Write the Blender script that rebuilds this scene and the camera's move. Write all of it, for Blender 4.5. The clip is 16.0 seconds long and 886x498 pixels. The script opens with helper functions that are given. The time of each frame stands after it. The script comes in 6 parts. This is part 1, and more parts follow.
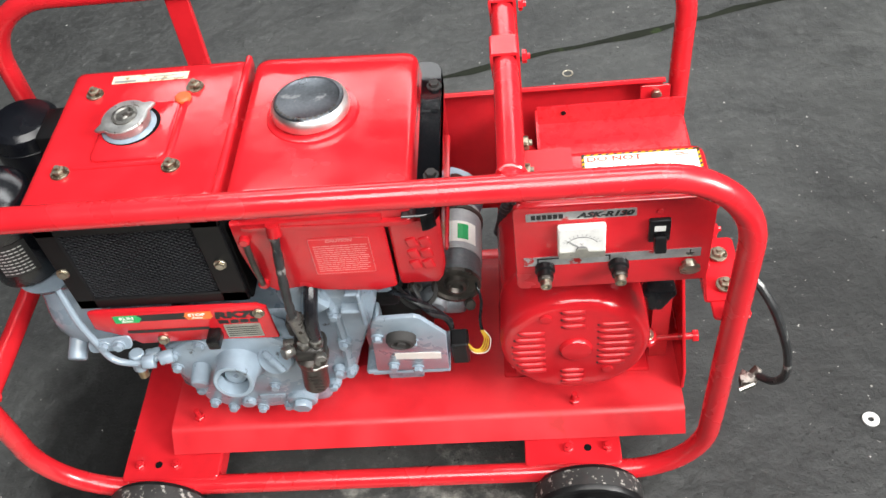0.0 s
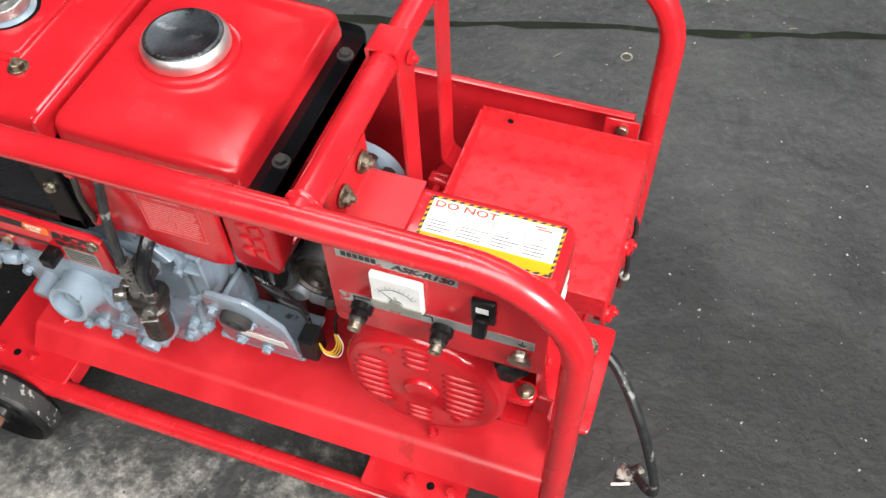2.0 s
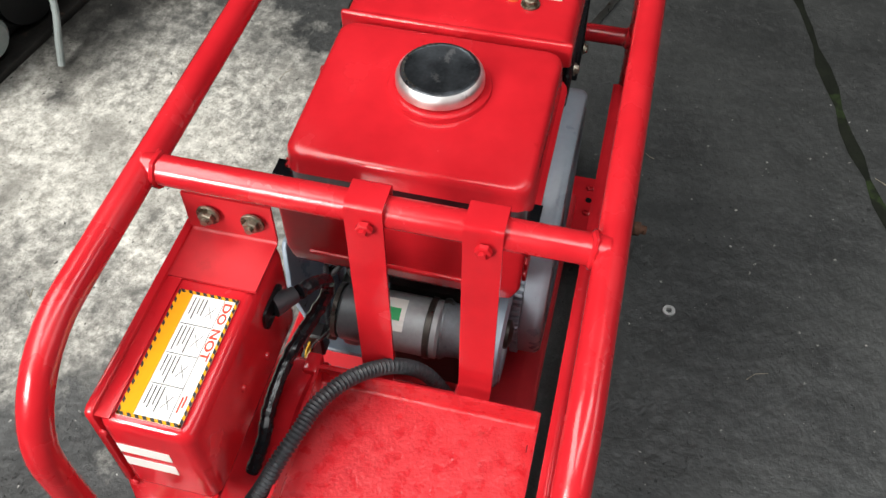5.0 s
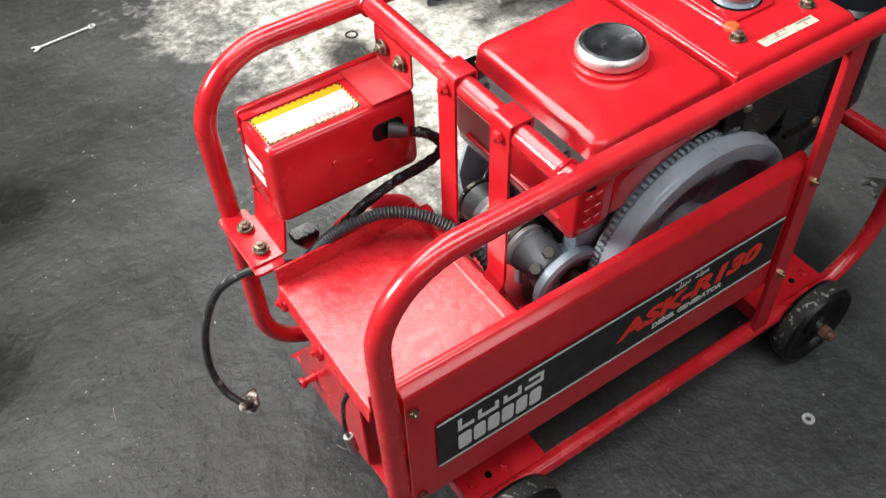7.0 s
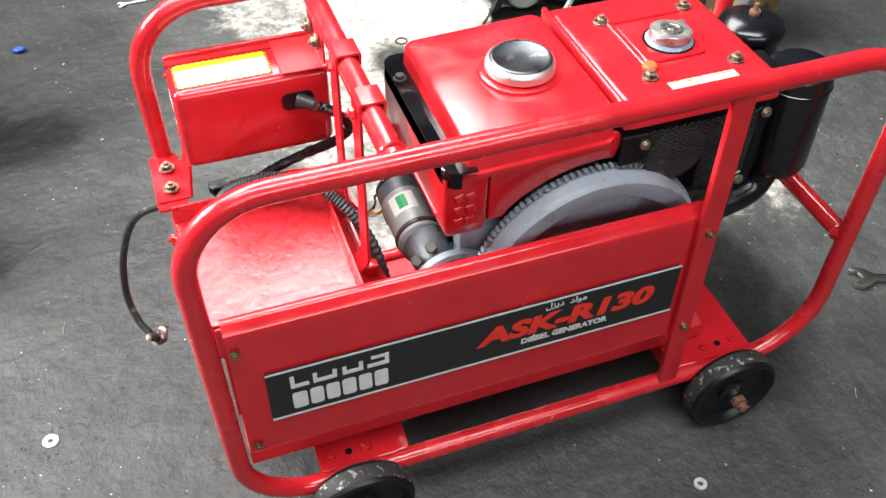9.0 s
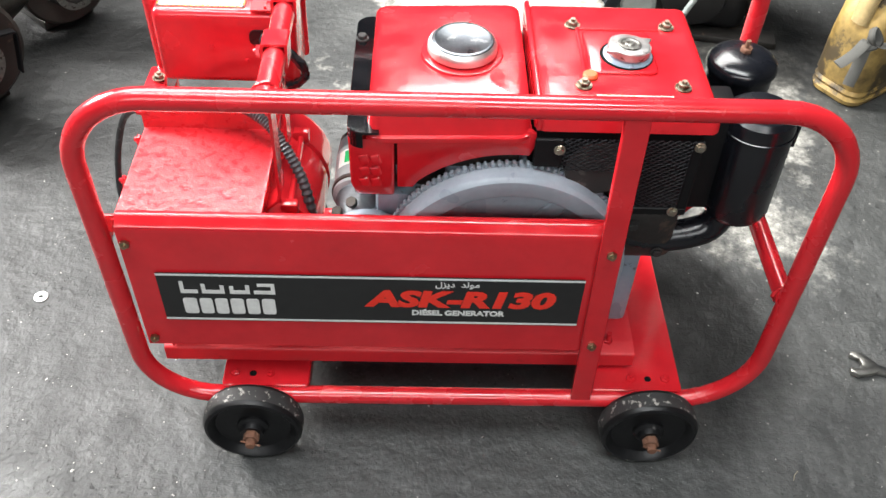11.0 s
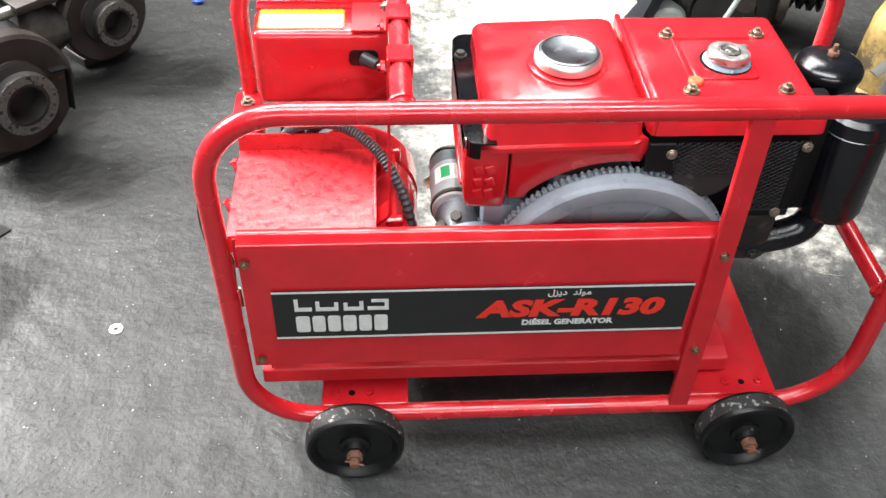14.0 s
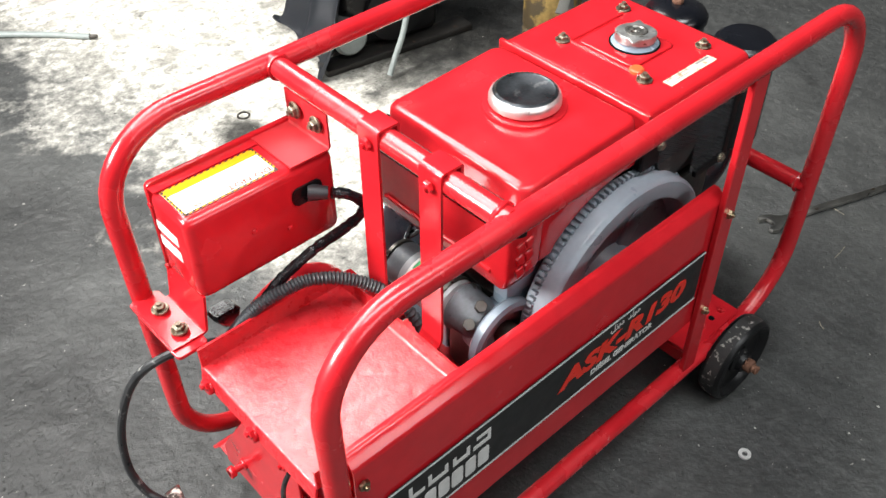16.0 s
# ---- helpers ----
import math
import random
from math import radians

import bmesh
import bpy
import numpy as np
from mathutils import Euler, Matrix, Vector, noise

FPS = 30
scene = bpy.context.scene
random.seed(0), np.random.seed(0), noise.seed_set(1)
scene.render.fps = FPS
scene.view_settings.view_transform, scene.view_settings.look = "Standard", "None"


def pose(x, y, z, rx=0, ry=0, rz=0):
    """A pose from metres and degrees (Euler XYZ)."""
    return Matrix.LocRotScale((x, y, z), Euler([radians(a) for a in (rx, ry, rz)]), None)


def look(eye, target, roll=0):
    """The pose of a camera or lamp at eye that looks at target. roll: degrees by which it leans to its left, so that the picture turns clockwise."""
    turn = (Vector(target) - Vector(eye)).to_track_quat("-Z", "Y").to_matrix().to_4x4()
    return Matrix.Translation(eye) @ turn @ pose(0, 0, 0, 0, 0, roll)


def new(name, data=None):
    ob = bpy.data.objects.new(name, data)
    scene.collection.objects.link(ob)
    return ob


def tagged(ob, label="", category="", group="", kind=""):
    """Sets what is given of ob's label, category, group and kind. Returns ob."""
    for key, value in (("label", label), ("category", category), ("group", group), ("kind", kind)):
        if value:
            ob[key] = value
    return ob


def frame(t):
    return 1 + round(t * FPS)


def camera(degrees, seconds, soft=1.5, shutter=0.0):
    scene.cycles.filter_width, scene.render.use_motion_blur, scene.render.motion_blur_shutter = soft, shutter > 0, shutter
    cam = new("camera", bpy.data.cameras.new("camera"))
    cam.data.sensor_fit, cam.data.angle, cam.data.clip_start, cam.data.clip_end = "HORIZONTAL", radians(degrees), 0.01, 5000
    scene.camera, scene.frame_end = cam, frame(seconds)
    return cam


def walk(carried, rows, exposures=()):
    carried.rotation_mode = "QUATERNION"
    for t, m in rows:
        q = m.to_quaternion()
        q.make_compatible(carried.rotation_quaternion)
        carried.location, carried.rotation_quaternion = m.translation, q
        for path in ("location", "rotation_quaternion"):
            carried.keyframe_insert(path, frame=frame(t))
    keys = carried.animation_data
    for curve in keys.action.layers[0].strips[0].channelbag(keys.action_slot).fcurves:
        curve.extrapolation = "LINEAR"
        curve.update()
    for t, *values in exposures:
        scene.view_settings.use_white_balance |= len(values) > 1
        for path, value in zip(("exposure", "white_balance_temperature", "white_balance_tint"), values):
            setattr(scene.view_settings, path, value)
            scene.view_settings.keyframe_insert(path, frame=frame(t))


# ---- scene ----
cam = camera(52.0, 16.0)
PATH = [
    (0, (0.191, -0.933, 1.452), (0.01, 0.393, -0.034), -9.3),
    (0.5, (0.224, -0.923, 1.439), (0.063, 0.409, -0.044), -7.9),
    (1, (0.329, -0.861, 1.426), (0.107, 0.427, -0.088), -5.6),
    (1.5, (0.454, -0.787, 1.414), (0.115, 0.423, -0.142), -4.0),
    (2, (0.489, -0.663, 1.397), (0.051, 0.443, -0.21), -2.9),
    (2.5, (0.494, -0.492, 1.374), (-0.005, 0.526, -0.274), -1.8),
    (3, (0.516, -0.38, 1.36), (-0.168, 0.517, -0.291), -1.8),
    (3.2, (0.572, -0.309, 1.36), (-0.266, 0.483, -0.274), -3.8),
    (5.3, (0.709, 0.289, 1.428), (-0.444, -0.2, -0.131), 0.4),
    (5.5, (0.703, 0.354, 1.435), (-0.404, -0.274, -0.108), 0.2),
    (6, (0.69, 0.468, 1.441), (-0.257, -0.427, -0.076), -2.7),
    (6.5, (0.726, 0.636, 1.468), (-0.107, -0.395, -0.03), -3.8),
    (7, (0.703, 0.77, 1.469), (-0.019, -0.369, -0.007), -2.3),
    (7.5, (0.586, 0.947, 1.468), (-0.022, -0.29, 0.019), 0.6),
    (8, (0.515, 1.036, 1.467), (-0.051, -0.251, 0.044), 1.2),
    (8.5, (0.482, 1.047, 1.457), (-0.066, -0.259, 0.045), 0.9),
    (8.7, (0.467, 1.028, 1.454), (-0.067, -0.284, 0.043), 0.8),
    (10.8, (-0.026, 1.09, 1.461), (-0.096, -0.297, 0.021), 3.1),
    (11, (-0.017, 1.169, 1.467), (-0.075, -0.226, 0.035), 2.8),
    (11.5, (-0.003, 1.352, 1.483), (-0.059, -0.088, 0.097), 1.9),
    (12, (-0.002, 1.416, 1.5), (-0.061, -0.055, 0.146), 1.3),
    (12.5, (0.008, 1.424, 1.497), (-0.05, -0.076, 0.175), 1.3),
    (13, (0.042, 1.404, 1.499), (0.005, -0.102, 0.183), 1.6),
    (13.5, (0.111, 1.321, 1.463), (0.084, -0.162, 0.121), 1.7),
    (14, (0.202, 1.2, 1.443), (0.08, -0.248, 0.069), 2.2),
    (14.5, (0.3, 1.135, 1.433), (-0.019, -0.265, 0.041), 4.0),
    (15, (0.519, 1.063, 1.44), (-0.049, -0.26, 0.052), 2.1),
    (15.5, (0.649, 0.949, 1.421), (-0.149, -0.263, 0.044), 1.5),
    (16, (0.745, 0.732, 1.416), (-0.249, -0.359, 0.066), -0.3),
]
EXPOSURES = [(0.0, -0.31), (1.5, -0.36), (2.5, -0.86), (3.2, -0.98), (5.3, -0.95), (6.0, -0.95), (6.5, -0.82), (7.0, -0.5), (7.5, -0.2), (8.7, 0.24), (10.8, 0.45), (12.0, 0.66), (13.5, 0.60), (14.5, 0.5), (15.0, 0.38), (15.5, 0.24), (16.0, -0.04)]
walk(cam, [(t, look(eye, target, roll)) for t, eye, target, roll in PATH], EXPOSURES)

# ---- world, light ----
world = bpy.data.worlds.new("overcast_sky")
scene.world = world
world.use_nodes = True
wn, wl = world.node_tree.nodes, world.node_tree.links
sky = wn.new("ShaderNodeTexSky")
sky.sky_type, sky.sun_disc = "NISHITA", False
sky.sun_elevation, sky.sun_rotation = radians(48), radians(150)
wn["Background"].inputs["Strength"].default_value = 0.005
wl.new(sky.outputs["Color"], wn["Background"].inputs["Color"])


def area_lamp(name, eye, target, width, height, power, colour):
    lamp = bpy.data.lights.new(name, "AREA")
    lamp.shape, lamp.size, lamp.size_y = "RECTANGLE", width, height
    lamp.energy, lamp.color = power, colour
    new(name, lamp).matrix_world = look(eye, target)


# the shed stands open along its front; sky light falls in under the roof edge, less through a side door
area_lamp("front_daylight", (0.80, -1.85, 3.42), (0.35, -0.35, 0.1), 3.6, 1.6, 285, (1.0, 0.985, 0.96))
area_lamp("side_daylight", (3.55, -1.75, 2.45), (0, -0.05, 0.3), 1.5, 1.2, 400, (1.0, 0.99, 0.97))
# two added fill lamps, overhead and rear, that brighten the rear floor and panel
area_lamp("overhead_fill", (0.4, 0.80, 3.88), (0.3, 0.60, 0.0), 3.6, 0.8, 136, (0.96, 0.99, 1.0))
area_lamp("rear_fill", (0.3, 4.20, 3.30), (0.0, 0.3, 0.3), 5.0, 1.1, 100, (0.97, 0.99, 1.0))


# ---- materials ----
def mat(name, colour, rough=0.5, metal=0.0, vary=0.25, scale=12.0, fine=160.0, bump=0.15, second=None, amount=0.0, spot=6.0,
        coat=0.0, rough_vary=0.12, spec=0.5):
    """A surface with two scales of variation: broad tone and fine grain; second is a colour of stains or wear."""
    m = bpy.data.materials.new(name)
    m.use_nodes = True
    n, l = m.node_tree.nodes, m.node_tree.links
    b = n["Principled BSDF"]
    tc = n.new("ShaderNodeTexCoord")

    def noise_node(s, detail=4.0):
        t = n.new("ShaderNodeTexNoise")
        t.inputs["Scale"].default_value, t.inputs["Detail"].default_value = s, detail
        l.new(tc.outputs["Object"], t.inputs["Vector"])
        return t

    broad, grain = noise_node(scale), noise_node(fine, 6.0)
    both = n.new("ShaderNodeMath")
    both.operation = "MULTIPLY_ADD"
    both.inputs[1].default_value = 0.45
    l.new(grain.outputs["Fac"], both.inputs[0])
    l.new(broad.outputs["Fac"], both.inputs[2])
    ramp = n.new("ShaderNodeMapRange")
    ramp.inputs["From Min"].default_value, ramp.inputs["From Max"].default_value = 0.45, 1.0
    ramp.inputs["To Min"].default_value, ramp.inputs["To Max"].default_value = 1 - vary, 1 + vary
    l.new(both.outputs[0], ramp.inputs["Value"])
    hsv = n.new("ShaderNodeHueSaturation")
    hsv.inputs["Color"].default_value = (*colour, 1)
    l.new(ramp.outputs[0], hsv.inputs["Value"])
    out = hsv.outputs["Color"]
    if second:
        wear = noise_node(spot, 8.0)
        wear.inputs["Roughness"].default_value = 0.65
        mask = n.new("ShaderNodeMapRange")
        mask.inputs["From Min"].default_value, mask.inputs["From Max"].default_value = 0.72 - amount, 0.77 - amount
        l.new(wear.outputs["Fac"], mask.inputs["Value"])
        mix = n.new("ShaderNodeMix")
        mix.data_type = "RGBA"
        mix.inputs["B"].default_value = (*second, 1)
        l.new(mask.outputs[0], mix.inputs["Factor"])
        l.new(out, mix.inputs["A"])
        out = mix.outputs["Result"]
    l.new(out, b.inputs["Base Color"])
    rr = n.new("ShaderNodeMapRange")
    rr.inputs["From Min"].default_value, rr.inputs["From Max"].default_value = 0.3, 0.7
    rr.inputs["To Min"].default_value, rr.inputs["To Max"].default_value = max(rough - rough_vary, 0.03), min(rough + rough_vary, 1)
    l.new(broad.outputs["Fac"], rr.inputs["Value"])
    l.new(rr.outputs[0], b.inputs["Roughness"])
    b.inputs["Metallic"].default_value = metal
    b.inputs["Specular IOR Level"].default_value = spec
    b.inputs["Coat Weight"].default_value = coat
    b.inputs["Coat Roughness"].default_value = 0.12
    if bump:
        bn = n.new("ShaderNodeBump")
        bn.inputs["Strength"].default_value, bn.inputs["Distance"].default_value = bump, 0.002
        l.new(both.outputs[0], bn.inputs["Height"])
        l.new(bn.outputs[0], b.inputs["Normal"])
        l.new(bn.outputs[0], b.inputs["Coat Normal"])
    return m


RED_C = (0.51, 0.0135, 0.0200)
RED = mat("brushed_red_enamel", RED_C, 0.17, 0, 0.12, 14, 48, 0.22, (0.44, 0.009, 0.013), 0.05, 18, 0.12)
REDPIPE = mat("chipped_red_enamel", RED_C, 0.24, 0, 0.12, 14, 40, 0.3, (0.66, 0.30, 0.28), 0.015, 42, 0.3)
DUSTYRED = mat("dusty_red_enamel", RED_C, 0.46, 0, 0.14, 14, 60, 0.3, (0.40, 0.012, 0.014), 0.08, 16, 0.0)
RED_ROUGH = mat("thick_red_paint_over_rust", RED_C, 0.31, 0, 0.14, 60, 260, 0.62, (0.36, 0.016, 0.016), 0.07, 40, 0.3)
GREY = mat("grey_engine_enamel", (0.215, 0.270, 0.322), 0.32, 0, 0.16, 14, 70, 0.3, (0.045, 0.05, 0.055), 0.09, 24, 0.3)
FLYGREY = mat("flywheel_grey_enamel", (0.30, 0.345, 0.39), 0.36, 0, 0.12, 14, 120, 0.2, (0.10, 0.10, 0.11), 0.06, 20)
BLACK = mat("black_enamel", (0.006, 0.006, 0.0065), 0.32, 0, 0.3, 10, 150, 0.15, (0.02, 0.019, 0.018), 0.03, 18, 0.0, 0.12, 0.28)
GLOSSBLACK = mat("glossy_black_stove_enamel", (0.005, 0.0055, 0.0075), 0.26, 0, 0.3, 10, 90, 0.12, (0.02, 0.02, 0.02), 0.03, 18, 0.1, 0.08, 0.5)
LACQUER = mat("black_lacquered_steel", (0.004, 0.0042, 0.005), 0.09, 0, 0.3, 10, 90, 0.1, (0.02, 0.02, 0.02), 0.02, 18, 0.0, 0.04, 0.5)
CORE = mat("matt_black_core", (0.003, 0.003, 0.0032), 0.8, 0, 0.3, 10, 150, 0.1, spec=0.1)
MESH = mat("black_grille_paint", (0.010, 0.011, 0.013), 0.42, 0, 0.3, 10, 150, 0.1, spec=0.2)
DULL = mat("dusty_black_rubber", (0.022, 0.021, 0.020), 0.75, 0, 0.35, 20, 200, 0.3, (0.10, 0.095, 0.085), 0.10, 9)
TYRE = mat("black_painted_wheel", (0.006, 0.006, 0.0065), 0.40, 0, 0.35, 15, 160, 0.3, (0.15, 0.145, 0.135), 0.05, 16, spec=0.3)
TREAD = mat("scuffed_wheel_tread", (0.020, 0.0195, 0.019), 0.7, 0, 0.4, 30, 160, 0.5, (0.30, 0.285, 0.26), 0.145, 85)
DULLTOP = mat("dull_pressed_cap_top", (0.11, 0.12, 0.132), 0.36, 0.9, 0.45, 26, 220, 0.12, (0.26, 0.265, 0.27), 0.10, 40)
CHROME = mat("worn_chrome", (0.74, 0.73, 0.71), 0.46, 1.0, 0.12, 18, 220, 0.1, (0.30, 0.28, 0.25), 0.06, 40)
ZINC = mat("dull_zinc_plate", (0.44, 0.40, 0.32), 0.42, 1.0, 0.25, 40, 260, 0.2, (0.20, 0.14, 0.09), 0.14, 60)
BRASS = mat("aged_brass", (0.36, 0.30, 0.19), 0.4, 1.0, 0.3, 40, 260, 0.2, (0.12, 0.08, 0.05), 0.14, 60)
RUST = mat("rusted_nut", (0.15, 0.068, 0.040), 0.85, 0.1, 0.4, 60, 260, 0.6, (0.30, 0.18, 0.12), 0.12, 50)
GREASY = mat("oily_dark_steel", (0.075, 0.068, 0.060), 0.38, 0.7, 0.4, 30, 180, 0.4, (0.25, 0.24, 0.22), 0.08, 30)
CASTDARK = mat("greasy_cast_iron", (0.028, 0.026, 0.024), 0.42, 0.4, 0.45, 14, 120, 0.5, (0.10, 0.068, 0.050), 0.12, 10)
BROWNIRON = mat("brown_rusty_iron", (0.026, 0.019, 0.016), 0.55, 0.2, 0.4, 12, 110, 0.4, (0.095, 0.062, 0.046), 0.08, 22)
STEEL = mat("worn_bare_steel", (0.42, 0.41, 0.38), 0.36, 1.0, 0.25, 20, 200, 0.2, (0.20, 0.15, 0.11), 0.12, 30)
WHITE = mat("white_label_paper", (0.80, 0.79, 0.74), 0.5, 0, 0.06, 20, 200, 0.0, (0.55, 0.50, 0.42), 0.02, 40)
CREAM = mat("yellowed_label", (0.56, 0.52, 0.40), 0.55, 0, 0.15, 40, 260, 0.05, (0.30, 0.20, 0.10), 0.16, 70)
AMBER = mat("amber_label_print", (0.76, 0.31, 0.004), 0.55, 0, 0.06, 20, 200, 0.0, spec=0.2)
INK = mat("black_ink", (0.012, 0.012, 0.012), 0.45, 0, 0.1, 20, 200, 0.0)
REDINK = mat("red_ink", (0.62, 0.05, 0.02), 0.45, 0, 0.1, 20, 200, 0.0)
GREYINK = mat("grey_ink", (0.20, 0.20, 0.20), 0.5, 0, 0.1, 20, 200, 0.0)
PALE = mat("pale_silver_print", (0.62, 0.62, 0.60), 0.45, 0, 0.12, 60, 260, 0.0)
PINK = mat("faded_white_print", (0.62, 0.24, 0.23), 0.5, 0, 0.1, 60, 260, 0.0)
SCARLET = mat("scarlet_print", (0.72, 0.03, 0.015), 0.45, 0, 0.1, 60, 260, 0.0)
GREEN = mat("green_print", (0.01, 0.36, 0.10), 0.45, 0, 0.1, 40, 260, 0.0)
ORANGE = mat("orange_print", (0.80, 0.17, 0.03), 0.45, 0, 0.1, 40, 260, 0.0)
ORANGECAP = mat("orange_plastic", (0.56, 0.09, 0.022), 0.5, 0, 0.15, 40, 260, 0.1)
PLATE = mat("etched_aluminium_plate", (0.46, 0.45, 0.40), 0.45, 0.8, 0.2, 50, 260, 0.1, (0.16, 0.15, 0.12), 0.10, 70)
STRIP = mat("scratched_aluminium_strip", (0.45, 0.46, 0.46), 0.4, 0.7, 0.25, 60, 260, 0.1, (0.55, 0.03, 0.03), 0.17, 45)
CABLE = mat("grimy_cable_sheath", (0.018, 0.019, 0.020), 0.38, 0, 0.4, 60, 260, 0.3, (0.19, 0.19, 0.18), 0.14, 45)
TAPE = mat("shiny_black_tape", (0.010, 0.010, 0.012), 0.22, 0, 0.3, 60, 200, 0.5)
CONDUIT = mat("grey_black_conduit", (0.035, 0.038, 0.042), 0.42, 0, 0.25, 40, 260, 0.15)
YELLOWWIRE = mat("yellow_wire", (0.62, 0.36, 0.03), 0.45, 0, 0.1, 60, 260, 0.0)
SILVERBODY = mat("silver_starter_paint", (0.34, 0.355, 0.36), 0.45, 0.2, 0.2, 30, 200, 0.2, (0.14, 0.13, 0.12), 0.08, 30)
DARKBODY = mat("dirty_starter_steel", (0.105, 0.115, 0.122), 0.42, 0.4, 0.3, 40, 200, 0.3, (0.22, 0.21, 0.19), 0.06, 40)
JUG = mat("oil_stained_yellow_plastic", (0.27, 0.180, 0.055), 0.45, 0, 0.70, 9, 60, 0.3, (0.060, 0.043, 0.022), 0.20, 7)
JUGPALE = mat("rubbed_pale_yellow_plastic", (0.40, 0.30, 0.14), 0.5, 0, 0.4, 14, 90, 0.3, (0.10, 0.070, 0.030), 0.14, 16)
STRAP = mat("grey_webbing", (0.070, 0.069, 0.062), 0.8, 0, 0.2, 40, 300, 0.4)
HOSE = mat("pale_grey_hose", (0.20, 0.225, 0.215), 0.5, 0, 0.2, 30, 200, 0.2)
CLOTH = mat("dark_blue_black_cloth", (0.020, 0.023, 0.030), 0.6, 0, 0.3, 12, 200, 0.5)
BLUE = mat("blue_foil", (0.02, 0.05, 0.30), 0.4, 0, 0.2, 40, 200, 0.2)
# kept very dark so the unseen walls and roof bounce little light
WALL = mat("dark_unseen_shell", (0.032, 0.032, 0.031), 0.8, 0, 0.2, 1.5, 30, 0.2)
DIRTYNUT = mat("grimy_union_steel", (0.20, 0.195, 0.18), 0.4, 0.8, 0.4, 60, 200, 0.4, (0.05, 0.042, 0.035), 0.18, 60)


def floor_material():
    """Old concrete: dark greasy film that is worn through to pale aggregate over wide patches."""
    m = bpy.data.materials.new("oily_worn_concrete")
    m.use_nodes = True
    n, l = m.node_tree.nodes, m.node_tree.links
    b = n["Principled BSDF"]
    tc = n.new("ShaderNodeTexCoord")

    def nz(s, d=6.0, r=0.55):
        t = n.new("ShaderNodeTexNoise")
        t.inputs["Scale"].default_value, t.inputs["Detail"].default_value, t.inputs["Roughness"].default_value = s, d, r
        l.new(tc.outputs["Object"], t.inputs["Vector"])
        return t.outputs["Fac"]

    def rng(v, a, c, lo=0.0, hi=1.0):
        t = n.new("ShaderNodeMapRange")
        for key, value in (("From Min", a), ("From Max", c), ("To Min", lo), ("To Max", hi)):
            t.inputs[key].default_value = value
        l.new(v, t.inputs["Value"])
        return t.outputs[0]

    def math_node(op, a, c):
        t = n.new("ShaderNodeMath")
        t.operation = op
        for i, v in enumerate((a, c)):
            if isinstance(v, (int, float)):
                t.inputs[i].default_value = v
            else:
                l.new(v, t.inputs[i])
        return t.outputs[0]

    def mixc(f, a, c):
        t = n.new("ShaderNodeMix")
        t.data_type = "RGBA"
        l.new(f, t.inputs["Factor"])
        for key, v in (("A", a), ("B", c)):
            if isinstance(v, tuple):
                t.inputs[key].default_value = (*v, 1)
            else:
                l.new(v, t.inputs[key])
        return t.outputs["Result"]

    sep = n.new("ShaderNodeSeparateXYZ")
    l.new(tc.outputs["Object"], sep.inputs[0])
    x, y = sep.outputs["X"], sep.outputs["Y"]
    # where feet and washing have worn the grease away: a broad strip that runs out to the yard
    across = math_node("SUBTRACT", 0.95, math_node("MULTIPLY", math_node("ABSOLUTE", math_node("ADD", x, 0.43), 0.0), 1.6))
    along = math_node("MULTIPLY", math_node("SUBTRACT", -0.25, y), 1.5)
    worn = math_node("MINIMUM", across, along)
    worn = math_node("ADD", worn, math_node("MULTIPLY", math_node("SUBTRACT", nz(2.6, 8, 0.6), 0.5), 1.5))
    worn = math_node("ADD", worn, math_node("MULTIPLY", math_node("SUBTRACT", nz(17, 8, 0.7), 0.5), 1.0))
    worn = rng(worn, 0.0, 0.55)
    base = mixc(rng(nz(3.2, 7, 0.60), 0.36, 0.64), (0.031, 0.032, 0.0315), (0.053, 0.0545, 0.0525))
    base = mixc(rng(nz(46, 9, 0.80), 0.49, 0.66, 0, 0.62), base, (0.098, 0.100, 0.095))
    base = mixc(rng(nz(12, 9, 0.72), 0.40, 0.30, 0, 0.50), base, (0.022, 0.021, 0.021))
    pit = math_node("MULTIPLY", rng(nz(88, 4, 0.62), 0.40, 0.34, 0, 1.0), rng(nz(4, 4, 0.6), 0.42, 0.62, 0.15, 1.0))
    base = mixc(math_node("MULTIPLY", pit, 0.9), base, (0.009, 0.009, 0.009))
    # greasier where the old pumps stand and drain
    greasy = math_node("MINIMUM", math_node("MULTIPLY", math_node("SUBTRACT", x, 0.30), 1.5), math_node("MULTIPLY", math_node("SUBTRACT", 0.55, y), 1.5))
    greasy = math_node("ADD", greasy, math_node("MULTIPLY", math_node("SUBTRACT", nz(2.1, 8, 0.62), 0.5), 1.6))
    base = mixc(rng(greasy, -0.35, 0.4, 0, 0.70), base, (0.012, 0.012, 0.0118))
    pale = mixc(rng(nz(34, 9, 0.80), 0.40, 0.60), (0.27, 0.259, 0.225), (0.70, 0.68, 0.61))
    pale = mixc(rng(nz(6.5, 6, 0.6), 0.50, 0.64, 0, 0.7), pale, (0.18, 0.172, 0.150))
    pale = mixc(rng(nz(140, 5, 0.75), 0.44, 0.33, 0, 0.75), pale, (0.06, 0.056, 0.048))
    col = mixc(worn, base, pale)
    # oil drips, scuffs, pale chips and dark pits
    col = mixc(rng(nz(5.5, 8, 0.68), 0.59, 0.69, 0, 0.8), col, (0.016, 0.016, 0.016))
    col = mixc(rng(nz(85, 3, 0.5), 0.71, 0.74, 0, 0.8), col, (0.36, 0.35, 0.32))
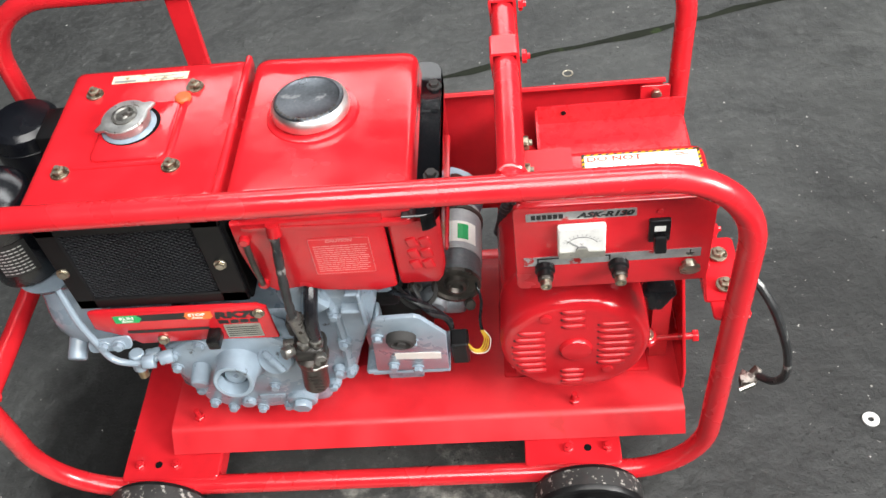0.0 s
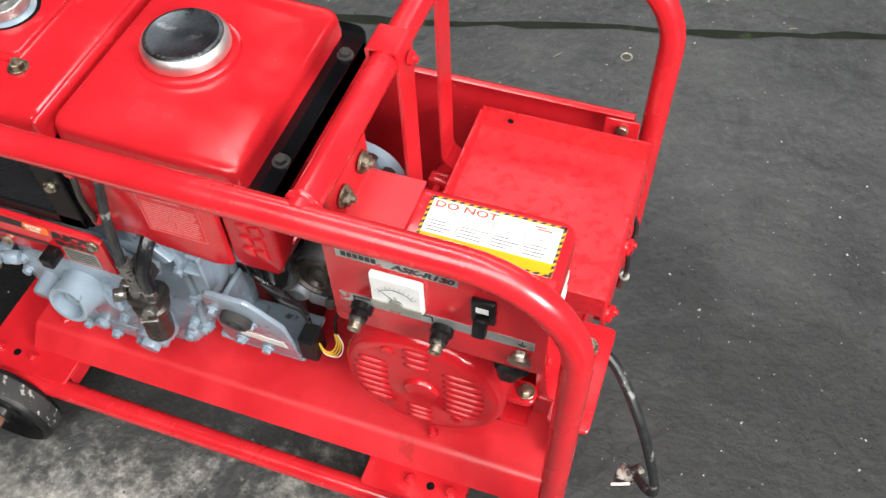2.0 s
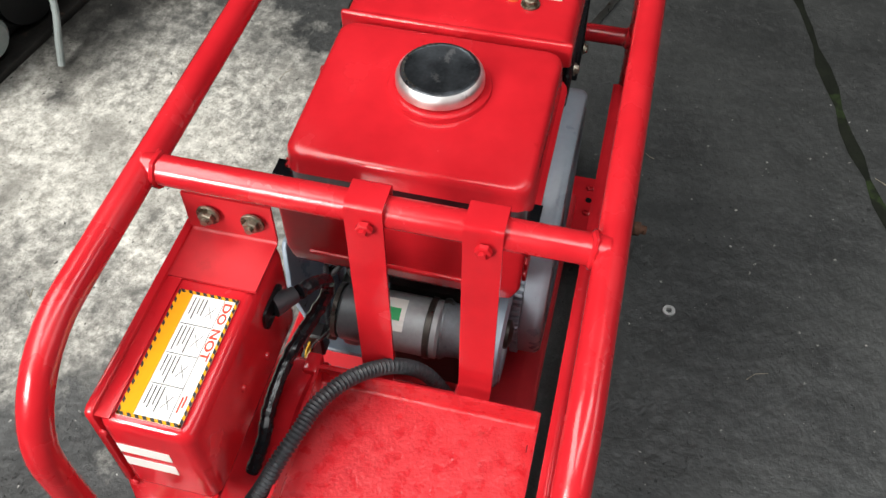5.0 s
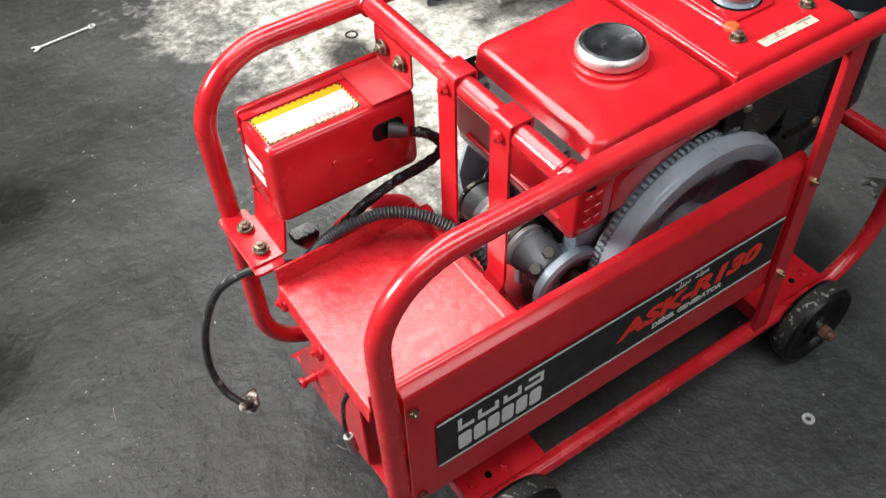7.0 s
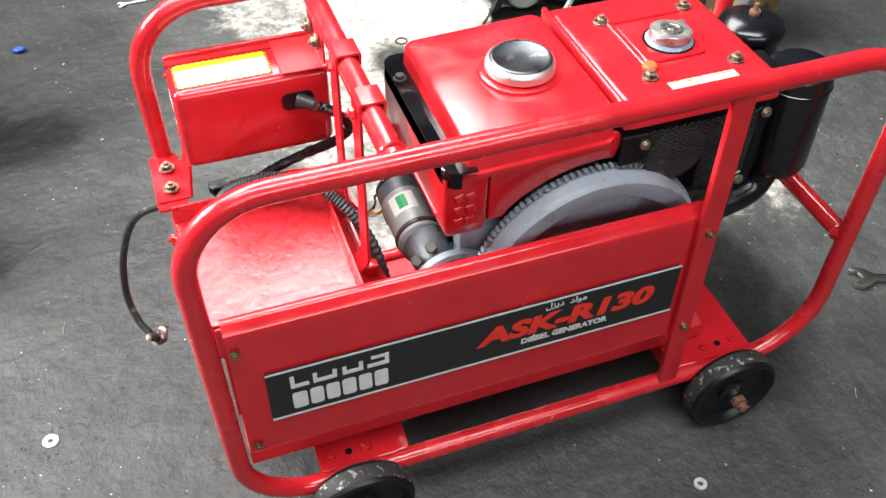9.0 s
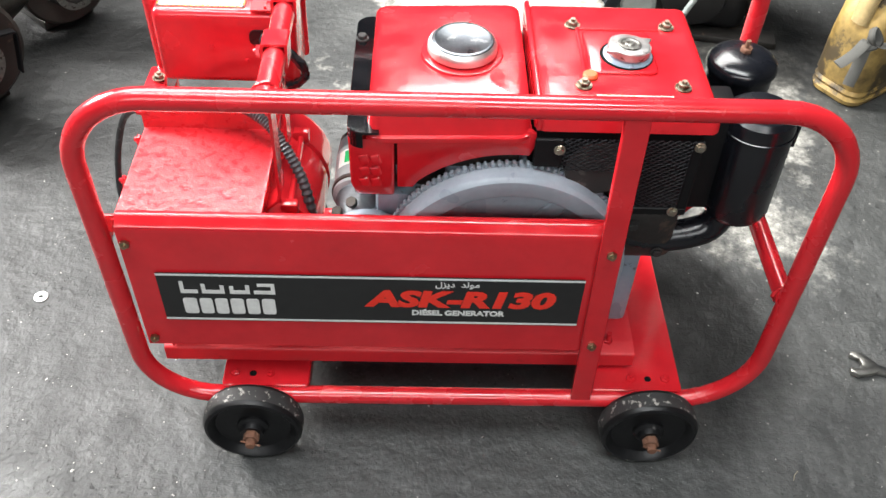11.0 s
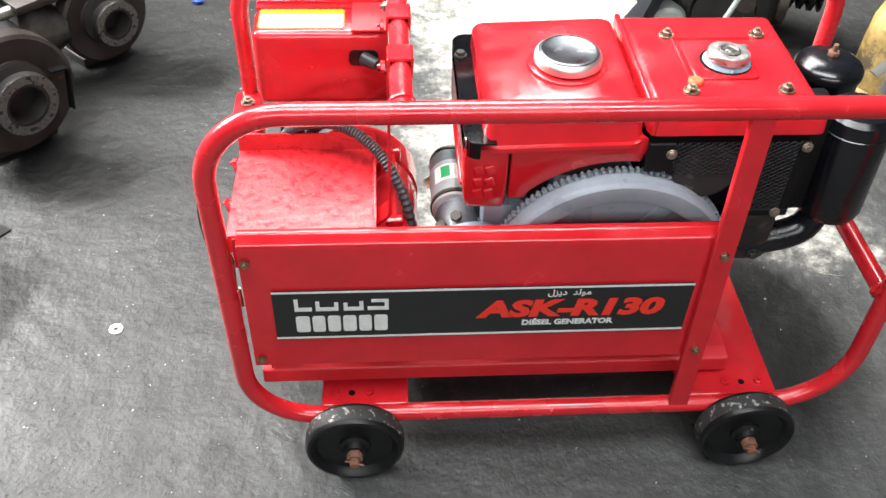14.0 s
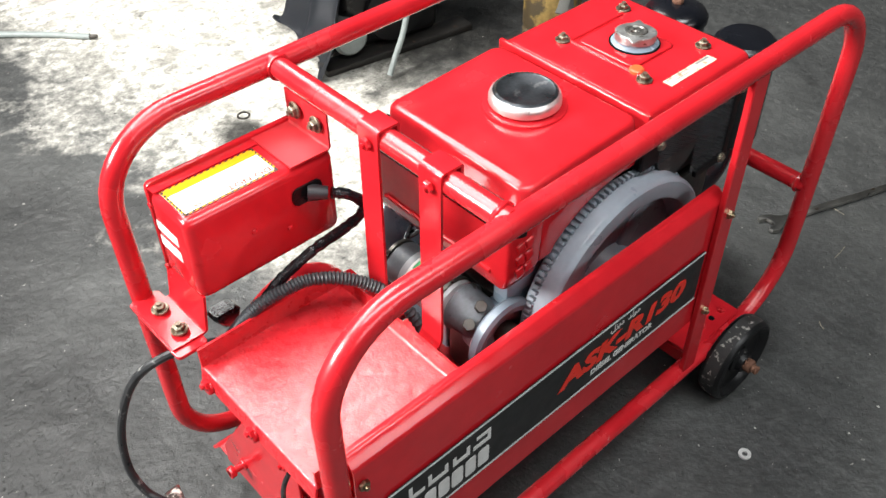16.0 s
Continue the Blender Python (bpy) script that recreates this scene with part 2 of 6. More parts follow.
    col = mixc(rng(nz(60, 2, 0.5), 0.70, 0.735, 0, 0.85), col, (0.010, 0.010, 0.010))
    # old black grease, with cast shadows of the pumps and generator end painted in
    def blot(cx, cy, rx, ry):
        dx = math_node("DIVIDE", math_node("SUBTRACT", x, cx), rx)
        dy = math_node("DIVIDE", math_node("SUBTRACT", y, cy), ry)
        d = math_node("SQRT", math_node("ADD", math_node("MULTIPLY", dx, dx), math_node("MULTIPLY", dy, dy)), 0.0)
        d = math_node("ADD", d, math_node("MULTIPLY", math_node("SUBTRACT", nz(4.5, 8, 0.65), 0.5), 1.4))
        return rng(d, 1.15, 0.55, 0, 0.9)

    grease_shade = None
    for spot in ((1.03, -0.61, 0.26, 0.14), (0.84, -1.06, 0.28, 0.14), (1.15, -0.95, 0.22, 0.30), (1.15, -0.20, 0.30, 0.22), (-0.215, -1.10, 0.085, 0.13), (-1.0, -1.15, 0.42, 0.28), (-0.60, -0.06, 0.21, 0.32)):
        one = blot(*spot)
        grease_shade = one if grease_shade is None else math_node("MAXIMUM", grease_shade, one)
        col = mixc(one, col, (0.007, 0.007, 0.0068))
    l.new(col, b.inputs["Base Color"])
    wet = rng(nz(8, 5, 0.6), 0.36, 0.64, 0.47, 0.60)
    l.new(math_node("ADD", wet, math_node("MULTIPLY", worn, 0.34)), b.inputs["Roughness"])
    l.new(rng(math_node("MAXIMUM", grease_shade, rng(greasy, -0.35, 0.4, 0, 0.50)), 0.0, 0.9, 0.62, 0.2), b.inputs["Specular IOR Level"])
    h = math_node("ADD", math_node("MULTIPLY", nz(21, 3, 0.45), 0.60), math_node("MULTIPLY", nz(62, 4, 0.55), 0.24))
    h = math_node("ADD", math_node("ADD", h, math_node("MULTIPLY", nz(170, 3, 0.6), 0.085)), math_node("MULTIPLY", nz(6, 2, 0.4), 1.2))
    h = math_node("SUBTRACT", h, math_node("MULTIPLY", pit, 0.10))
    bn = n.new("ShaderNodeBump")
    bn.inputs["Strength"].default_value, bn.inputs["Distance"].default_value = 1.0, 0.0105
    l.new(h, bn.inputs["Height"])
    l.new(bn.outputs[0], b.inputs["Normal"])
    return m


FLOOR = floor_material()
MOSS = mat("damp_moss_in_joint", (0.012, 0.014, 0.009), 0.8, 0, 0.5, 20, 120, 0.5, (0.026, 0.040, 0.014), 0.14, 9, spec=0.2)


# ---- mesh helpers ----
def finish(bm, name, material, smooth=35):
    me = bpy.data.meshes.new(name)
    bm.to_mesh(me)
    bm.free()
    me.materials.append(material)
    if smooth:
        me.shade_smooth()
        me.set_sharp_from_angle(angle=radians(smooth))
    return me


def part(name, bm, material, parent, label="", at=None, smooth=35):
    """Links a bmesh (or a mesh that is shared) as ONE object under a thing or a part."""
    me = bm if isinstance(bm, bpy.types.Mesh) else finish(bm, name, material, smooth)
    ob = new(name, me)
    ob.parent = parent
    if at is not None:
        ob.matrix_local = at
    return tagged(ob, label)


def thing(name, label, category, at=None, group="", kind=""):
    ob = new(name)
    ob.empty_display_size = 0.05
    if at is not None:
        ob.matrix_world = at
    return tagged(ob, label, category, group, kind)


def B():
    return bmesh.new()


def box(bm, lo, hi, bev=0.0, seg=2, m=None):
    mid = [(a + c) / 2 for a, c in zip(lo, hi)]
    size = [abs(c - a) for a, c in zip(lo, hi)]
    mm = Matrix.Translation(mid) @ Matrix.Diagonal((*size, 1))
    r = bmesh.ops.create_cube(bm, size=1, matrix=(m @ mm) if m else mm)
    if bev:
        edges = list({e for v in r["verts"] for e in v.link_edges})
        bmesh.ops.bevel(bm, geom=edges, offset=bev, segments=seg, profile=0.5, affect="EDGES")
    return bm


def frame_of(d):
    d = Vector(d).normalized()
    return d.to_track_quat("Z", "Y").to_matrix().to_4x4()


def lathe(bm, prof, origin=(0, 0, 0), axis=(0, 0, 1), n=28):
    """Turns (radius, height) pairs about an axis; radius 0 closes the end."""
    m = Matrix.Translation(origin) @ frame_of(axis)
    rings = []
    for r, h in prof:
        if r <= 1e-6:
            rings.append([bm.verts.new(m @ Vector((0, 0, h)))])
        else:
            rings.append([bm.verts.new(m @ Vector((r * math.cos(2 * math.pi * i / n), r * math.sin(2 * math.pi * i / n), h))) for i in range(n)])
    for a, c in zip(rings, rings[1:]):
        for i in range(n):
            j = (i + 1) % n
            if len(a) == 1 and len(c) == 1:
                continue
            if len(a) == 1:
                bm.faces.new((a[0], c[i], c[j]))
            elif len(c) == 1:
                bm.faces.new((a[i], a[j], c[0]))
            else:
                bm.faces.new((a[i], a[j], c[j], c[i]))
    bmesh.ops.recalc_face_normals(bm, faces=bm.faces[:])
    return bm


def rod(bm, p, q, r, r2=None, n=16, bev=0.0):
    p, q = Vector(p), Vector(q)
    h = (q - p).length
    r2 = r if r2 is None else r2
    prof = [(0, 0), (r - bev, 0), (r, bev), (r2, h - bev), (r2 - bev, h), (0, h)] if bev else [(0, 0), (r, 0), (r2, h), (0, h)]
    return lathe(bm, prof, p, q - p, n)


def fillet(pts, radii, n=7, closed=False):
    """A polyline with its corners rounded."""
    pts = [Vector(p) for p in pts]
    out, count = [], len(pts)
    for i, p in enumerate(pts):
        r = radii[i] if isinstance(radii, (list, tuple)) else radii
        if (not closed and i in (0, count - 1)) or r <= 0:
            out.append(p)
            continue
        a, c = pts[i - 1] - p, pts[(i + 1) % count] - p
        ang = a.angle(c)
        d = min(r / math.tan(ang / 2), a.length * 0.499, c.length * 0.499)
        rr = d * math.tan(ang / 2)
        a.normalize(), c.normalize()
        s, e = p + a * d, p + c * d
        centre = p + (a + c).normalized() * (rr / math.sin(ang / 2))
        u, w = s - centre, e - centre
        sweep = u.angle(w)
        for k in range(n + 1):
            f = k / n
            out.append(centre + (u * math.sin((1 - f) * sweep) + w * math.sin(f * sweep)) / math.sin(sweep))
    return out


def spline(pts, n=8):
    """A smooth curve through points."""
    pts = [Vector(p) for p in pts]
    ext = [pts[0] * 2 - pts[1]] + pts + [pts[-1] * 2 - pts[-2]]
    out = []
    for i in range(1, len(ext) - 2):
        a, b_, c, d = ext[i - 1:i + 3]
        for k in range(n):
            t = k / n
            out.append(0.5 * (2 * b_ + (c - a) * t + (2 * a - 5 * b_ + 4 * c - d) * t * t + (3 * b_ - a - 3 * c + d) * t ** 3))
    return out + [pts[-1]]


def tube(bm, pts, r, n=14, closed=False, radii=None, squash=None):
    pts = [Vector(p) for p in pts]
    count = len(pts)
    tang = []
    for i in range(count):
        a = pts[(i - 1) % count] if closed or i else pts[0]
        c = pts[(i + 1) % count] if closed or i < count - 1 else pts[-1]
        tang.append((c - a).normalized())
    up = Vector((0, 0, 1)) if abs(tang[0].z) < 0.9 else Vector((0, 1, 0))
    u = (up - tang[0] * up.dot(tang[0])).normalized()
    rings = []
    for i in range(count):
        u = (u - tang[i] * u.dot(tang[i])).normalized()
        w = tang[i].cross(u)
        rad = radii[i] if radii else r
        su, sw = (squash if squash else (1, 1))
        rings.append([bm.verts.new(pts[i] + (u * math.cos(2 * math.pi * k / n) * su + w * math.sin(2 * math.pi * k / n) * sw) * rad) for k in range(n)])
    pairs = list(zip(rings, rings[1:])) + ([(rings[-1], rings[0])] if closed else [])
    for a, c in pairs:
        for k in range(n):
            j = (k + 1) % n
            bm.faces.new((a[k], a[j], c[j], c[k]))
    if not closed:
        bm.faces.new(rings[0][::-1])
        bm.faces.new(rings[-1])
    bmesh.ops.recalc_face_normals(bm, faces=bm.faces[:])
    return bm


def prism(bm, outline, origin, ux, uy, depth, bev=0.0, seg=2):
    """A flat outline (2D) in the plane of ux, uy at origin, given thickness along their cross product."""
    o, ux, uy = Vector(origin), Vector(ux).normalized(), Vector(uy).normalized()
    nrm = ux.cross(uy)
    lo = [bm.verts.new(o + ux * a + uy * c) for a, c in outline]
    hi = [bm.verts.new(o + ux * a + uy * c + nrm * depth) for a, c in outline]
    k = len(outline)
    faces = [bm.faces.new(lo[::-1]), bm.faces.new(hi)] + [bm.faces.new((lo[i], lo[(i + 1) % k], hi[(i + 1) % k], hi[i])) for i in range(k)]
    bmesh.ops.recalc_face_normals(bm, faces=faces)
    if bev:
        edges = {e for f in faces[:2] for e in f.edges}
        bmesh.ops.bevel(bm, geom=list(edges), offset=bev, segments=seg, profile=0.5, affect="EDGES")
    return bm


def sheet(bm, path, ux_len, axis, thick):
    """A bent sheet: a polyline swept along an axis for a length, with thickness."""
    axis = Vector(axis).normalized() * ux_len
    pts = [Vector(p) for p in path]
    a = [bm.verts.new(p) for p in pts]
    c = [bm.verts.new(p + axis) for p in pts]
    faces = [bm.faces.new((a[i], a[i + 1], c[i + 1], c[i])) for i in range(len(pts) - 1)]
    bmesh.ops.recalc_face_normals(bm, faces=faces)
    bmesh.ops.solidify(bm, geom=faces, thickness=thick)
    return bm


def rrect(x0, y0, x1, y1, r, n=5):
    pts = []
    for cx, cy, a0 in ((x1 - r, y1 - r, 0), (x0 + r, y1 - r, 90), (x0 + r, y0 + r, 180), (x1 - r, y0 + r, 270)):
        for k in range(n + 1):
            a = radians(a0 + 90 * k / n)
            pts.append((cx + r * math.cos(a), cy + r * math.sin(a)))
    return pts


FACE = {
    "rear": Matrix(((-1, 0, 0, 0), (0, 0, 1, 0), (0, 1, 0, 0), (0, 0, 0, 1))),
    "front": Matrix(((1, 0, 0, 0), (0, 0, -1, 0), (0, 1, 0, 0), (0, 0, 0, 1))),
    "top": Matrix.Identity(4),
    "end": Matrix(((0, 0, 1, 0), (1, 0, 0, 0), (0, 1, 0, 0), (0, 0, 0, 1))),
}


def on(face, x, y, z, spin=0, lean=0):
    return Matrix.Translation((x, y, z)) @ FACE[face] @ Euler((radians(lean), 0, radians(spin))).to_matrix().to_4x4()


def text_mesh(body, size, depth, material, fat=0.0, slant=0.0, wide=1.0, align="LEFT"):
    cu = bpy.data.curves.new("lettering", "FONT")
    cu.body, cu.size, cu.extrude, cu.offset, cu.shear, cu.align_x = body, size, depth, fat, slant, align
    cu.resolution_u = 3
    ob = bpy.data.objects.new("lettering", cu)
    scene.collection.objects.link(ob)
    bpy.context.view_layer.update()
    me = bpy.data.meshes.new_from_object(ob.evaluated_get(bpy.context.evaluated_depsgraph_get()))
    bpy.data.objects.remove(ob)
    me.transform(Matrix.Diagonal((wide, 1, 1, 1)))
    me.materials.clear()
    me.materials.append(material)
    return me


def flat(bm, x0, y0, x1, y1, depth=0.0006, z=0.0):
    """A thin printed bar in a plane."""
    return box(bm, (x0, y0, z), (x1, y1, z + depth))


def hex_bolt_mesh(name, r, h, washer, material, slot=False):
    bm = B()
    n = 6
    if washer:
        lathe(bm, [(0, 0), (washer, 0), (washer, 0.0022), (washer * 0.95, 0.0028), (0, 0.0028)], n=16)
    z0 = 0.0028 if washer else 0
    k = [bm.verts.new((r * math.cos(math.pi / 3 * i), r * math.sin(math.pi / 3 * i), z0)) for i in range(n)]
    t = [bm.verts.new((r * math.cos(math.pi / 3 * i), r * math.sin(math.pi / 3 * i), z0 + h * 0.85)) for i in range(n)]
    c = [bm.verts.new((r * 0.82 * math.cos(math.pi / 3 * i), r * 0.82 * math.sin(math.pi / 3 * i), z0 + h)) for i in range(n)]
    for a, d in ((k, t), (t, c)):
        for i in range(n):
            bm.faces.new((a[i], a[(i + 1) % n], d[(i + 1) % n], d[i]))
    bm.faces.new(c)
    bm.faces.new(k[::-1])
    if slot:
        rod(bm, (0, 0, z0 + h), (0, 0, z0 + h + 0.004), r * 0.45, n=10)
    return finish(bm, name, material, 25)

# ---- the floor, and unseen walls and roof added to shape the light ----
def slab(name, lo, hi, material, label, category):
    ob = new(name, finish(box(B(), lo, hi), name, material, 0))
    return tagged(ob, label, category, kind="structure")


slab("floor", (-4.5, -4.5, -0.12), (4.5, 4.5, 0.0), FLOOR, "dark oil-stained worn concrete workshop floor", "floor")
slab("ground", (-30, -30, -0.30), (30, 30, -0.13), WALL, "plain dark ground round the shed, unseen, added", "ground")
slab("ceiling", (-4.7, -0.1, 3.95), (4.7, 2.0, 4.10), WALL, "plain dark roof slab, unseen, added to bound the light", "ceiling")
slab("unseen_wall_west", (-4.7, -2.3, -0.12), (-4.5, 4.7, 3.95), WALL, "plain dark wall, unseen, added to bound the light", "wall")
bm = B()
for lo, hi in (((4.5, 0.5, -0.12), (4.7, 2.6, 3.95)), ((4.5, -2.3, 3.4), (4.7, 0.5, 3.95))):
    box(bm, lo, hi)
tagged(new("unseen_wall_east", finish(bm, "unseen_wall_east", WALL, 0)), "plain dark wall with a wide opening, unseen, added to bound the light", "wall", kind="structure")
# low unseen wall added along the rear
slab("unseen_wall_north", (-4.5, 4.5, -0.12), (4.5, 4.7, 1.1), WALL, "plain dark low wall, unseen, added to bound the light", "wall")

# damp mossy joint between two floor slabs
bm = B()
rng = random.Random(4)
pts = []
for i in range(61):
    f = i / 60
    x = -1.6 + 4.2 * f
    pts.append((x, 0.950 + 0.250 * x + 0.006 * math.sin(x * 9) + rng.uniform(-0.004, 0.004), rng.uniform(0.005, 0.019)))
ring = [[bm.verts.new((x, y + s * w, 0.0012 + (0.0006 if s == 0 else 0))) for s in (-1, 0, 1)] for x, y, w in pts]
for a, c in zip(ring, ring[1:]):
    for k in range(2):
        bm.faces.new((a[k], c[k], c[k + 1], a[k + 1]))
tagged(new("trim", finish(bm, "trim", MOSS)), "damp mossy joint line between two floor slabs", "floor joint", kind="structure")

# ---- the generator: frame ----
GEN = thing("diesel_generator", "red-painted portable diesel generator in a tube frame on four small wheels", "generator",
            pose(0, -0.005, 0))
PIPE = 0.0158
LOOP = [(0.450, 0.761), (-0.606, 0.764), (-0.609, 0.123), (0.443, 0.121)]
for side in (-1, 1):
    pts = fillet([(x, side * 0.230, z) for x, z in LOOP], [0.115, 0.115, 0.135, 0.12], 10, True)
    part("frame_loop", tube(B(), pts, PIPE, 20, True), REDPIPE, GEN, "bent red steel pipe loop")


def weld(bm, p, axis, r, seed):
    """An uneven bead round a joint."""
    rr = random.Random(seed)
    m = Matrix.Translation(p) @ frame_of(axis)
    pts = [m @ Vector((r * math.cos(a), r * math.sin(a), rr.uniform(-0.0015, 0.0015))) for a in [2 * math.pi * i / 22 for i in range(22)]]
    return tube(bm, pts, 0.0032, 7, True, [rr.uniform(0.0026, 0.0042) for _ in pts])


cross = part("crossbar", tube(B(), [(0.180, -0.228, 0.763), (0.180, 0.228, 0.763)], PIPE, 20), REDPIPE, GEN, "red crossbar pipe over the engine")
for side in (-1, 1):
    part("weld_bead", weld(B(), (0.180, side * 0.214, 0.763), (0, 1, 0), PIPE * 1.02, 3 + side), RED, cross)
endbar = part("end_crossbar", tube(B(), [(-0.606, -0.228, 0.391), (-0.606, 0.228, 0.391)], PIPE, 20), REDPIPE, GEN)
for side in (-1, 1):
    part("weld_bead", weld(B(), (-0.606, side * 0.214, 0.391), (0, 1, 0), PIPE * 1.02, 13 + side), RED, endbar)

# bolts that repeat
BOLT = hex_bolt_mesh("bolt", 0.0085, 0.006, 0.0125, ZINC, True)
REDBOLT = hex_bolt_mesh("red_bolt", 0.0085, 0.006, 0.0, RED, True)
GREYBOLT = hex_bolt_mesh("grey_bolt", 0.0070, 0.0065, 0.0095, GREY)
BLACKBOLT = hex_bolt_mesh("black_bolt", 0.0075, 0.006, 0.0105, DULL)
SMALLBOLT = hex_bolt_mesh("small_bolt", 0.0062, 0.004, 0.0085, ZINC)
DIRTYZINC = mat("dirty_zinc", (0.26, 0.235, 0.18), 0.5, 0.9, 0.35, 60, 260, 0.3, (0.08, 0.055, 0.035), 0.20, 90)
SIDEBOLT = hex_bolt_mesh("side_bolt", 0.0078, 0.0055, 0.0, BRASS, True)
HOODBOLT = hex_bolt_mesh("hood_bolt", 0.0085, 0.006, 0.0125, DIRTYZINC, True)


def aim(p, d, spin=0.0):
    return Matrix.Translation(p) @ frame_of(d) @ Matrix.Rotation(spin, 4, "Z")


# transverse foot plates on the lower pipes
for x0, x1, xm in ((-0.496, -0.333, -0.438), (0.170, 0.322, 0.270)):
    bm = B()
    prism(bm, rrect(x0, -0.229, x1, 0.226, 0.006, 2), (0, 0, 0.1345), (1, 0, 0), (0, 1, 0), 0.007, 0.0015, 1)
    box(bm, (x0, -0.212, 0.105), (x0 + 0.006, 0.212, 0.134), 0.001, 1)
    box(bm, (x1 - 0.006, -0.212, 0.105), (x1, 0.212, 0.134), 0.001, 1)
    plate = part("foot_plate", bm, RED, GEN, "red steel cross plate")
    for side in (-1, 1):
        for dx in (-0.047, 0.0, 0.047):
            if dx:
                part("bolt", REDBOLT, None, plate, "", aim((xm + dx * 0.66, side * 0.201, 0.1415), (0, 0, 1), dx * 9))
            else:
                part("hole", lathe(B(), [(0, 0.0), (0.0062, 0.0), (0.0062, 0.0012), (0.0, 0.0012)], (xm, side * 0.201, 0.1410), n=14), CORE, plate, "dark bolt hole")

# engine bed
bm = B()
prof = fillet([(0, -0.188, 0.150), (0, -0.160, 0.184), (0, 0.150, 0.186), (0, 0.177, 0.181), (0, 0.179, 0.152)], [0.018, 0.018, 0.012, 0.006, 0], 5)
sheet(bm, [(-0.411, p.y, p.z) for p in prof], 0.836, (1, 0, 0), 0.005)
bed = part("engine_bed", bm, DUSTYRED, GEN, "folded red steel bed plate")
for x, y in ((-0.365, -0.141), (0.254, -0.141), (-0.365, 0.150), (0.254, 0.150)):
    part("bolt", REDBOLT, None, bed, "", aim((x, y, 0.1855), (0, 0, 1), x))
    part("stud", rod(B(), (x, y, 0.191), (x, y, 0.208), 0.0046, n=10), RED, bed)

# wheels
def wheel(x, y, z, out):
    """A solid wheel on its axle stub; out is +1 when its face looks to +y."""
    d = Vector((0, out, 0))
    base = Vector((x, y, z))
    prof = [(0.0, -0.020), (0.030, -0.020), (0.060, -0.016), (0.078, -0.023), (0.083, -0.021), (0.0865, -0.014), (0.0865, 0.014),
            (0.083, 0.021), (0.078, 0.023), (0.073, 0.019), (0.066, 0.009), (0.040, 0.006), (0.026, 0.007), (0.0, 0.007)]
    w = part("wheel", lathe(B(), prof, base, d, 44), TYRE, GEN, "black-painted solid wheel with a scuffed tread")
    bm = B()
    rr = random.Random(int(x * 100) + out)
    rings = []
    for i in range(48):
        a = 2 * math.pi * i / 48
        rings.append([base + Vector((math.cos(a) * r, out * h, math.sin(a) * r)) for r, h in ((0.0869, -0.0135), (0.0874 + rr.uniform(-0.0003, 0.0003), -0.006), (0.0874, 0.006), (0.0869, 0.0135))])
    vs = [[bm.verts.new(p) for p in r] for r in rings]
    for i in range(48):
        for k in range(3):
            bm.faces.new((vs[i][k], vs[(i + 1) % 48][k], vs[(i + 1) % 48][k + 1], vs[i][k + 1]))
    bmesh.ops.recalc_face_normals(bm, faces=bm.faces[:])
    part("tread", bm, TREAD, w, "scuffed grey tread")
    part("hub", lathe(B(), [(0.0, 0.0), (0.029, 0.0), (0.027, 0.012), (0.021, 0.016), (0.019, 0.026), (0.0, 0.026)], base, d, 24), TYRE, w)
    part("axle_nut", hexnut(base + d * 0.026, d, 0.0145, 0.014), RUST, w, "rusty axle nut")
    part("axle_end", rod(B(), base + d * 0.030, base + d * 0.052, 0.0085, n=12, bev=0.0015), RUST, w, "rusty axle end")
    part("split_pin", tube(B(), [base + d * 0.046 + Vector((-0.016, 0, -0.006)), base + d * 0.046 + Vector((0.016, 0, 0.008))], 0.0018, 6), RUST, w)


def hexnut(p, d, r, h):
    bm = B()
    m = aim(p, d)
    k = [bm.verts.new(m @ Vector((r * math.cos(math.pi / 3 * i), r * math.sin(math.pi / 3 * i), 0))) for i in range(6)]
    t = [bm.verts.new(m @ Vector((r * math.cos(math.pi / 3 * i), r * math.sin(math.pi / 3 * i), h))) for i in range(6)]
    for i in range(6):
        bm.faces.new((k[i], k[(i + 1) % 6], t[(i + 1) % 6], t[i]))
    bm.faces.new(t), bm.faces.new(k[::-1])
    bmesh.ops.recalc_face_normals(bm, faces=bm.faces[:])
    bmesh.ops.bevel(bm, geom=[e for e in bm.edges], offset=h * 0.08, segments=1, affect="EDGES")
    return bm


for x in (0.266, -0.438):
    wheel(x, 0.266, 0.0867, 1)
    wheel(x, -0.266, 0.0867, -1)
    for side in (-1, 1):
        bm = prism(B(), [(-0.045, 0.045), (0.045, 0.045), (0.018, -0.018), (-0.018, -0.018)], (x, side * 0.205, 0.0885), (1, 0, 0), (0, 0, 1), 0.006, 0.001, 1)
        rod(bm, (x, side * 0.18, 0.087), (x, side * 0.245, 0.087), 0.010, n=12)
        part("wheel_bracket", bm, BLACK, GEN, "black wheel bracket with axle stub")

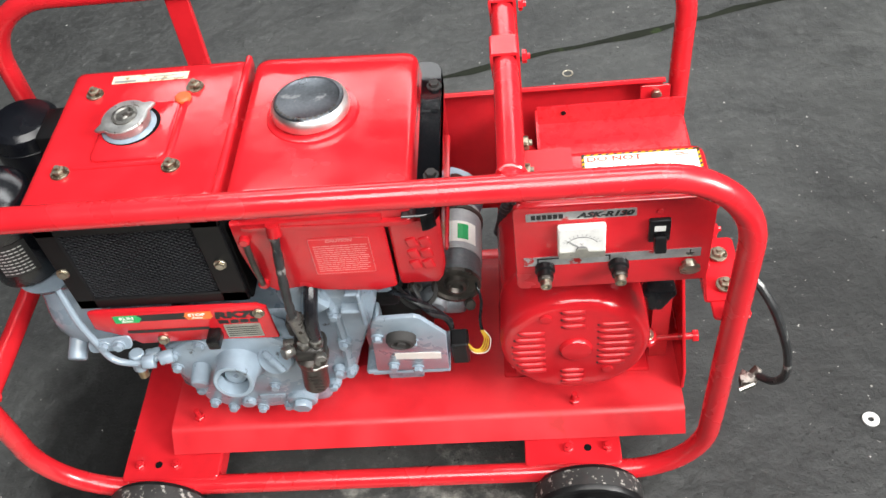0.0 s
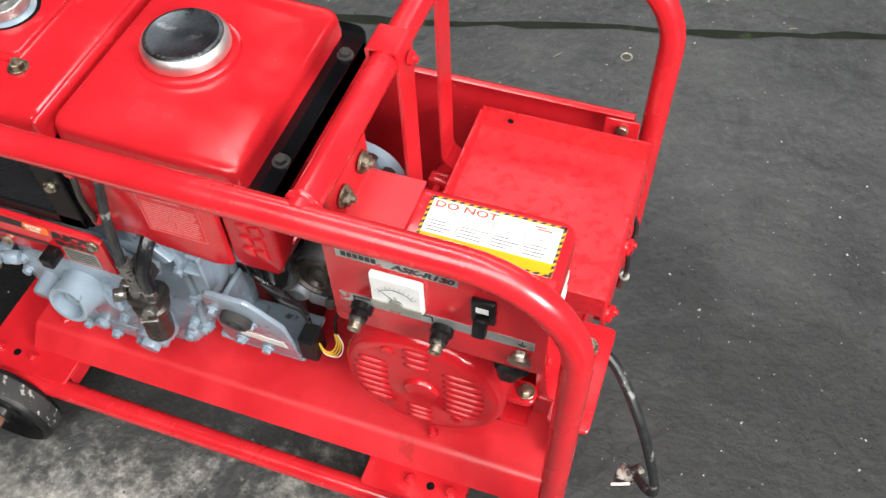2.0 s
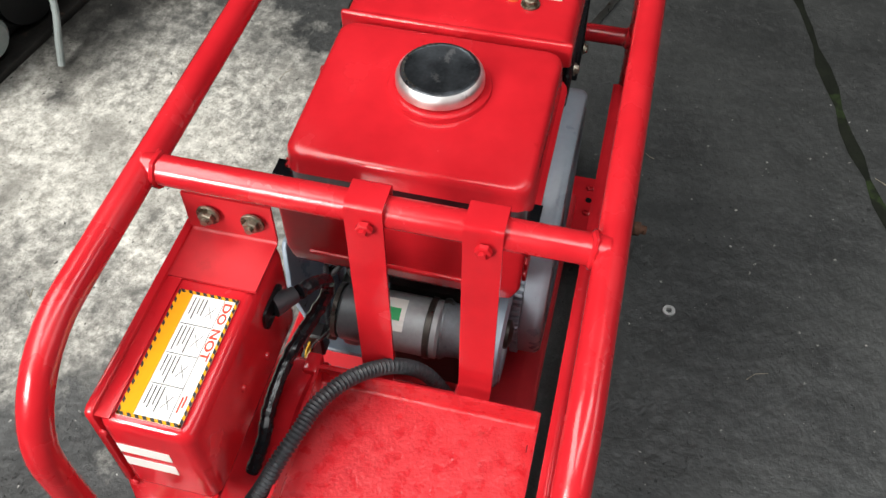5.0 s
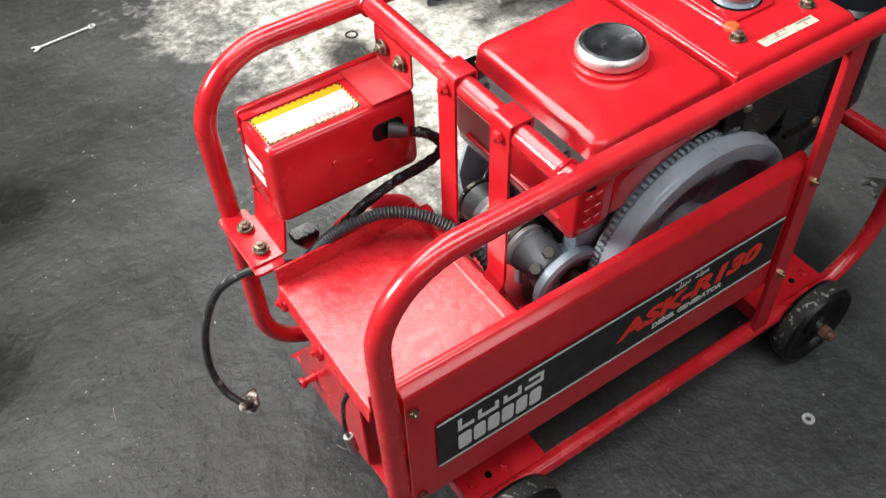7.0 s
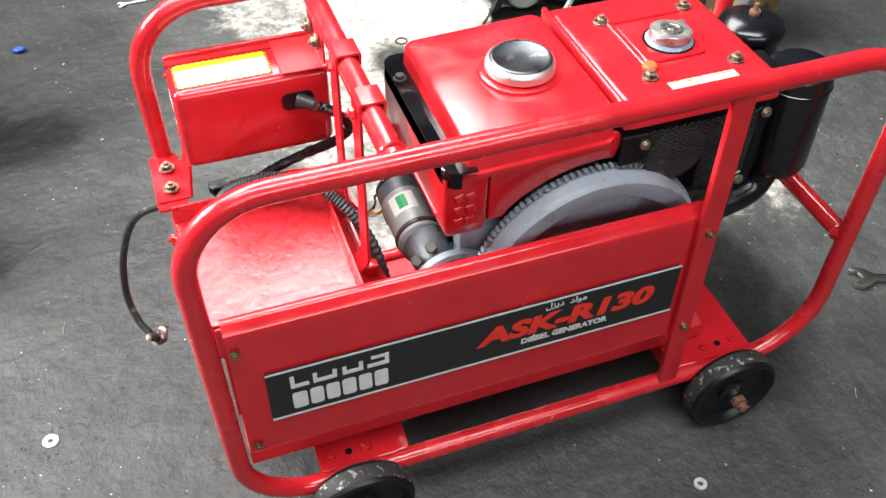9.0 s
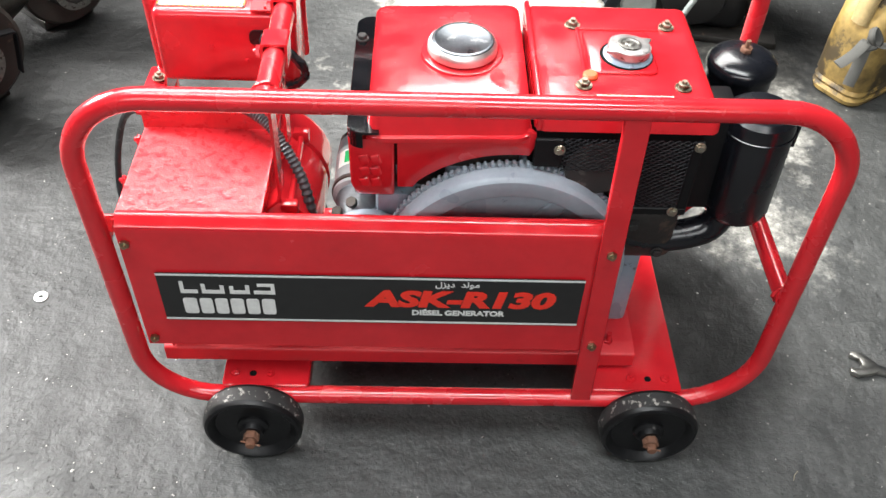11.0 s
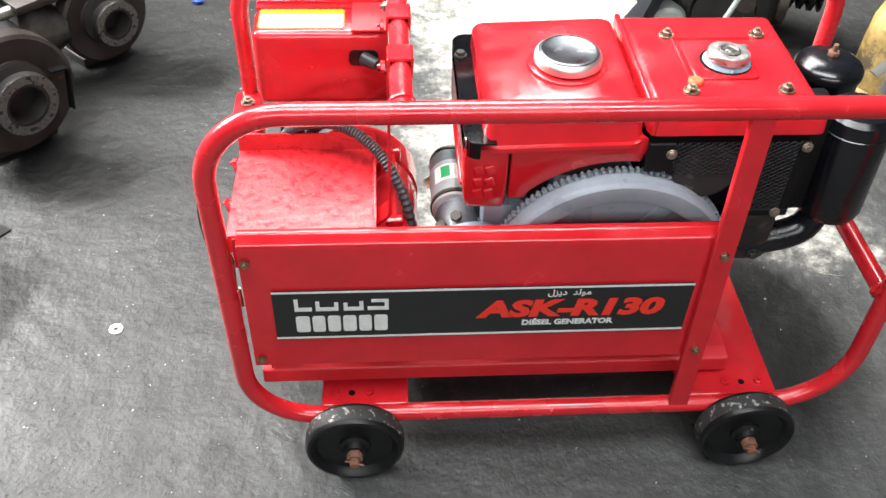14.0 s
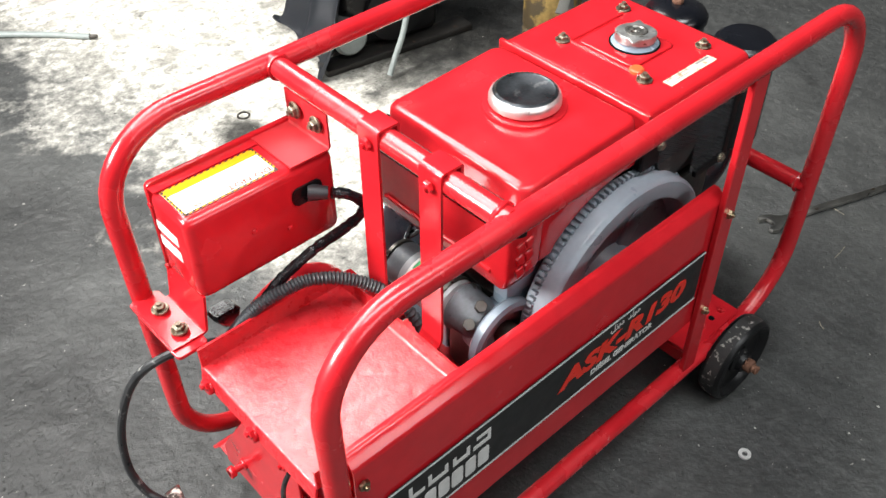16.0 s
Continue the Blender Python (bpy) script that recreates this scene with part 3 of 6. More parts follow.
# rear side panel, folded along its top edge
bm = B()
prof = fillet([(0, 0.2305, 0.261), (0, 0.2305, 0.528), (0, 0.214, 0.543), (0, 0.205, 0.541)], 0.010, 4)
sheet(bm, [(-0.306, p.y, p.z) for p in prof], 0.729, (1, 0, 0), 0.0025)
panel = part("side_panel", bm, RED, GEN, "red sheet-metal side panel with a black lettered stripe")
decal = part("decal", prism(B(), rrect(-0.279, 0.3280, 0.381, 0.4390, 0.002, 1), (0, 0.2335, 0), (1, 0, 0), (0, 0, 1), -0.0004), INK, panel, "black stripe decal with white and red lettering")
for z in (0.4330, 0.3300):
    part("border", prism(B(), [(-0.279, z), (0.381, z), (0.381, z + 0.0042), (-0.279, z + 0.0042)], (0, 0.2342, 0), (1, 0, 0), (0, 0, 1), -0.0003), PALE, decal, "thin silver border line")
Y_PRINT = 0.2346
part("lettering", text_mesh("ASK-R130", 0.0500, 0.0002, SCARLET, 0.0026, 0.16, 1.38), None, decal, "red model lettering", on("rear", 0.058, Y_PRINT, 0.3715))
part("lettering", text_mesh("DI\u00c9SEL GENERATOR", 0.0160, 0.0002, PALE, 0.0007, 0.0, 1.02), None, decal, "small silver lettering", on("rear", -0.011, Y_PRINT, 0.3505))
# maker's word and its second script as plain block shapes
x = 0.0
for w in (0.022, 0.020, 0.020, 0.021, 0.020, 0.021):
    part("emblem_block", prism(B(), rrect(x, 0, x + w, 0.030, 0.004, 2), (0, 0, 0), (1, 0, 0), (0, 1, 0), 0.0005), PALE, decal, "plain silver block", on("rear", 0.348, Y_PRINT, 0.3460) @ Matrix.Diagonal((1.0, 1.22, 1, 1)))
    x += w + 0.0040
for outline in (((0, 0), (0.026, 0), (0.026, 0.006), (0.006, 0.006), (0.006, 0.020), (0, 0.020)), ((0.032, 0), (0.066, 0), (0.066, 0.014), (0.060, 0.014), (0.060, 0.006), (0.038, 0.006), (0.038, 0.016), (0.032, 0.016)),
                ((0.074, 0), (0.104, 0), (0.104, 0.015), (0.098, 0.015), (0.098, 0.006), (0.080, 0.006), (0.080, 0.013), (0.074, 0.013)), ((0.110, 0), (0.142, 0), (0.142, 0.018), (0.116, 0.018), (0.116, 0.013), (0.136, 0.013), (0.136, 0.006), (0.110, 0.006))):
    part("emblem_block", prism(B(), outline, (0, 0, 0), (1, 0, 0), (0, 1, 0), 0.0005), PALE, decal, "plain silver shape", on("rear", 0.348, Y_PRINT, 0.3940) @ Matrix.Diagonal((1.03, 1.35, 1, 1)))
part("lettering", text_mesh("\uFEDD\uFEB0\uFEF3\uFEA9  \uFEAA\uFEDF\uFEEE\uFEE3", 0.0165, 0.0002, PALE, 0.0003), None, decal, "small silver lettering in a second script", on("rear", -0.047, Y_PRINT, 0.4180))
for x, z in ((0.413, 0.499), (0.410, 0.281)):
    part("bolt", SIDEBOLT, None, panel, "dark brass panel bolt", aim((x, 0.2325, z), (0, 1, 0), x))

tab = part("panel_tab", prism(B(), rrect(0.385, 0.470, 0.432, 0.530, 0.004, 2), (0, 0.2135, 0), (1, 0, 0), (0, 0, 1), 0.004, 0.001, 1), RED, panel, "red tab behind the panel end")
part("nut", hexnut((0.410, 0.2095, 0.515), (0, -1, 0), 0.0085, 0.007), ZINC, tab, "zinc nut")

# flat upright that carries the panel's engine end
bm = prism(B(), rrect(-0.0175, 0.126, 0.0175, 0.757, 0.003, 1), (0, 0, 0), (1, 0, 0.018), (0.020, 0, 1), -0.011, 0.0015, 1)
up = part("panel_upright", bm, RED, GEN, "flat red upright bar", Matrix.Translation((-0.3155, 0.2310, 0)))
for x, z in ((-0.3065, 0.504), (-0.3090, 0.288)):
    part("bolt", SIDEBOLT, None, up, "dark brass panel bolt", aim((x + 0.3155, 0.0112, z), (0, 1, 0), z))

# straps that hang from the crossbar down to the tray
for y in (0.000, 0.114):
    bm = B()
    path = fillet([(0.163, y - 0.019, 0.744), (0.161, y - 0.019, 0.7825), (0.198, y - 0.019, 0.7825), (0.1990, y - 0.019, 0.500), (0.221, y - 0.019, 0.480)], [0, 0.004, 0.006, 0.02, 0], 4)
    sheet(bm, path, 0.038, (0, 1, 0), 0.004)
    s = part("hanger_strap", bm, RED, GEN, "flat red strap hooked over the crossbar")
    part("bolt", REDBOLT, None, s, "", aim((0.2010, y + 0.002, 0.760), (1, 0, 0), y * 9))

# battery tray
bm = B()
path = [(0.222, 0, 0.513), (0.222, 0, 0.484), (0.452, 0, 0.484), (0.456, 0, 0.458)]
path = fillet(path, 0.004, 3)
sheet(bm, [(p.x, -0.065, p.z) for p in path], 0.255, (0, 1, 0), 0.0035)
sheet(bm, [(0.222, -0.065, 0.517), (0.222, -0.065, 0.484)], 0.230, (1, 0, 0), 0.0035)
sheet(bm, [(0.222, 0.190, 0.518), (0.222, 0.190, 0.484)], 0.230, (1, 0, 0), 0.0035)
tray = part("battery_tray", bm, RED_ROUGH, GEN, "empty red battery tray with thick lumpy paint")
part("hole", lathe(B(), [(0, 0), (0.0042, 0), (0.0042, 0.0008), (0, 0.0008)], (0.263, 0.1858, 0.508), (0, -1, 0), 12), CORE, tray, "dark round hole")
for y in (0.060, -0.045):
    part("bolt", REDBOLT, None, tray, "", aim((0.458, y, 0.469), (1, 0, 0.1), y))
    part("lug", rod(B(), (0.440, y, 0.462), (0.462, y, 0.462), 0.011, n=12, bev=0.002), RED, tray)
# angle supports under the tray
for y in (-0.062, 0.150):
    bm = B()
    sheet(bm, [(0.405, y, 0.480), (0.405, y, 0.186)], 0.026, (0, 1, 0), 0.004)
    sheet(bm, [(0.405, y, 0.480), (0.405, y, 0.186)], 0.024, (-1, 0, 0), 0.004)
    part("tray_leg", bm, RED, GEN, "red angle-iron leg")
bm = prism(B(), [(-0.125, 0.184), (-0.125, 0.224), (-0.040, 0.362), (0.000, 0.408), (0.100, 0.408), (0.100, 0.184)], (0.424, 0, 0), (0, 1, 0), (0, 0, 1), 0.005, 0.0012, 1)
bracket = part("end_bracket", bm, RED, GEN, "red upright plate at the alternator end")
part("adjuster_bolt", rod(B(), (0.366, -0.063, 0.238), (0.456, -0.063, 0.238), 0.0058, n=12), RED, bracket, "red-painted adjuster bolt")
for x in (0.4245, 0.447):
    part("nut", hexnut((x, -0.063, 0.238), (1, 0, 0), 0.0105, 0.009), RED, bracket)
part("lug_plate", prism(B(), rrect(-0.034, -0.017, 0.016, 0.017, 0.014, 4), (0.371, -0.075, 0.252), (1, 0, 0), (0, 1, 0), 0.012, 0.002, 1), RED, bracket, "round-ended red lug")
part("bolt", BOLT, None, bracket, "worn zinc bolt", aim((0.371, -0.075, 0.264), (0, 0, 1), 0.3))
part("stud", rod(B(), (0.371, -0.075, 0.268), (0.371, -0.075, 0.279), 0.0050, n=10), ZINC, bracket)
part("slot", prism(B(), rrect(-0.016, -0.006, 0.016, 0.006, 0.0055, 3), (0.4245, 0.030, 0.384), (0, 1, 0.4), (0, -0.4, 1), 0.0008), CORE, bracket, "dark oblong slot")
part("bolt", REDBOLT, None, bracket, "", aim((0.4245, 0.062, 0.366), (1, 0, 0), 0.4))

# ---- control box ----
bm = B()
box(bm, (0.183, -0.192, 0.552), (0.414, -0.096, 0.689), 0.015, 4)
cbox = part("control_box", bm, RED, GEN, "red control box with meter, switch and terminals")
bm = prism(B(), rrect(0.178, 0.549, 0.413, 0.697, 0.008, 3), (0, -0.190, 0), (1, 0, 0), (0, 0, 1), 0.009, 0.002, 2)
part("face_plate", bm, RED, cbox, "red front plate")
YF = -0.1992
strip = part("name_strip", prism(B(), rrect(0.193, 0.6735, 0.321, 0.6865, 0.001, 1), (0, YF, 0), (1, 0, 0), (0, 0, 1), 0.0006), STRIP, cbox, "narrow silver name strip")
part("lettering", text_mesh("ASK-R130", 0.0112, 0.0001, INK, 0.0006, 0.3, 1.35), None, strip, "", on("front", 0.2525, YF - 0.0008, 0.6760))
bm = B()
for i in range(6):
    flat(bm, i * 0.0064, 0, i * 0.0064 + 0.0052, 0.0072, 0.0004)
part("emblem", bm, INK, strip, "row of plain black blocks", on("front", 0.1990, YF - 0.0004, 0.6765))
bm = B()
flat(bm, 0.197, 0.579, 0.410, 0.5945, 0.0005)
strip2 = part("terminal_strip", bm, STRIP, cbox, "scratched silver terminal strip", on("front", -0.006, YF, 0.0135, 0.3))
for x0, y0, x1, y1 in ((0.213, 0.5905, 0.302, 0.5925), (0.213, 0.583, 0.215, 0.5900), (0.300, 0.583, 0.302, 0.5900), (0.247, 0.5935, 0.268, 0.5965), (0.392, 0.5855, 0.402, 0.587), (0.394, 0.583, 0.400, 0.5845), (0.3965, 0.5875, 0.3980, 0.593)):
    part("marking", flat(B(), x0, y0, x1, y1, 0.0004, 0.0006), INK, strip2)
# meter
meter = part("voltmeter", box(B(), (0.229, -0.2075, 0.616), (0.286, YF, 0.668), 0.003, 2), WHITE, cbox, "square voltmeter with a clear cover")
bm = B()
flat(bm, -0.026, 0.006, 0.026, 0.0495)
part("dial", bm, PALE, meter, "white meter dial", on("front", 0.2575, -0.2085, 0.616))
bm = B()
for i in range(11):
    a = radians(150 - 12 * i)
    prism(bm, [(0.023 * math.cos(a) - 0.0003, 0.016 + 0.022 * math.sin(a)), (0.023 * math.cos(a) + 0.0003, 0.016 + 0.022 * math.sin(a)),
               (0.026 * math.cos(a) + 0.0003, 0.016 + 0.0255 * math.sin(a)), (0.026 * math.cos(a) - 0.0003, 0.016 + 0.0255 * math.sin(a))], (0, 0, 0.0008), (1, 0, 0), (0, 1, 0), 0.0003)
prism(bm, [(-0.001, 0.0150), (0.001, 0.0165), (-0.0185, 0.0325)], (0, 0, 0.0009), (1, 0, 0), (0, 1, 0), 0.0004)
lathe(bm, [(0, 0.0006), (0.0075, 0.0006), (0.0075, 0.0012), (0, 0.0012)], (0, 0.013, 0), n=16)
part("scale", bm, GREYINK, meter, "black scale marks and needle", on("front", 0.2575, -0.2085, 0.616))
arc = [(0.0205 * math.cos(radians(150 - 5 * i)), 0.016 + 0.0200 * math.sin(radians(150 - 5 * i))) for i in range(25)]
part("scale_arc", prism(B(), arc + [(x * 1.03, (y - 0.016) * 1.03 + 0.016) for x, y in reversed(arc)], (0, 0, 0.0008), (1, 0, 0), (0, 1, 0), 0.0003), INK, meter, "", on("front", 0.2575, -0.2085, 0.616))
part("lettering", text_mesh("V", 0.006, 0.0001, INK), None, meter, "", on("front", 0.2557, -0.2094, 0.6375))
part("lower_band", prism(B(), [(-0.0275, 0.001), (0.0275, 0.001), (0.0275, 0.0115), (0.0085, 0.0115), (0.005, 0.017), (-0.005, 0.017), (-0.0085, 0.0115), (-0.0275, 0.0115)],
                         (0, 0, 0.0014), (1, 0, 0), (0, 1, 0), 0.001), PLATE, meter, "frosted lower cover band", on("front", 0.2575, -0.2085, 0.616))
# breaker switch
sw = part("breaker_switch", box(B(), (0.3355, -0.2065, 0.632), (0.3605, YF, 0.668), 0.002, 2), BLACK, cbox, "black breaker switch")
part("lever", box(B(), (-0.007, -0.020, 0.0), (0.007, 0.002, 0.012), 0.002, 2), BLACK, sw, "", on("front", 0.3478, -0.2060, 0.6450, 0, -18))
bm = B()
flat(bm, -0.0065, 0.0, 0.0065, 0.0085, 0.0005)
part("marking", bm, PALE, sw, "small silver marking", on("front", 0.3478, -0.2074, 0.6525))
part("screw", lathe(B(), [(0, 0), (0.0042, 0), (0.0035, 0.002), (0, 0.0028)], (0.3478, YF, 0.678), (0, -1, 0), 14), RED, cbox)
# terminals
for x in (0.213, 0.303):
    base = Vector((x, YF, 0.590))
    d = Vector((0, -0.86, -0.12)).normalized()
    tm = part("terminal", lathe(B(), [(0, 0), (0.0125, 0), (0.0125, 0.007), (0.0100, 0.009), (0.0100, 0.016), (0, 0.016)], base, d, 18), BLACK, cbox, "black-collared brass terminal")
    part("nut", hexnut(base + d * 0.014, d, 0.0095, 0.007), GREASY, tm)
    part("stud", lathe(B(), [(0, 0), (0.0070, 0), (0.0070, 0.009), (0.0045, 0.0095), (0.0045, 0.006), (0, 0.006)], base + d * 0.020, d, 16), ZINC, tm)
base, d = Vector((0.388, YF, 0.586)), Vector((0, -0.85, -0.25)).normalized()
tm = part("earth_terminal", hexnut(base, d, 0.0092, 0.008), ZINC, cbox, "zinc earth terminal with wing nut")
part("disc", lathe(B(), [(0, 0.008), (0.0125, 0.008), (0.0125, 0.0125), (0.010, 0.0135), (0, 0.0135)], base, d, 22), ZINC, tm)
# warning label on the lid
ZL = 0.6896
lab = part("warning_label", prism(B(), [(-0.0735, -0.0390), (0.0735, -0.0390), (0.0735, 0.0390), (-0.0735, 0.0390)], (0, 0, 0), (1, 0, 0), (0, 1, 0), 0.0007), WHITE, cbox,
           "white warning label with a hazard-striped edge", Matrix.Translation((0.3345, -0.1415, ZL)) @ Matrix.Diagonal((0.955, 0.80, 1, 1)))
bm = B()
flat(bm, -0.0700, -0.0355, 0.0700, -0.0195, 0.0004, 0.0009)
part("amber_band", bm, AMBER, lab, "amber print band")
bm = B()
for i in range(15):
    for y0 in (0.0355, -0.0390):
        x = -0.0735 + i * 0.0098
        prism(bm, [(x, y0), (x + 0.005, y0), (min(x + 0.0080, 0.0735), y0 + 0.0035), (min(x + 0.0030, 0.0735), y0 + 0.0035)], (0, 0, 0.0010), (1, 0, 0), (0, 1, 0), 0.0003)
for i in range(8):
    for x0 in (-0.0735, 0.0700):
        y = -0.0370 + i * 0.0094
        prism(bm, [(x0, y), (x0 + 0.0035, y + 0.0030), (x0 + 0.0035, y + 0.0078), (x0, y + 0.0048)], (0, 0, 0.0010), (1, 0, 0), (0, 1, 0), 0.0003)
part("hazard_stripe", bm, INK, lab, "black hazard stripes")
bm = B()
for y0 in (0.0355, -0.0390):
    flat(bm, -0.0735, y0, 0.0735, y0 + 0.0035, 0.0003, 0.0007)
for x0 in (-0.0735, 0.0700):
    flat(bm, x0, -0.0390, x0 + 0.0035, 0.0390, 0.0003, 0.0007)
part("edge_band", bm, AMBER, lab, "amber edge band")
part("lettering", text_mesh("DO NOT", 0.0140, 0.0002, REDINK, 0.0003, 0, 1.22), None, lab, "red lettering", Matrix.Translation((-0.0675, 0.0235, 0.0009)))
bm = B()
rr = random.Random(8)
for y in (0.0005, -0.0045, -0.0095, -0.0145):
    for c in range(4):
        x = -0.067 + c * 0.0345
        flat(bm, x, y, x + rr.uniform(0.018, 0.031), y + 0.0012, 0.0003, 0.0008)
for c in range(1, 4):
    x = -0.0700 + c * 0.0348
    flat(bm, x, -0.018, x + 0.0007, 0.021, 0.0003, 0.0008)
flat(bm, -0.070, 0.0215, 0.070, 0.0220, 0.0003, 0.0008)
for c in range(4):
    x = -0.060 + c * 0.0345
    for k in (0, 1):
        prism(bm, [(x, 0.006 + 0.010 * k), (x + 0.001, 0.006 + 0.010 * k), (x + 0.016, 0.016 - 0.010 * k), (x + 0.015, 0.016 - 0.010 * k)], (0, 0, 0.0008), (1, 0, 0), (0, 1, 0), 0.0003)
part("fine_print", bm, INK, lab, "dark lines of fine print")
bm = B()
flat(bm, 0.043, 0.0255, 0.060, 0.0275, 0.0003, 0.0008), flat(bm, 0.041, 0.0290, 0.054, 0.0310, 0.0003, 0.0008)
part("fine_print", bm, REDINK, lab)
part("screw", lathe(B(), [(0, 0), (0.0045, 0), (0.0038, 0.0025), (0, 0.0034)], (0.300, -0.186, 0.689), n=14), RED, cbox)
for z in (0.668, 0.560):
    part("screw", lathe(B(), [(0, 0), (0.0045, 0), (0.0038, 0.0025), (0, 0.0034)], (0.4145, -0.186, z), (1, 0, 0), 14), RED, cbox)
part("lid_flange", sheet(B(), [(0.185, -0.1915, 0.6915), (0.411, -0.1915, 0.6915)], 0.016, (0, 1, 0), 0.0022), RED, cbox)
bm = B()
for z0, z1 in ((0.632, 0.648), (0.605, 0.622)):
    flat(bm, -0.180, z0, -0.128, z1, 0.0005)
part("end_label", bm, WHITE, cbox, "small white label", on("end", 0.4142, 0, 0))
for x, y, z in ((0.268, -0.096, 0.600), (0.322, -0.096, 0.625)):
    part("screw", lathe(B(), [(0, 0), (0.0045, 0), (0.0038, 0.0025), (0, 0.0034)], (x, y, z), (0, 1, 0), 14), RED, cbox)
# bracket to the crossbar, and bracket to the loop
bm = B()
sheet(bm, fillet([(0.190, -0.192, 0.746), (0.190, -0.192, 0.693), (0.253, -0.192, 0.6935)], 0.004, 3), 0.094, (0, 1, 0), 0.003)
brk = part("hanging_bracket", bm, DUSTYRED, cbox, "red angle bracket under the crossbar")
for y in (-0.171, -0.124):
    part("bolt", HOODBOLT, None, brk, "worn zinc bolt", aim((0.1935, y + 0.006, 0.724), (1, 0, 0), y * 20))
bm = B()
sheet(bm, fillet([(0.412, -0.196, 0.560), (0.420, -0.196, 0.500), (0.470, -0.196, 0.500)], 0.004, 3), 0.096, (0, 1, 0), 0.004)
brk = part("end_mount", bm, RED, cbox, "red angle mount bolted at the loop")
for y in (-0.175, -0.123):
    part("bolt", HOODBOLT, None, brk, "worn zinc bolt", aim((0.446, y, 0.5045), (0, 0, 1), y * 20))
bm = prism(B(), rrect(0.425, -0.222, 0.472, -0.085, 0.006, 2), (0, 0, 0.4905), (1, 0, 0), (0, 1, 0), 0.006, 0.001, 1)
part("loop_tab", bm, RED, GEN, "red tab welded to the loop")
# cable gland and taped loom
gland = part("cable_gland", prism(B(), rrect(-0.024, -0.014, 0.024, 0.014, 0.010, 4), (0.235, -0.0955, 0.645), (1, 0, 0), (0, 0, 1), -0.003), BLACK, cbox, "black rubber cable gland")
part("spout", rod(B(), (0.235, -0.094, 0.645), (0.213, -0.078, 0.642), 0.0125, 0.009, 14), CONDUIT, gland)
loom = spline([(0.209, -0.075, 0.641), (0.190, -0.066, 0.634), (0.170, -0.060, 0.612), (0.172, -0.062, 0.592), (0.192, -0.074, 0.570), (0.235, -0.092, 0.544), (0.285, -0.098, 0.522), (0.318, -0.096, 0.506), (0.345, -0.104, 0.476)], 9)
rr = random.Random(2)
part("taped_loom", tube(B(), loom, 0.009, 10, False, [rr.uniform(0.0068, 0.0086) for _ in loom]), TAPE, GEN, "black taped wiring loom")
# corrugated conduit across the tray
pts = spline([(0.390, -0.105, 0.455), (0.372, -0.078, 0.505), (0.350, -0.064, 0.532), (0.318, -0.050, 0.547), (0.285, -0.040, 0.551), (0.250, -0.022, 0.545), (0.220, 0.000, 0.531), (0.195, 0.026, 0.508), (0.168, 0.052, 0.450), (0.150, 0.085, 0.350)], 15)
part("corrugated_conduit", tube(B(), pts, 0.009, 12, False, [0.0098 if i % 2 else 0.0074 for i in range(len(pts))]), CONDUIT, GEN, "black corrugated conduit")
# battery lead that hangs outside to a clamp
pts = spline([(0.395, -0.092, 0.470), (0.430, -0.096, 0.484), (0.478, -0.118, 0.478), (0.520, -0.150, 0.430), (0.552, -0.166, 0.345), (0.566, -0.160, 0.265), (0.560, -0.140, 0.215), (0.546, -0.118, 0.196)], 8)
lead = part("battery_lead", tube(B(), pts, 0.0064, 10), CABLE, GEN, "worn black battery lead with a clamp")
bm = B()
lathe(bm, [(0.0080, -0.007), (0.0145, -0.007), (0.0150, 0.006), (0.0085, 0.007), (0.0080, -0.007)], (0.533, -0.112, 0.186), (0.5, 0.6, 0.5), 18)
box(bm, (0.516, -0.128, 0.176), (0.530, -0.112, 0.192), 0.003, 2, Matrix.Translation((0.0, 0.0, 0.004)))
rod(bm, (0.548, -0.104, 0.199), (0.534, -0.112, 0.186), 0.0075, n=10)
clamp = part("battery_clamp", bm, mat("corroded_clamp", (0.075, 0.055, 0.048), 0.5, 0.5, 0.4, 60, 200, 0.5, (0.46, 0.42, 0.38), 0.21, 60), lead, "corroded dark battery clamp")
part("clamp_bolt", rod(B(), (0.514, -0.134, 0.184), (0.538, -0.128, 0.190), 0.0045, n=8), STEEL, clamp, "bright clamp bolt")
# short second lead at the end bracket
pts = spline([(0.452, 0.128, 0.446), (0.460, 0.125, 0.425), (0.458, 0.112, 0.385), (0.460, 0.112, 0.345), (0.458, 0.118, 0.310)], 8)
lead2 = part("earth_lead", tube(B(), pts, 0.0034, 8), CABLE, GEN, "short black earth lead")
part("lug", rod(B(), (0.459, 0.115, 0.325), (0.456, 0.121, 0.290), 0.0075, n=10), STEEL, lead2)

# ---- alternator ----
def lofted_boot():
    """A pinched rubber hood that hangs mouth up."""
    bm = B()
    rows = [[bm.verts.new((x + ox, y + oy, z)) for x, y in rrect(-hx, -hy, hx, hy, min(hx, hy) * 0.5, 3)] for z, hx, hy, ox, oy in
            ((0.437, 0.006, 0.007, 0.363, -0.150), (0.441, 0.011, 0.011, 0.363, -0.150), (0.458, 0.018, 0.014, 0.366, -0.147), (0.468, 0.022, 0.015, 0.368, -0.147), (0.476, 0.018, 0.012, 0.370, -0.146))]
    k = len(rows[0])
    for a, c in zip(rows, rows[1:]):
        for i in range(k):
            bm.faces.new((a[i], a[(i + 1) % k], c[(i + 1) % k], c[i]))
    bm.faces.new(rows[0][::-1]), bm.faces.new(rows[-1])
    bmesh.ops.recalc_face_normals(bm, faces=bm.faces[:])
    return bm



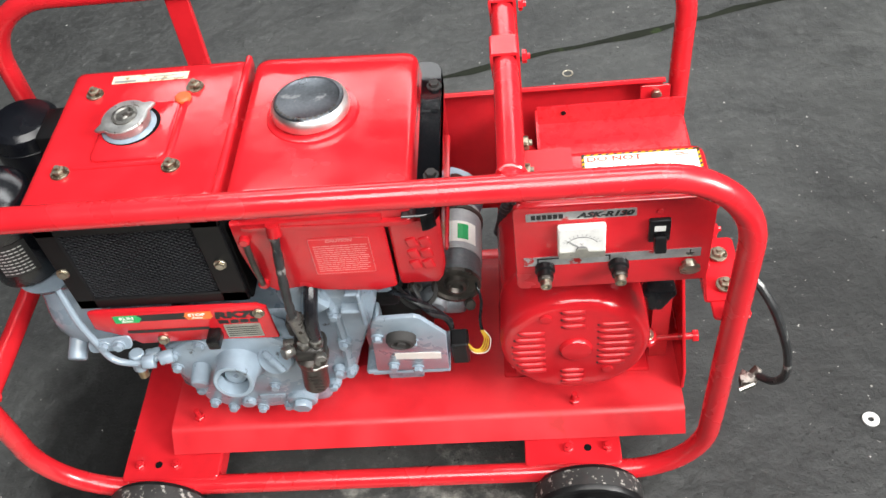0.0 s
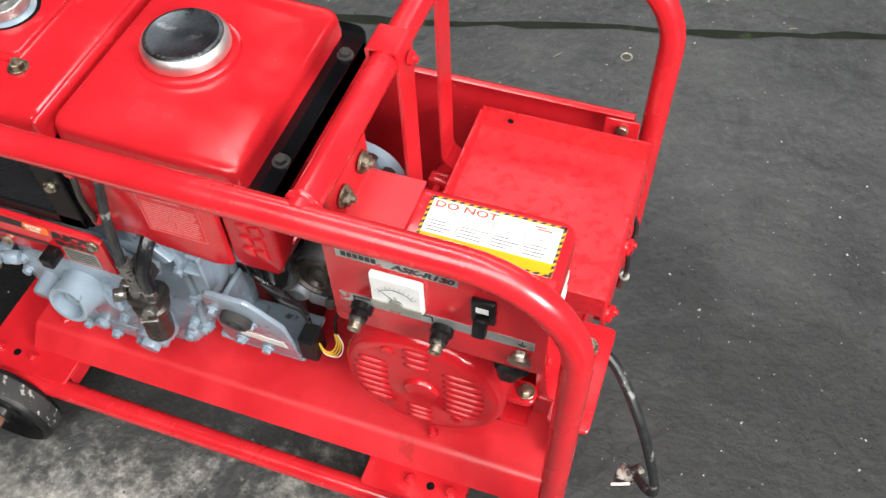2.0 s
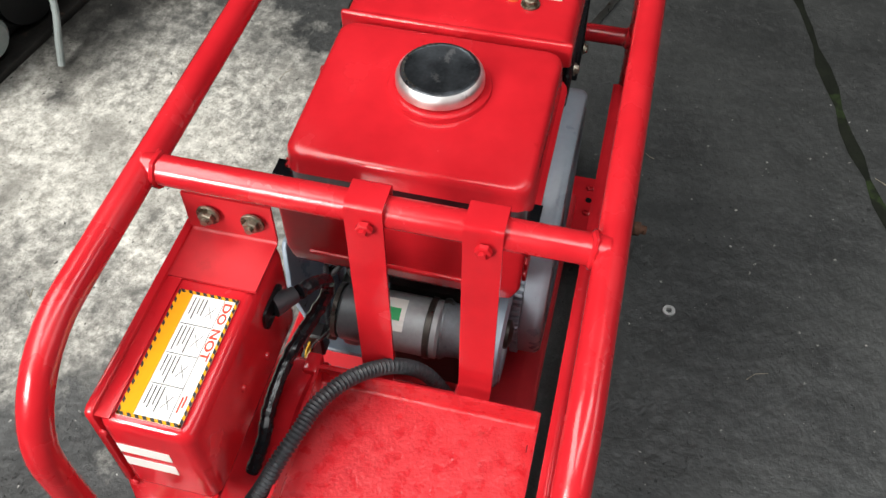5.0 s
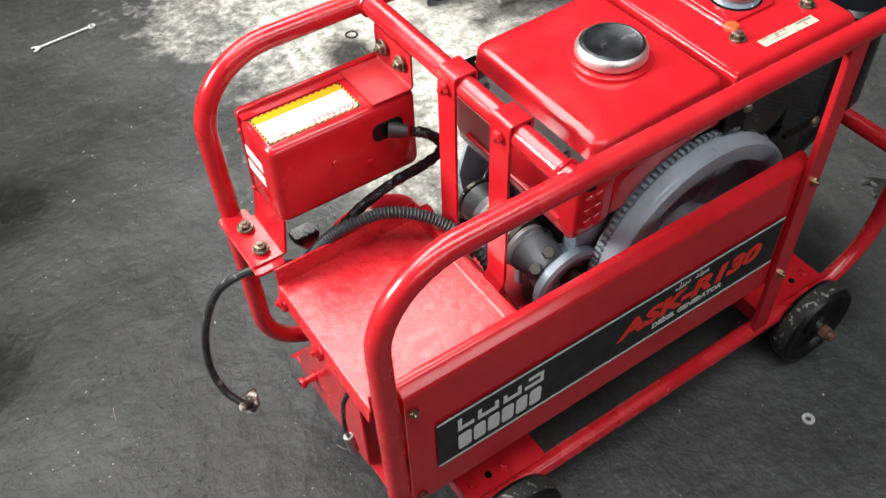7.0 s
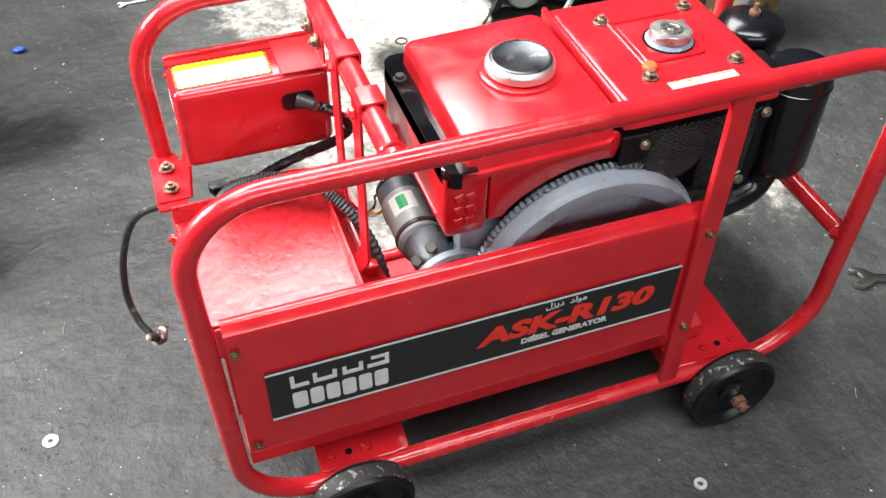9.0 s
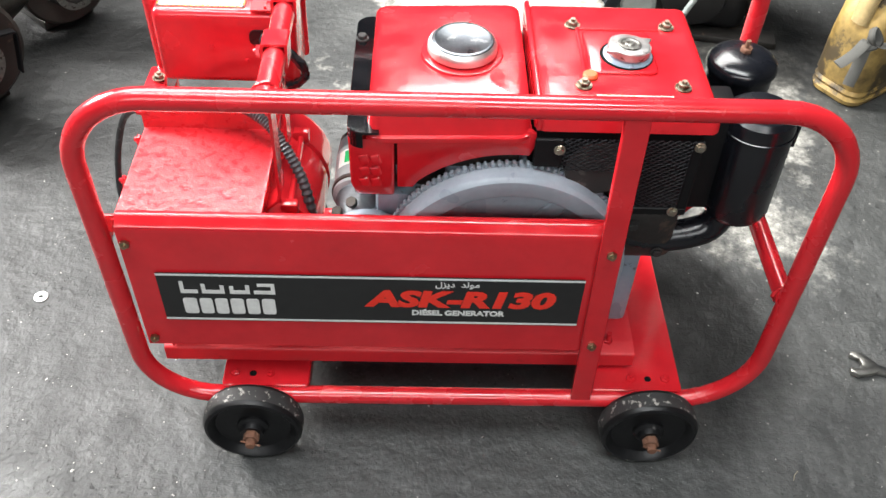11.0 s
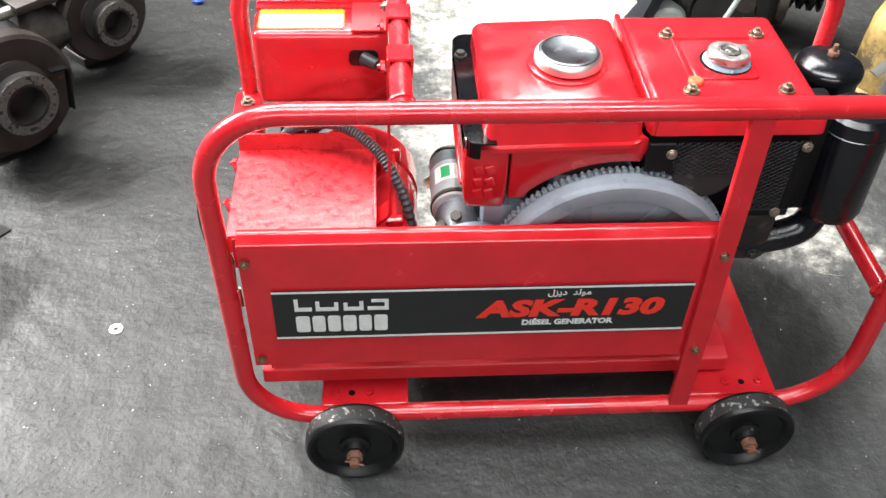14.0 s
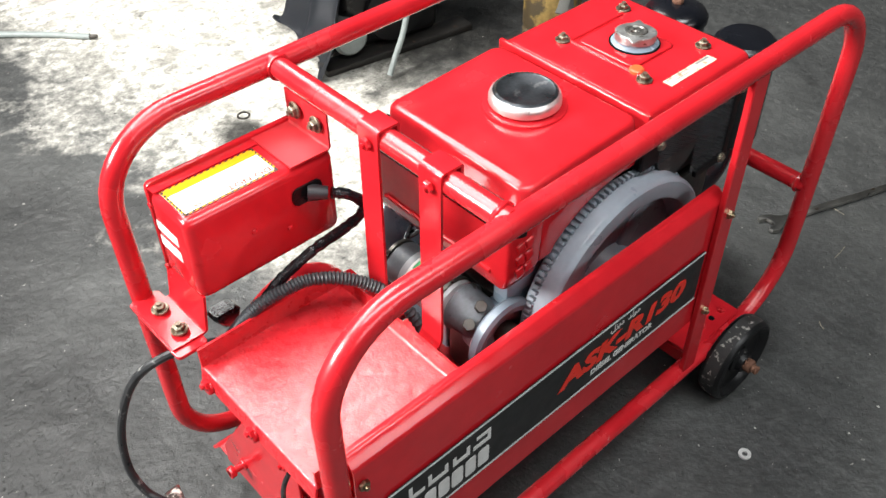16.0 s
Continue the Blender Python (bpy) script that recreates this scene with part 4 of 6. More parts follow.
AX, AZ, AR = 0.2535, 0.361, 0.106
prof = [(0, -0.1640), (0.089, -0.1635), (0.098, -0.162), (0.1045, -0.157), (0.1080, -0.149), (0.1090, -0.141), (0.1090, -0.085), (0.103, -0.082), (0.103, -0.075), (0.107, -0.072), (0.107, 0.085),
        (0.102, 0.088), (0.102, 0.094), (AR, 0.098), (0.104, 0.150), (0.090, 0.165), (0, 0.168)]
alt = part("alternator", lathe(B(), prof, (AX, 0, AZ), (0, 1, 0), 56), RED, GEN, "red drum-shaped alternator with louvred end cover")
part("end_boss", lathe(B(), [(0, 0.0), (0.0245, 0.0), (0.0240, 0.007), (0.0215, 0.0105), (0.018, 0.0112), (0, 0.0115)], (AX + 0.001, -0.159, AZ + 0.002), (0, -1, 0), 40), RED, alt, "raised centre boss")


def louvre(w, h=0.0085):
    """A small hooded slot, open at one end."""
    bm = B()
    n, k = 8, 4
    ring = []
    for i in range(n + 1):
        x = -w / 2 + w * i / n
        s = (0.0, 0.75, 1.0, 1.0, 1.0, 1.0, 1.0, 0.75, 0.0)[i]
        ring.append([bm.verts.new((x, h / 2 * math.cos(math.pi * j / k), 0.0034 * s * math.sin(math.pi * j / k) + 0.0003)) for j in range(k + 1)])
    for a, c in zip(ring, ring[1:]):
        for j in range(k):
            bm.faces.new((a[j], a[j + 1], c[j + 1], c[j]))
    bmesh.ops.recalc_face_normals(bm, faces=bm.faces[:])
    return bm


def alt_at(dx, dz):
    r = math.hypot(dx, dz)
    y = -0.1640 if r < 0.09 else -0.1634
    return on("front", AX + dx, y, AZ + dz)


LV = finish(louvre(0.048), "louvre", DUSTYRED)
DOT = finish(lathe(B(), [(0, 0.0002), (0.0015, 0.0002), (0.0015, 0.0010), (0, 0.0010)], n=8), "slot", INK)
rows = []
for i in range(7):
    dz = (i - 3) * 0.0153
    reach = math.sqrt(0.0940 ** 2 - (dz - 0.002) ** 2) - 0.004
    rows.append((-reach, -0.043, dz - 0.003))
    rows.append((0.033, reach - 0.005, dz + 0.011))
for i in range(3):
    rows.append((-0.018, 0.014, 0.072 + (i - 1) * 0.0160))
    rows.append((-0.020, 0.012, -0.066 + (i - 1) * 0.0135))
for x0, x1, dz in rows:
    part("louvre", LV, None, alt, "", alt_at((x0 + x1) / 2, dz) @ Matrix.Diagonal(((x1 - x0) / 0.048, 1, 1, 1)))
    part("slot", DOT, None, alt, "", alt_at(x0 - 0.001, dz))
for dx, dz in ((-0.041, 0.076), (0.047, -0.053)):
    part("screw", lathe(B(), [(0, 0), (0.0088, 0), (0.0080, 0.0025), (0.0045, 0.0035), (0, 0.0020)], (AX + dx, -0.1638, AZ + dz), (0, -1, 0), 18), RED, alt)
for a in (55, 125, 235, 305):
    p = (AX + 0.112 * math.cos(radians(a)), 0.0, AZ + 0.112 * math.sin(radians(a)))
    part("through_bolt", rod(B(), (p[0], -0.090, p[2]), (p[0], 0.105, p[2]), 0.0055, n=10), RED, alt)
    for y0 in (-0.098, 0.088):
        part("ear", box(B(), (-0.014, y0, -0.012), (0.014, y0 + 0.020, 0.012), 0.004, 2, Matrix.Translation(p)), RED, alt)
bm = B()
for s in (-1, 1):
    box(bm, (AX + s * 0.075 - 0.016, -0.090, 0.178), (AX + s * 0.075 + 0.016, 0.100, 0.262), 0.004, 2)
box(bm, (AX - 0.110, -0.090, 0.177), (AX + 0.125, 0.100, 0.192), 0.003, 1)
part("foot", bm, RED, alt, "cast red mounting feet")
part("rubber_boot", lofted_boot(), TAPE, GEN, "black rubber boot")
pul = part("pulley", lathe(B(), [(0, 0.160), (0.055, 0.160), (0.057, 0.166), (0.045, 0.174), (0.057, 0.182), (0.057, 0.188), (0.020, 0.191), (0, 0.191)], (AX, 0, AZ), (0, 1, 0), 36), CASTDARK, GEN, "dark alternator pulley")

# ---- engine ----
# crankcase and gear cover, painted grey
block = part("engine_block", box(B(), (-0.335, -0.118, 0.176), (-0.140, 0.105, 0.430), 0.018, 3), GREY, GEN, "grey-painted engine crankcase")
part("block_side", box(B(), (-0.160, -0.090, 0.255), (-0.090, 0.100, 0.430), 0.012, 2), GREY, block)
part("cylinder_casting", box(B(), (-0.300, -0.110, 0.400), (-0.060, 0.105, 0.560), 0.012, 2), GREY, block)
part("gear_end", box(B(), (-0.100, -0.085, 0.380), (0.000, 0.085, 0.515), 0.012, 2), CASTDARK, block, "dark greasy casting at the starter end")
part("head_end", box(B(), (-0.405, -0.080, 0.178), (-0.330, 0.100, 0.400), 0.014, 2), GREY, block)
outline = [(-0.350, 0.400), (-0.356, 0.365), (-0.338, 0.318), (-0.326, 0.262), (-0.296, 0.240), (-0.225, 0.232), (-0.178, 0.236), (-0.150, 0.246), (-0.146, 0.400), (-0.190, 0.438), (-0.240, 0.440), (-0.310, 0.428)]
bm = prism(B(), outline, (0, -0.122, 0), (1, 0, 0), (0, 0, 1), 0.030, 0.006, 3)
cover = part("gear_cover", bm, GREY, GEN, "grey cast gear-case cover")
bm = prism(B(), [(x * 0.96 - 0.009, (z - 0.34) * 0.93 + 0.34) for x, z in outline], (0, -0.150, 0), (1, 0, 0), (0, 0, 1), 0.010, 0.004, 2)
part("raised_face", bm, GREY, cover)
side = [(-0.156, 0.244), (-0.128, 0.244), (-0.096, 0.264), (-0.078, 0.298), (-0.067, 0.335), (-0.042, 0.400), (-0.026, 0.450), (-0.030, 0.492), (-0.055, 0.526), (-0.140, 0.528), (-0.165, 0.480), (-0.152, 0.400)]
bm = prism(B(), side, (0, -0.100, 0), (1, 0, 0), (0, 0, 1), 0.028, 0.006, 3)
crank = part("crankcase_cover", bm, GREY, GEN, "grey cast crankcase side")
for p, q in (((-0.108, -0.127, 0.512), (-0.089, -0.127, 0.435)), ((-0.089, -0.127, 0.435), (-0.088, -0.127, 0.363)), ((-0.088, -0.127, 0.363), (-0.093, -0.127, 0.290)), ((-0.120, -0.127, 0.480), (-0.140, -0.127, 0.400))):
    part("rib", tube(B(), [p, q], 0.0075, 8), GREY, crank)
part("fin", box(B(), (-0.048, -0.146, 0.416), (-0.042, -0.112, 0.490), 0.002, 1), GREY, crank)
part("shelf", box(B(), (-0.076, -0.144, 0.446), (-0.044, -0.112, 0.452), 0.002, 1), GREY, crank)
part("shelf", box(B(), (-0.064, -0.144, 0.484), (-0.044, -0.112, 0.490), 0.002, 1), GREY, crank)
part("web", prism(B(), [(-0.046, 0.484), (-0.062, 0.484), (-0.046, 0.455)], (0, -0.126, 0), (1, 0, 0), (0, 0, 1), 0.008, 0.001, 1), GREY, crank)
part("wedge", prism(B(), [(-0.112, 0.488), (-0.090, 0.462), (-0.104, 0.452), (-0.118, 0.456)], (0, -0.124, 0), (1, 0, 0), (0, 0, 1), 0.020, 0.004, 2), GREY, crank)
part("rear_flange", box(B(), (-0.064, -0.098, 0.290), (-0.040, -0.060, 0.505), 0.004, 2), GREY, crank, "grey flange behind the crankcase cover")
part("flange_foot", box(B(), (-0.066, -0.138, 0.283), (-0.018, -0.070, 0.293), 0.003, 1), GREY, crank)
for x, z in ((-0.336, 0.392), (-0.340, 0.362), (-0.322, 0.300), (-0.312, 0.262), (-0.286, 0.246), (-0.240, 0.240), (-0.205, 0.300), (-0.196, 0.244), (-0.290, 0.415)):
    part("bolt", GREYBOLT, None, cover, "", aim((x, -0.1590, z), (0, -1, 0), x * 30))
for x, z in ((-0.089, 0.435), (-0.088, 0.363), (-0.091, 0.290), (-0.109, 0.291), (-0.125, 0.254), (-0.046, 0.508), (-0.103, 0.497), (-0.130, 0.508)):
    part("bolt_boss", lathe(B(), [(0, 0), (0.0125, 0), (0.0105, 0.008), (0, 0.008)], (x, -0.1265, z), (0, -1, 0), 16), GREY, crank)
    part("bolt", GREYBOLT, None, crank, "", aim((x, -0.1345, z), (0, -1, 0), x * 30))
# crank boss, filler knob, drain plug, short bosses
part("crank_boss", lathe(B(), [(0, 0), (0.044, 0), (0.036, 0.012), (0.0305, 0.026), (0.0300, 0.054), (0.0280, 0.055), (0.0235, 0.054), (0.0225, 0.022), (0.016, 0.020), (0.016, 0.038), (0.012, 0.040), (0.004, 0.040), (0.003, 0.030), (0, 0.030)],
                         (-0.243, -0.150, 0.364), (0, -1, 0.22), 32), GREY, cover, "hollow round crank boss")
kn = part("oil_filler_knob", lathe(B(), [(0, 0), (0.028, 0), (0.028, 0.016), (0.025, 0.020), (0, 0.020)], (-0.184, -0.150, 0.372), (-0.1, -1, 0.4), 28), GREY, cover, "grey oil filler knob with a grip bar")
part("grip", box(B(), (-0.0045, -0.022, 0), (0.0045, 0.022, 0.010), 0.003, 2), GREY, kn, "", aim((-0.1855, -0.1675, 0.3790), (-0.1, -1, 0.4), 0.7))
for p, r, h in (((-0.304, -0.150, 0.360), 0.014, 0.040), ((-0.172, -0.140, 0.262), 0.024, 0.026), ((-0.258, -0.150, 0.262), 0.012, 0.018)):
    part("boss", lathe(B(), [(0, 0), (r, 0), (r, h - 0.003), (r - 0.003, h), (0, h)], p, (0, -1, -0.2), 22), GREY, cover)
part("drain_plug", hexnut((-0.172, -0.164, 0.256), (0, -1, -0.2), 0.016, 0.012), GREY, cover, "grey drain plug")
part("oil_union", hexnut((-0.360, -0.150, 0.385), (-1, -0.3, 0.1), 0.012, 0.022), GREY, cover)
part("cast_mark", box(B(), (-0.238, -0.1615, 0.266), (-0.196, -0.158, 0.276), 0.001, 1), GREY, cover, "faint cast lettering")
# grey side housing with the oil pipe at the radiator end
bm = B()
tube(bm, spline([(-0.490, -0.085, 0.475), (-0.478, -0.110, 0.440), (-0.440, -0.118, 0.430), (-0.395, -0.112, 0.425), (-0.345, -0.100, 0.415)], 6), 0.034, 14)
part("intake_elbow", bm, GREY, GEN, "grey cast intake elbow")
part("boss", rod(B(), (-0.478, -0.120, 0.425), (-0.480, -0.165, 0.400), 0.014, n=14, bev=0.002), GREY, block)
pts = spline([(-0.455, -0.145, 0.540), (-0.444, -0.162, 0.490), (-0.430, -0.171, 0.445), (-0.420, -0.175, 0.415), (-0.402, -0.177, 0.404), (-0.374, -0.176, 0.401), (-0.340, -0.162, 0.400)], 7)
line = part("oil_line", tube(B(), pts, 0.0052, 10), GREY, GEN, "grey bent oil line")
part("union", hexnut((-0.376, -0.177, 0.401), (1, 0.1, 0), 0.0115, 0.018), GREY, line)
part("union", hexnut((-0.352, -0.172, 0.401), (1, 0.3, 0), 0.0115, 0.020), GREY, line)
part("banjo", rod(B(), (-0.386, -0.166, 0.412), (-0.390, -0.168, 0.376), 0.0110, n=12, bev=0.002), GREY, line)
part("brass_end", rod(B(), (-0.390, -0.168, 0.378), (-0.391, -0.169, 0.358), 0.0075, n=10), BRASS, line, "worn brass line end")
part("clip", prism(B(), rrect(-0.034, -0.011, 0.034, 0.011, 0.008, 3), (-0.412, -0.168, 0.440), (1, 0, 0.12), (0, 0.4, 1), 0.004, 0.001, 1), GREY, line)
for x in (-0.420, -0.398):
    part("bolt", GREYBOLT, None, line, "", aim((x, -0.172, 0.441), (0, -1, 0.2), x * 7))

# radiator with its mesh covers
BARBLACK = mat("satin_black_bar", (0.0045, 0.0045, 0.005), 0.45, 0, 0.3, 10, 150, 0.1, spec=0.2)
rad = part("radiator", box(B(), (-0.436, -0.148, 0.500), (-0.186, 0.122, 0.672), 0.004, 2), CORE, GEN, "black radiator with mesh covers")


def grille(x0, x1, z0, z1, y, out, pitch, r):
    """Crossing slanted wires over a dark core."""
    bm = B()
    for slope in (-1, 1):
        span = (z1 - z0) / 0.62
        c = x0 - span
        while c < x1 + span:
            # wire z = z0 + slope*0.62*(x-c)
            xa, xb = (c, c + span) if slope > 0 else (c - span, c)
            pa, pb = max(xa, x0), min(xb, x1)
            if pb - pa > 0.004:
                za, zb = z0 + slope * 0.62 * (pa - c), z0 + slope * 0.62 * (pb - c)
                a, b_ = Vector((pa, y, za)), Vector((pb, y, zb))
                dr = (b_ - a).normalized()
                nn = Vector((0, out, 0))
                sd = dr.cross(nn) * r
                v = [bm.verts.new(p) for p in (a - sd, a + sd, b_ + sd, b_ - sd)]
                v2 = [bm.verts.new(p + nn * r) for p in (a, b_)]
                bm.faces.new((v[0], v2[0], v2[1], v[3]))
                bm.faces.new((v2[0], v[1], v[2], v2[1]))
            c += pitch
    return bm


part("mesh_cover", grille(-0.408, -0.225, 0.524, 0.653, -0.151, -1, 0.0105, 0.0011), MESH, rad, "black expanded-mesh front cover")
for nm, x0, x1 in (("frame_bar", -0.434, -0.405), ("frame_bar", -0.228, -0.190)):
    part(nm, box(B(), (x0, -0.155, 0.504), (x1, -0.147, 0.670), 0.002, 1), BARBLACK, rad)
part("frame_bar", box(B(), (-0.434, -0.155, 0.504), (-0.190, -0.147, 0.525), 0.002, 1), BARBLACK, rad)
part("frame_bar", box(B(), (-0.434, -0.155, 0.652), (-0.190, -0.147, 0.671), 0.002, 1), BARBLACK, rad)
for x in (-0.425, -0.209):
    part("bolt", SMALLBOLT, None, rad, "bright mesh-cover bolt", aim((x, -0.1555, 0.584), (0, -1, 0), x * 8))
# rear mesh cover with the fan ring behind it
part("mesh_cover", grille(-0.420, -0.330, 0.513, 0.645, 0.146, 1, 0.0125, 0.0010), MESH, rad, "black expanded-mesh rear cover")
part("mesh_cover", grille(-0.330, -0.225, 0.584, 0.645, 0.146, 1, 0.0125, 0.0010), MESH, rad, "black expanded-mesh rear cover")
part("shroud", box(B(), (-0.432, 0.120, 0.590), (-0.188, 0.1415, 0.670), 0.003, 1), CORE, rad, "dark fan shroud")
part("fan_disc", lathe(B(), [(0, 0.0), (0.012, 0.001), (0.042, 0.0), (0.046, 0.001), (0.050, 0.0)], (-0.285, 0.1445, 0.588), (0, 1, 0), 30), DULL, rad, "dark fan plate behind the mesh")
for x0, x1, z0 in ((-0.434, -0.418, 0.510), (-0.228, -0.186, 0.592)):
    part("frame_bar", box(B(), (x0, 0.142, z0), (x1, 0.149, 0.645), 0.002, 1), BARBLACK, rad)
part("frame_bar", box(B(), (-0.434, 0.142, 0.500), (-0.345, 0.150, 0.515), 0.002, 1), BARBLACK, rad)
for x, z in ((-0.222, 0.628), (-0.426, 0.638), (-0.412, 0.510)):
    part("bolt", SMALLBOLT, None, rad, "small zinc bolt", aim((x, 0.1505, z), (0, 1, 0), x * 8))

# radiator hood
ZH = 0.692


def lofted(bm, rows):
    """Closed rings of equal length, skinned, with flat ends."""
    rings = [[bm.verts.new(p) for p in r] for r in rows]
    k = len(rings[0])
    for a, c in zip(rings, rings[1:]):
        for i in range(k):
            bm.faces.new((a[i], a[(i + 1) % k], c[(i + 1) % k], c[i]))
    bm.faces.new(rings[0][::-1])
    bm.faces.new(rings[-1])
    bmesh.ops.recalc_face_normals(bm, faces=bm.faces[:])
    return bm


def pillow(x0, x1, y0, y1, z_of, levels, r, n=6):
    """A soft-edged lid: for each (inset, drop) a rounded ring whose height follows z_of."""
    rows = []
    for inset, drop in levels:
        rows.append([(x, y, z_of(x, y) - drop) for x, y in rrect(x0 + inset, y0 + inset, x1 - inset, y1 - inset, max(r - inset * 0.6, 0.004), n)])
    return rows


hz = lambda x, y: ZH
bm = lofted(B(), pillow(-0.452, -0.183, -0.150, 0.147, hz, [(0.002, 0.036), (0.0, 0.034), (0.001, 0.018), (0.004, 0.008), (0.008, 0.003), (0.014, 0.0006), (0.022, 0.0)], 0.016))
hood = part("radiator_hood", bm, RED, GEN, "red sheet-metal radiator hood")
bm = prism(B(), rrect(-0.372, -0.062, -0.268, 0.052, 0.012, 3), (0, 0, ZH - 0.001), (1, 0, 0), (0, 1, 0), 0.0045, 0.0035, 3)
part("raised_panel", bm, RED, hood)
bm = B()
for p, q in (((-0.262, -0.075, ZH), (-0.262, 0.075, ZH)), ((-0.39, -0.070, ZH), (-0.262, -0.070, ZH))):
    tube(bm, [p, q], 0.0034, 10)
part("crease", bm, RED, hood)
part("seam_lip", box(B(), (-0.1935, -0.151, ZH - 0.034), (-0.1845, 0.148, ZH + 0.0016), 0.0038, 4), RED, hood, "raised red lip at the seam")
for x, y in ((-0.256, -0.079), (-0.405, -0.079), (-0.402, 0.082), (-0.256, 0.082)):
    part("bolt", HOODBOLT, None, hood, "dirty zinc hood bolt", aim((x, y, ZH + 0.0005), (0, 0, 1), x * 40 + y * 9))
neck = part("filler_neck", lathe(B(), [(0, 0), (0.0385, 0), (0.0375, 0.0055), (0.031, 0.0085), (0.029, 0.018), (0, 0.018)], (-0.331, 0.004, ZH - 0.001), n=32), GREY, hood, "grey radiator filler neck")
part("neck_hole", lathe(B(), [(0, 0.0), (0.0405, 0.0), (0.0405, 0.0006), (0, 0.0006)], (-0.329, 0.005, ZH + 0.0036), n=28), CORE, neck, "dark gap round the neck")
CAPGREY = mat("worn_grey_pressed_steel", (0.40, 0.40, 0.39), 0.42, 0.85, 0.3, 40, 200, 0.35, (0.15, 0.13, 0.11), 0.14, 55)
cap_pts = []
for i in range(48):
    a = 2 * math.pi * i / 48
    bulge = 0.0125 * max(0, math.cos(2 * (a - 0.55))) ** 16
    cap_pts.append(((0.0315 + bulge) * math.cos(a), (0.0315 + bulge) * math.sin(a)))
bm = prism(B(), cap_pts, (-0.331, 0.004, ZH + 0.0165), (1, 0, 0.05), (0, 1, 0.06), 0.0055, 0.0018, 3)
lathe(bm, [(0.030, 0.0), (0.0325, 0.001), (0.0325, 0.012), (0.030, 0.012)], (-0.331, 0.004, ZH + 0.0085), (-0.05, -0.06, 1), 36)
rcap = part("radiator_cap", bm, CAPGREY, hood, "worn chrome radiator cap with two ears")
part("cap_centre", lathe(B(), [(0.018, 0), (0.018, 0.002), (0.014, 0.0025), (0.012, 0.0008), (0.008, 0.001), (0.006, 0.003), (0, 0.0035)], (-0.331, 0.004, ZH + 0.0220), (-0.05, -0.06, 1), n=24), DIRTYNUT, rcap, "stained cap centre")
part("overflow_pipe", rod(B(), (-0.331, 0.018, ZH + 0.006), (-0.331, 0.042, ZH + 0.003), 0.0045, n=10), GREY, neck)
part("indicator_plug", lathe(B(), [(0, 0), (0.0115, 0), (0.0115, 0.004), (0.009, 0.0065), (0, 0.007)], (-0.268, 0.058, ZH), n=20), ORANGECAP, hood, "round orange plastic plug")
bm = B()
flat(bm, -0.056, -0.0085, 0.056, 0.0085)
st = part("sticker", bm, CREAM, hood, "scuffed cream sticker", Matrix.Translation((-0.328, 0.112, ZH + 0.0005)))
bm = B()
flat(bm, -0.052, -0.0070, -0.020, -0.0030, 0.0003, 0.0007), flat(bm, 0.000, -0.006, 0.046, -0.0045, 0.0003, 0.0007), flat(bm, 0.004, 0.001, 0.040, 0.0024, 0.0003, 0.0007)
part("fine_print", bm, GREYINK, st)

# fuel tank: soft pressed lid that falls away towards the generator end
tz = lambda x, y: 0.694 - 0.075 * max(0.0, x + 0.06) - 0.18 * max(0.0, abs(y) - 0.055) ** 2 * 2.2
bm = lofted(B(), pillow(-0.181, 0.061, -0.149, 0.145, tz, [(0.004, 0.060), (0.0, 0.056), (0.0, 0.050), (0.002, 0.046), (0.0045, 0.012), (0.0055, 0.006), (0.0080, 0.0022), (0.0125, 0.0004), (0.019, 0.0), (0.060, -0.0006)], 0.022))
tank = part("fuel_tank", bm, RED, GEN, "glossy red fuel tank")
part("seam_flange", lofted(B(), pillow(-0.182, 0.064, -0.154, 0.150, lambda x, y: 0.645 - 0.05 * max(0, x + 0.06), [(0.0, 0.006), (0.0, 0.0), (0.004, -0.001)], 0.026)), RED, tank, "rolled tank seam")
part("neck_dish", lathe(B(), [(0.063, -0.004), (0.061, 0.0010), (0.057, 0.0020), (0.052, 0.0016), (0.048, 0.0030), (0.046, 0.010), (0.0, 0.010)], (-0.080, 0.006, 0.6945), n=40), RED, tank, "pressed red ring round the filler")
fcap = part("fuel_cap", lathe(B(), [(0.0, 0.0), (0.050, 0.0), (0.0525, 0.002), (0.0525, 0.010), (0.0505, 0.015), (0.047, 0.0185), (0.0, 0.0185)], (-0.080, 0.006, 0.6985), n=48), CHROME, GEN, "worn chrome screw-on fuel cap")
part("cap_top", lathe(B(), [(0.0470, 0.0), (0.0455, 0.0016), (0.0420, 0.0022), (0.0400, 0.0012), (0.0, 0.0018)], (-0.080, 0.006, 0.7170), n=44), DULLTOP, fcap, "dull pressed cap top")
bm = B()
for i in range(14):
    a = radians(200 + i * 10)
    box(bm, (-0.0016, -0.0022, 0), (0.0016, 0.0022, 0.0006), 0, 1, Matrix.Translation((-0.080 + 0.043 * math.cos(a), 0.006 + 0.043 * math.sin(a), 0.7190)) @ Matrix.Rotation(a, 4, "Z"))
part("stamped_mark", bm, GREASY, fcap, "faint stamped marks")
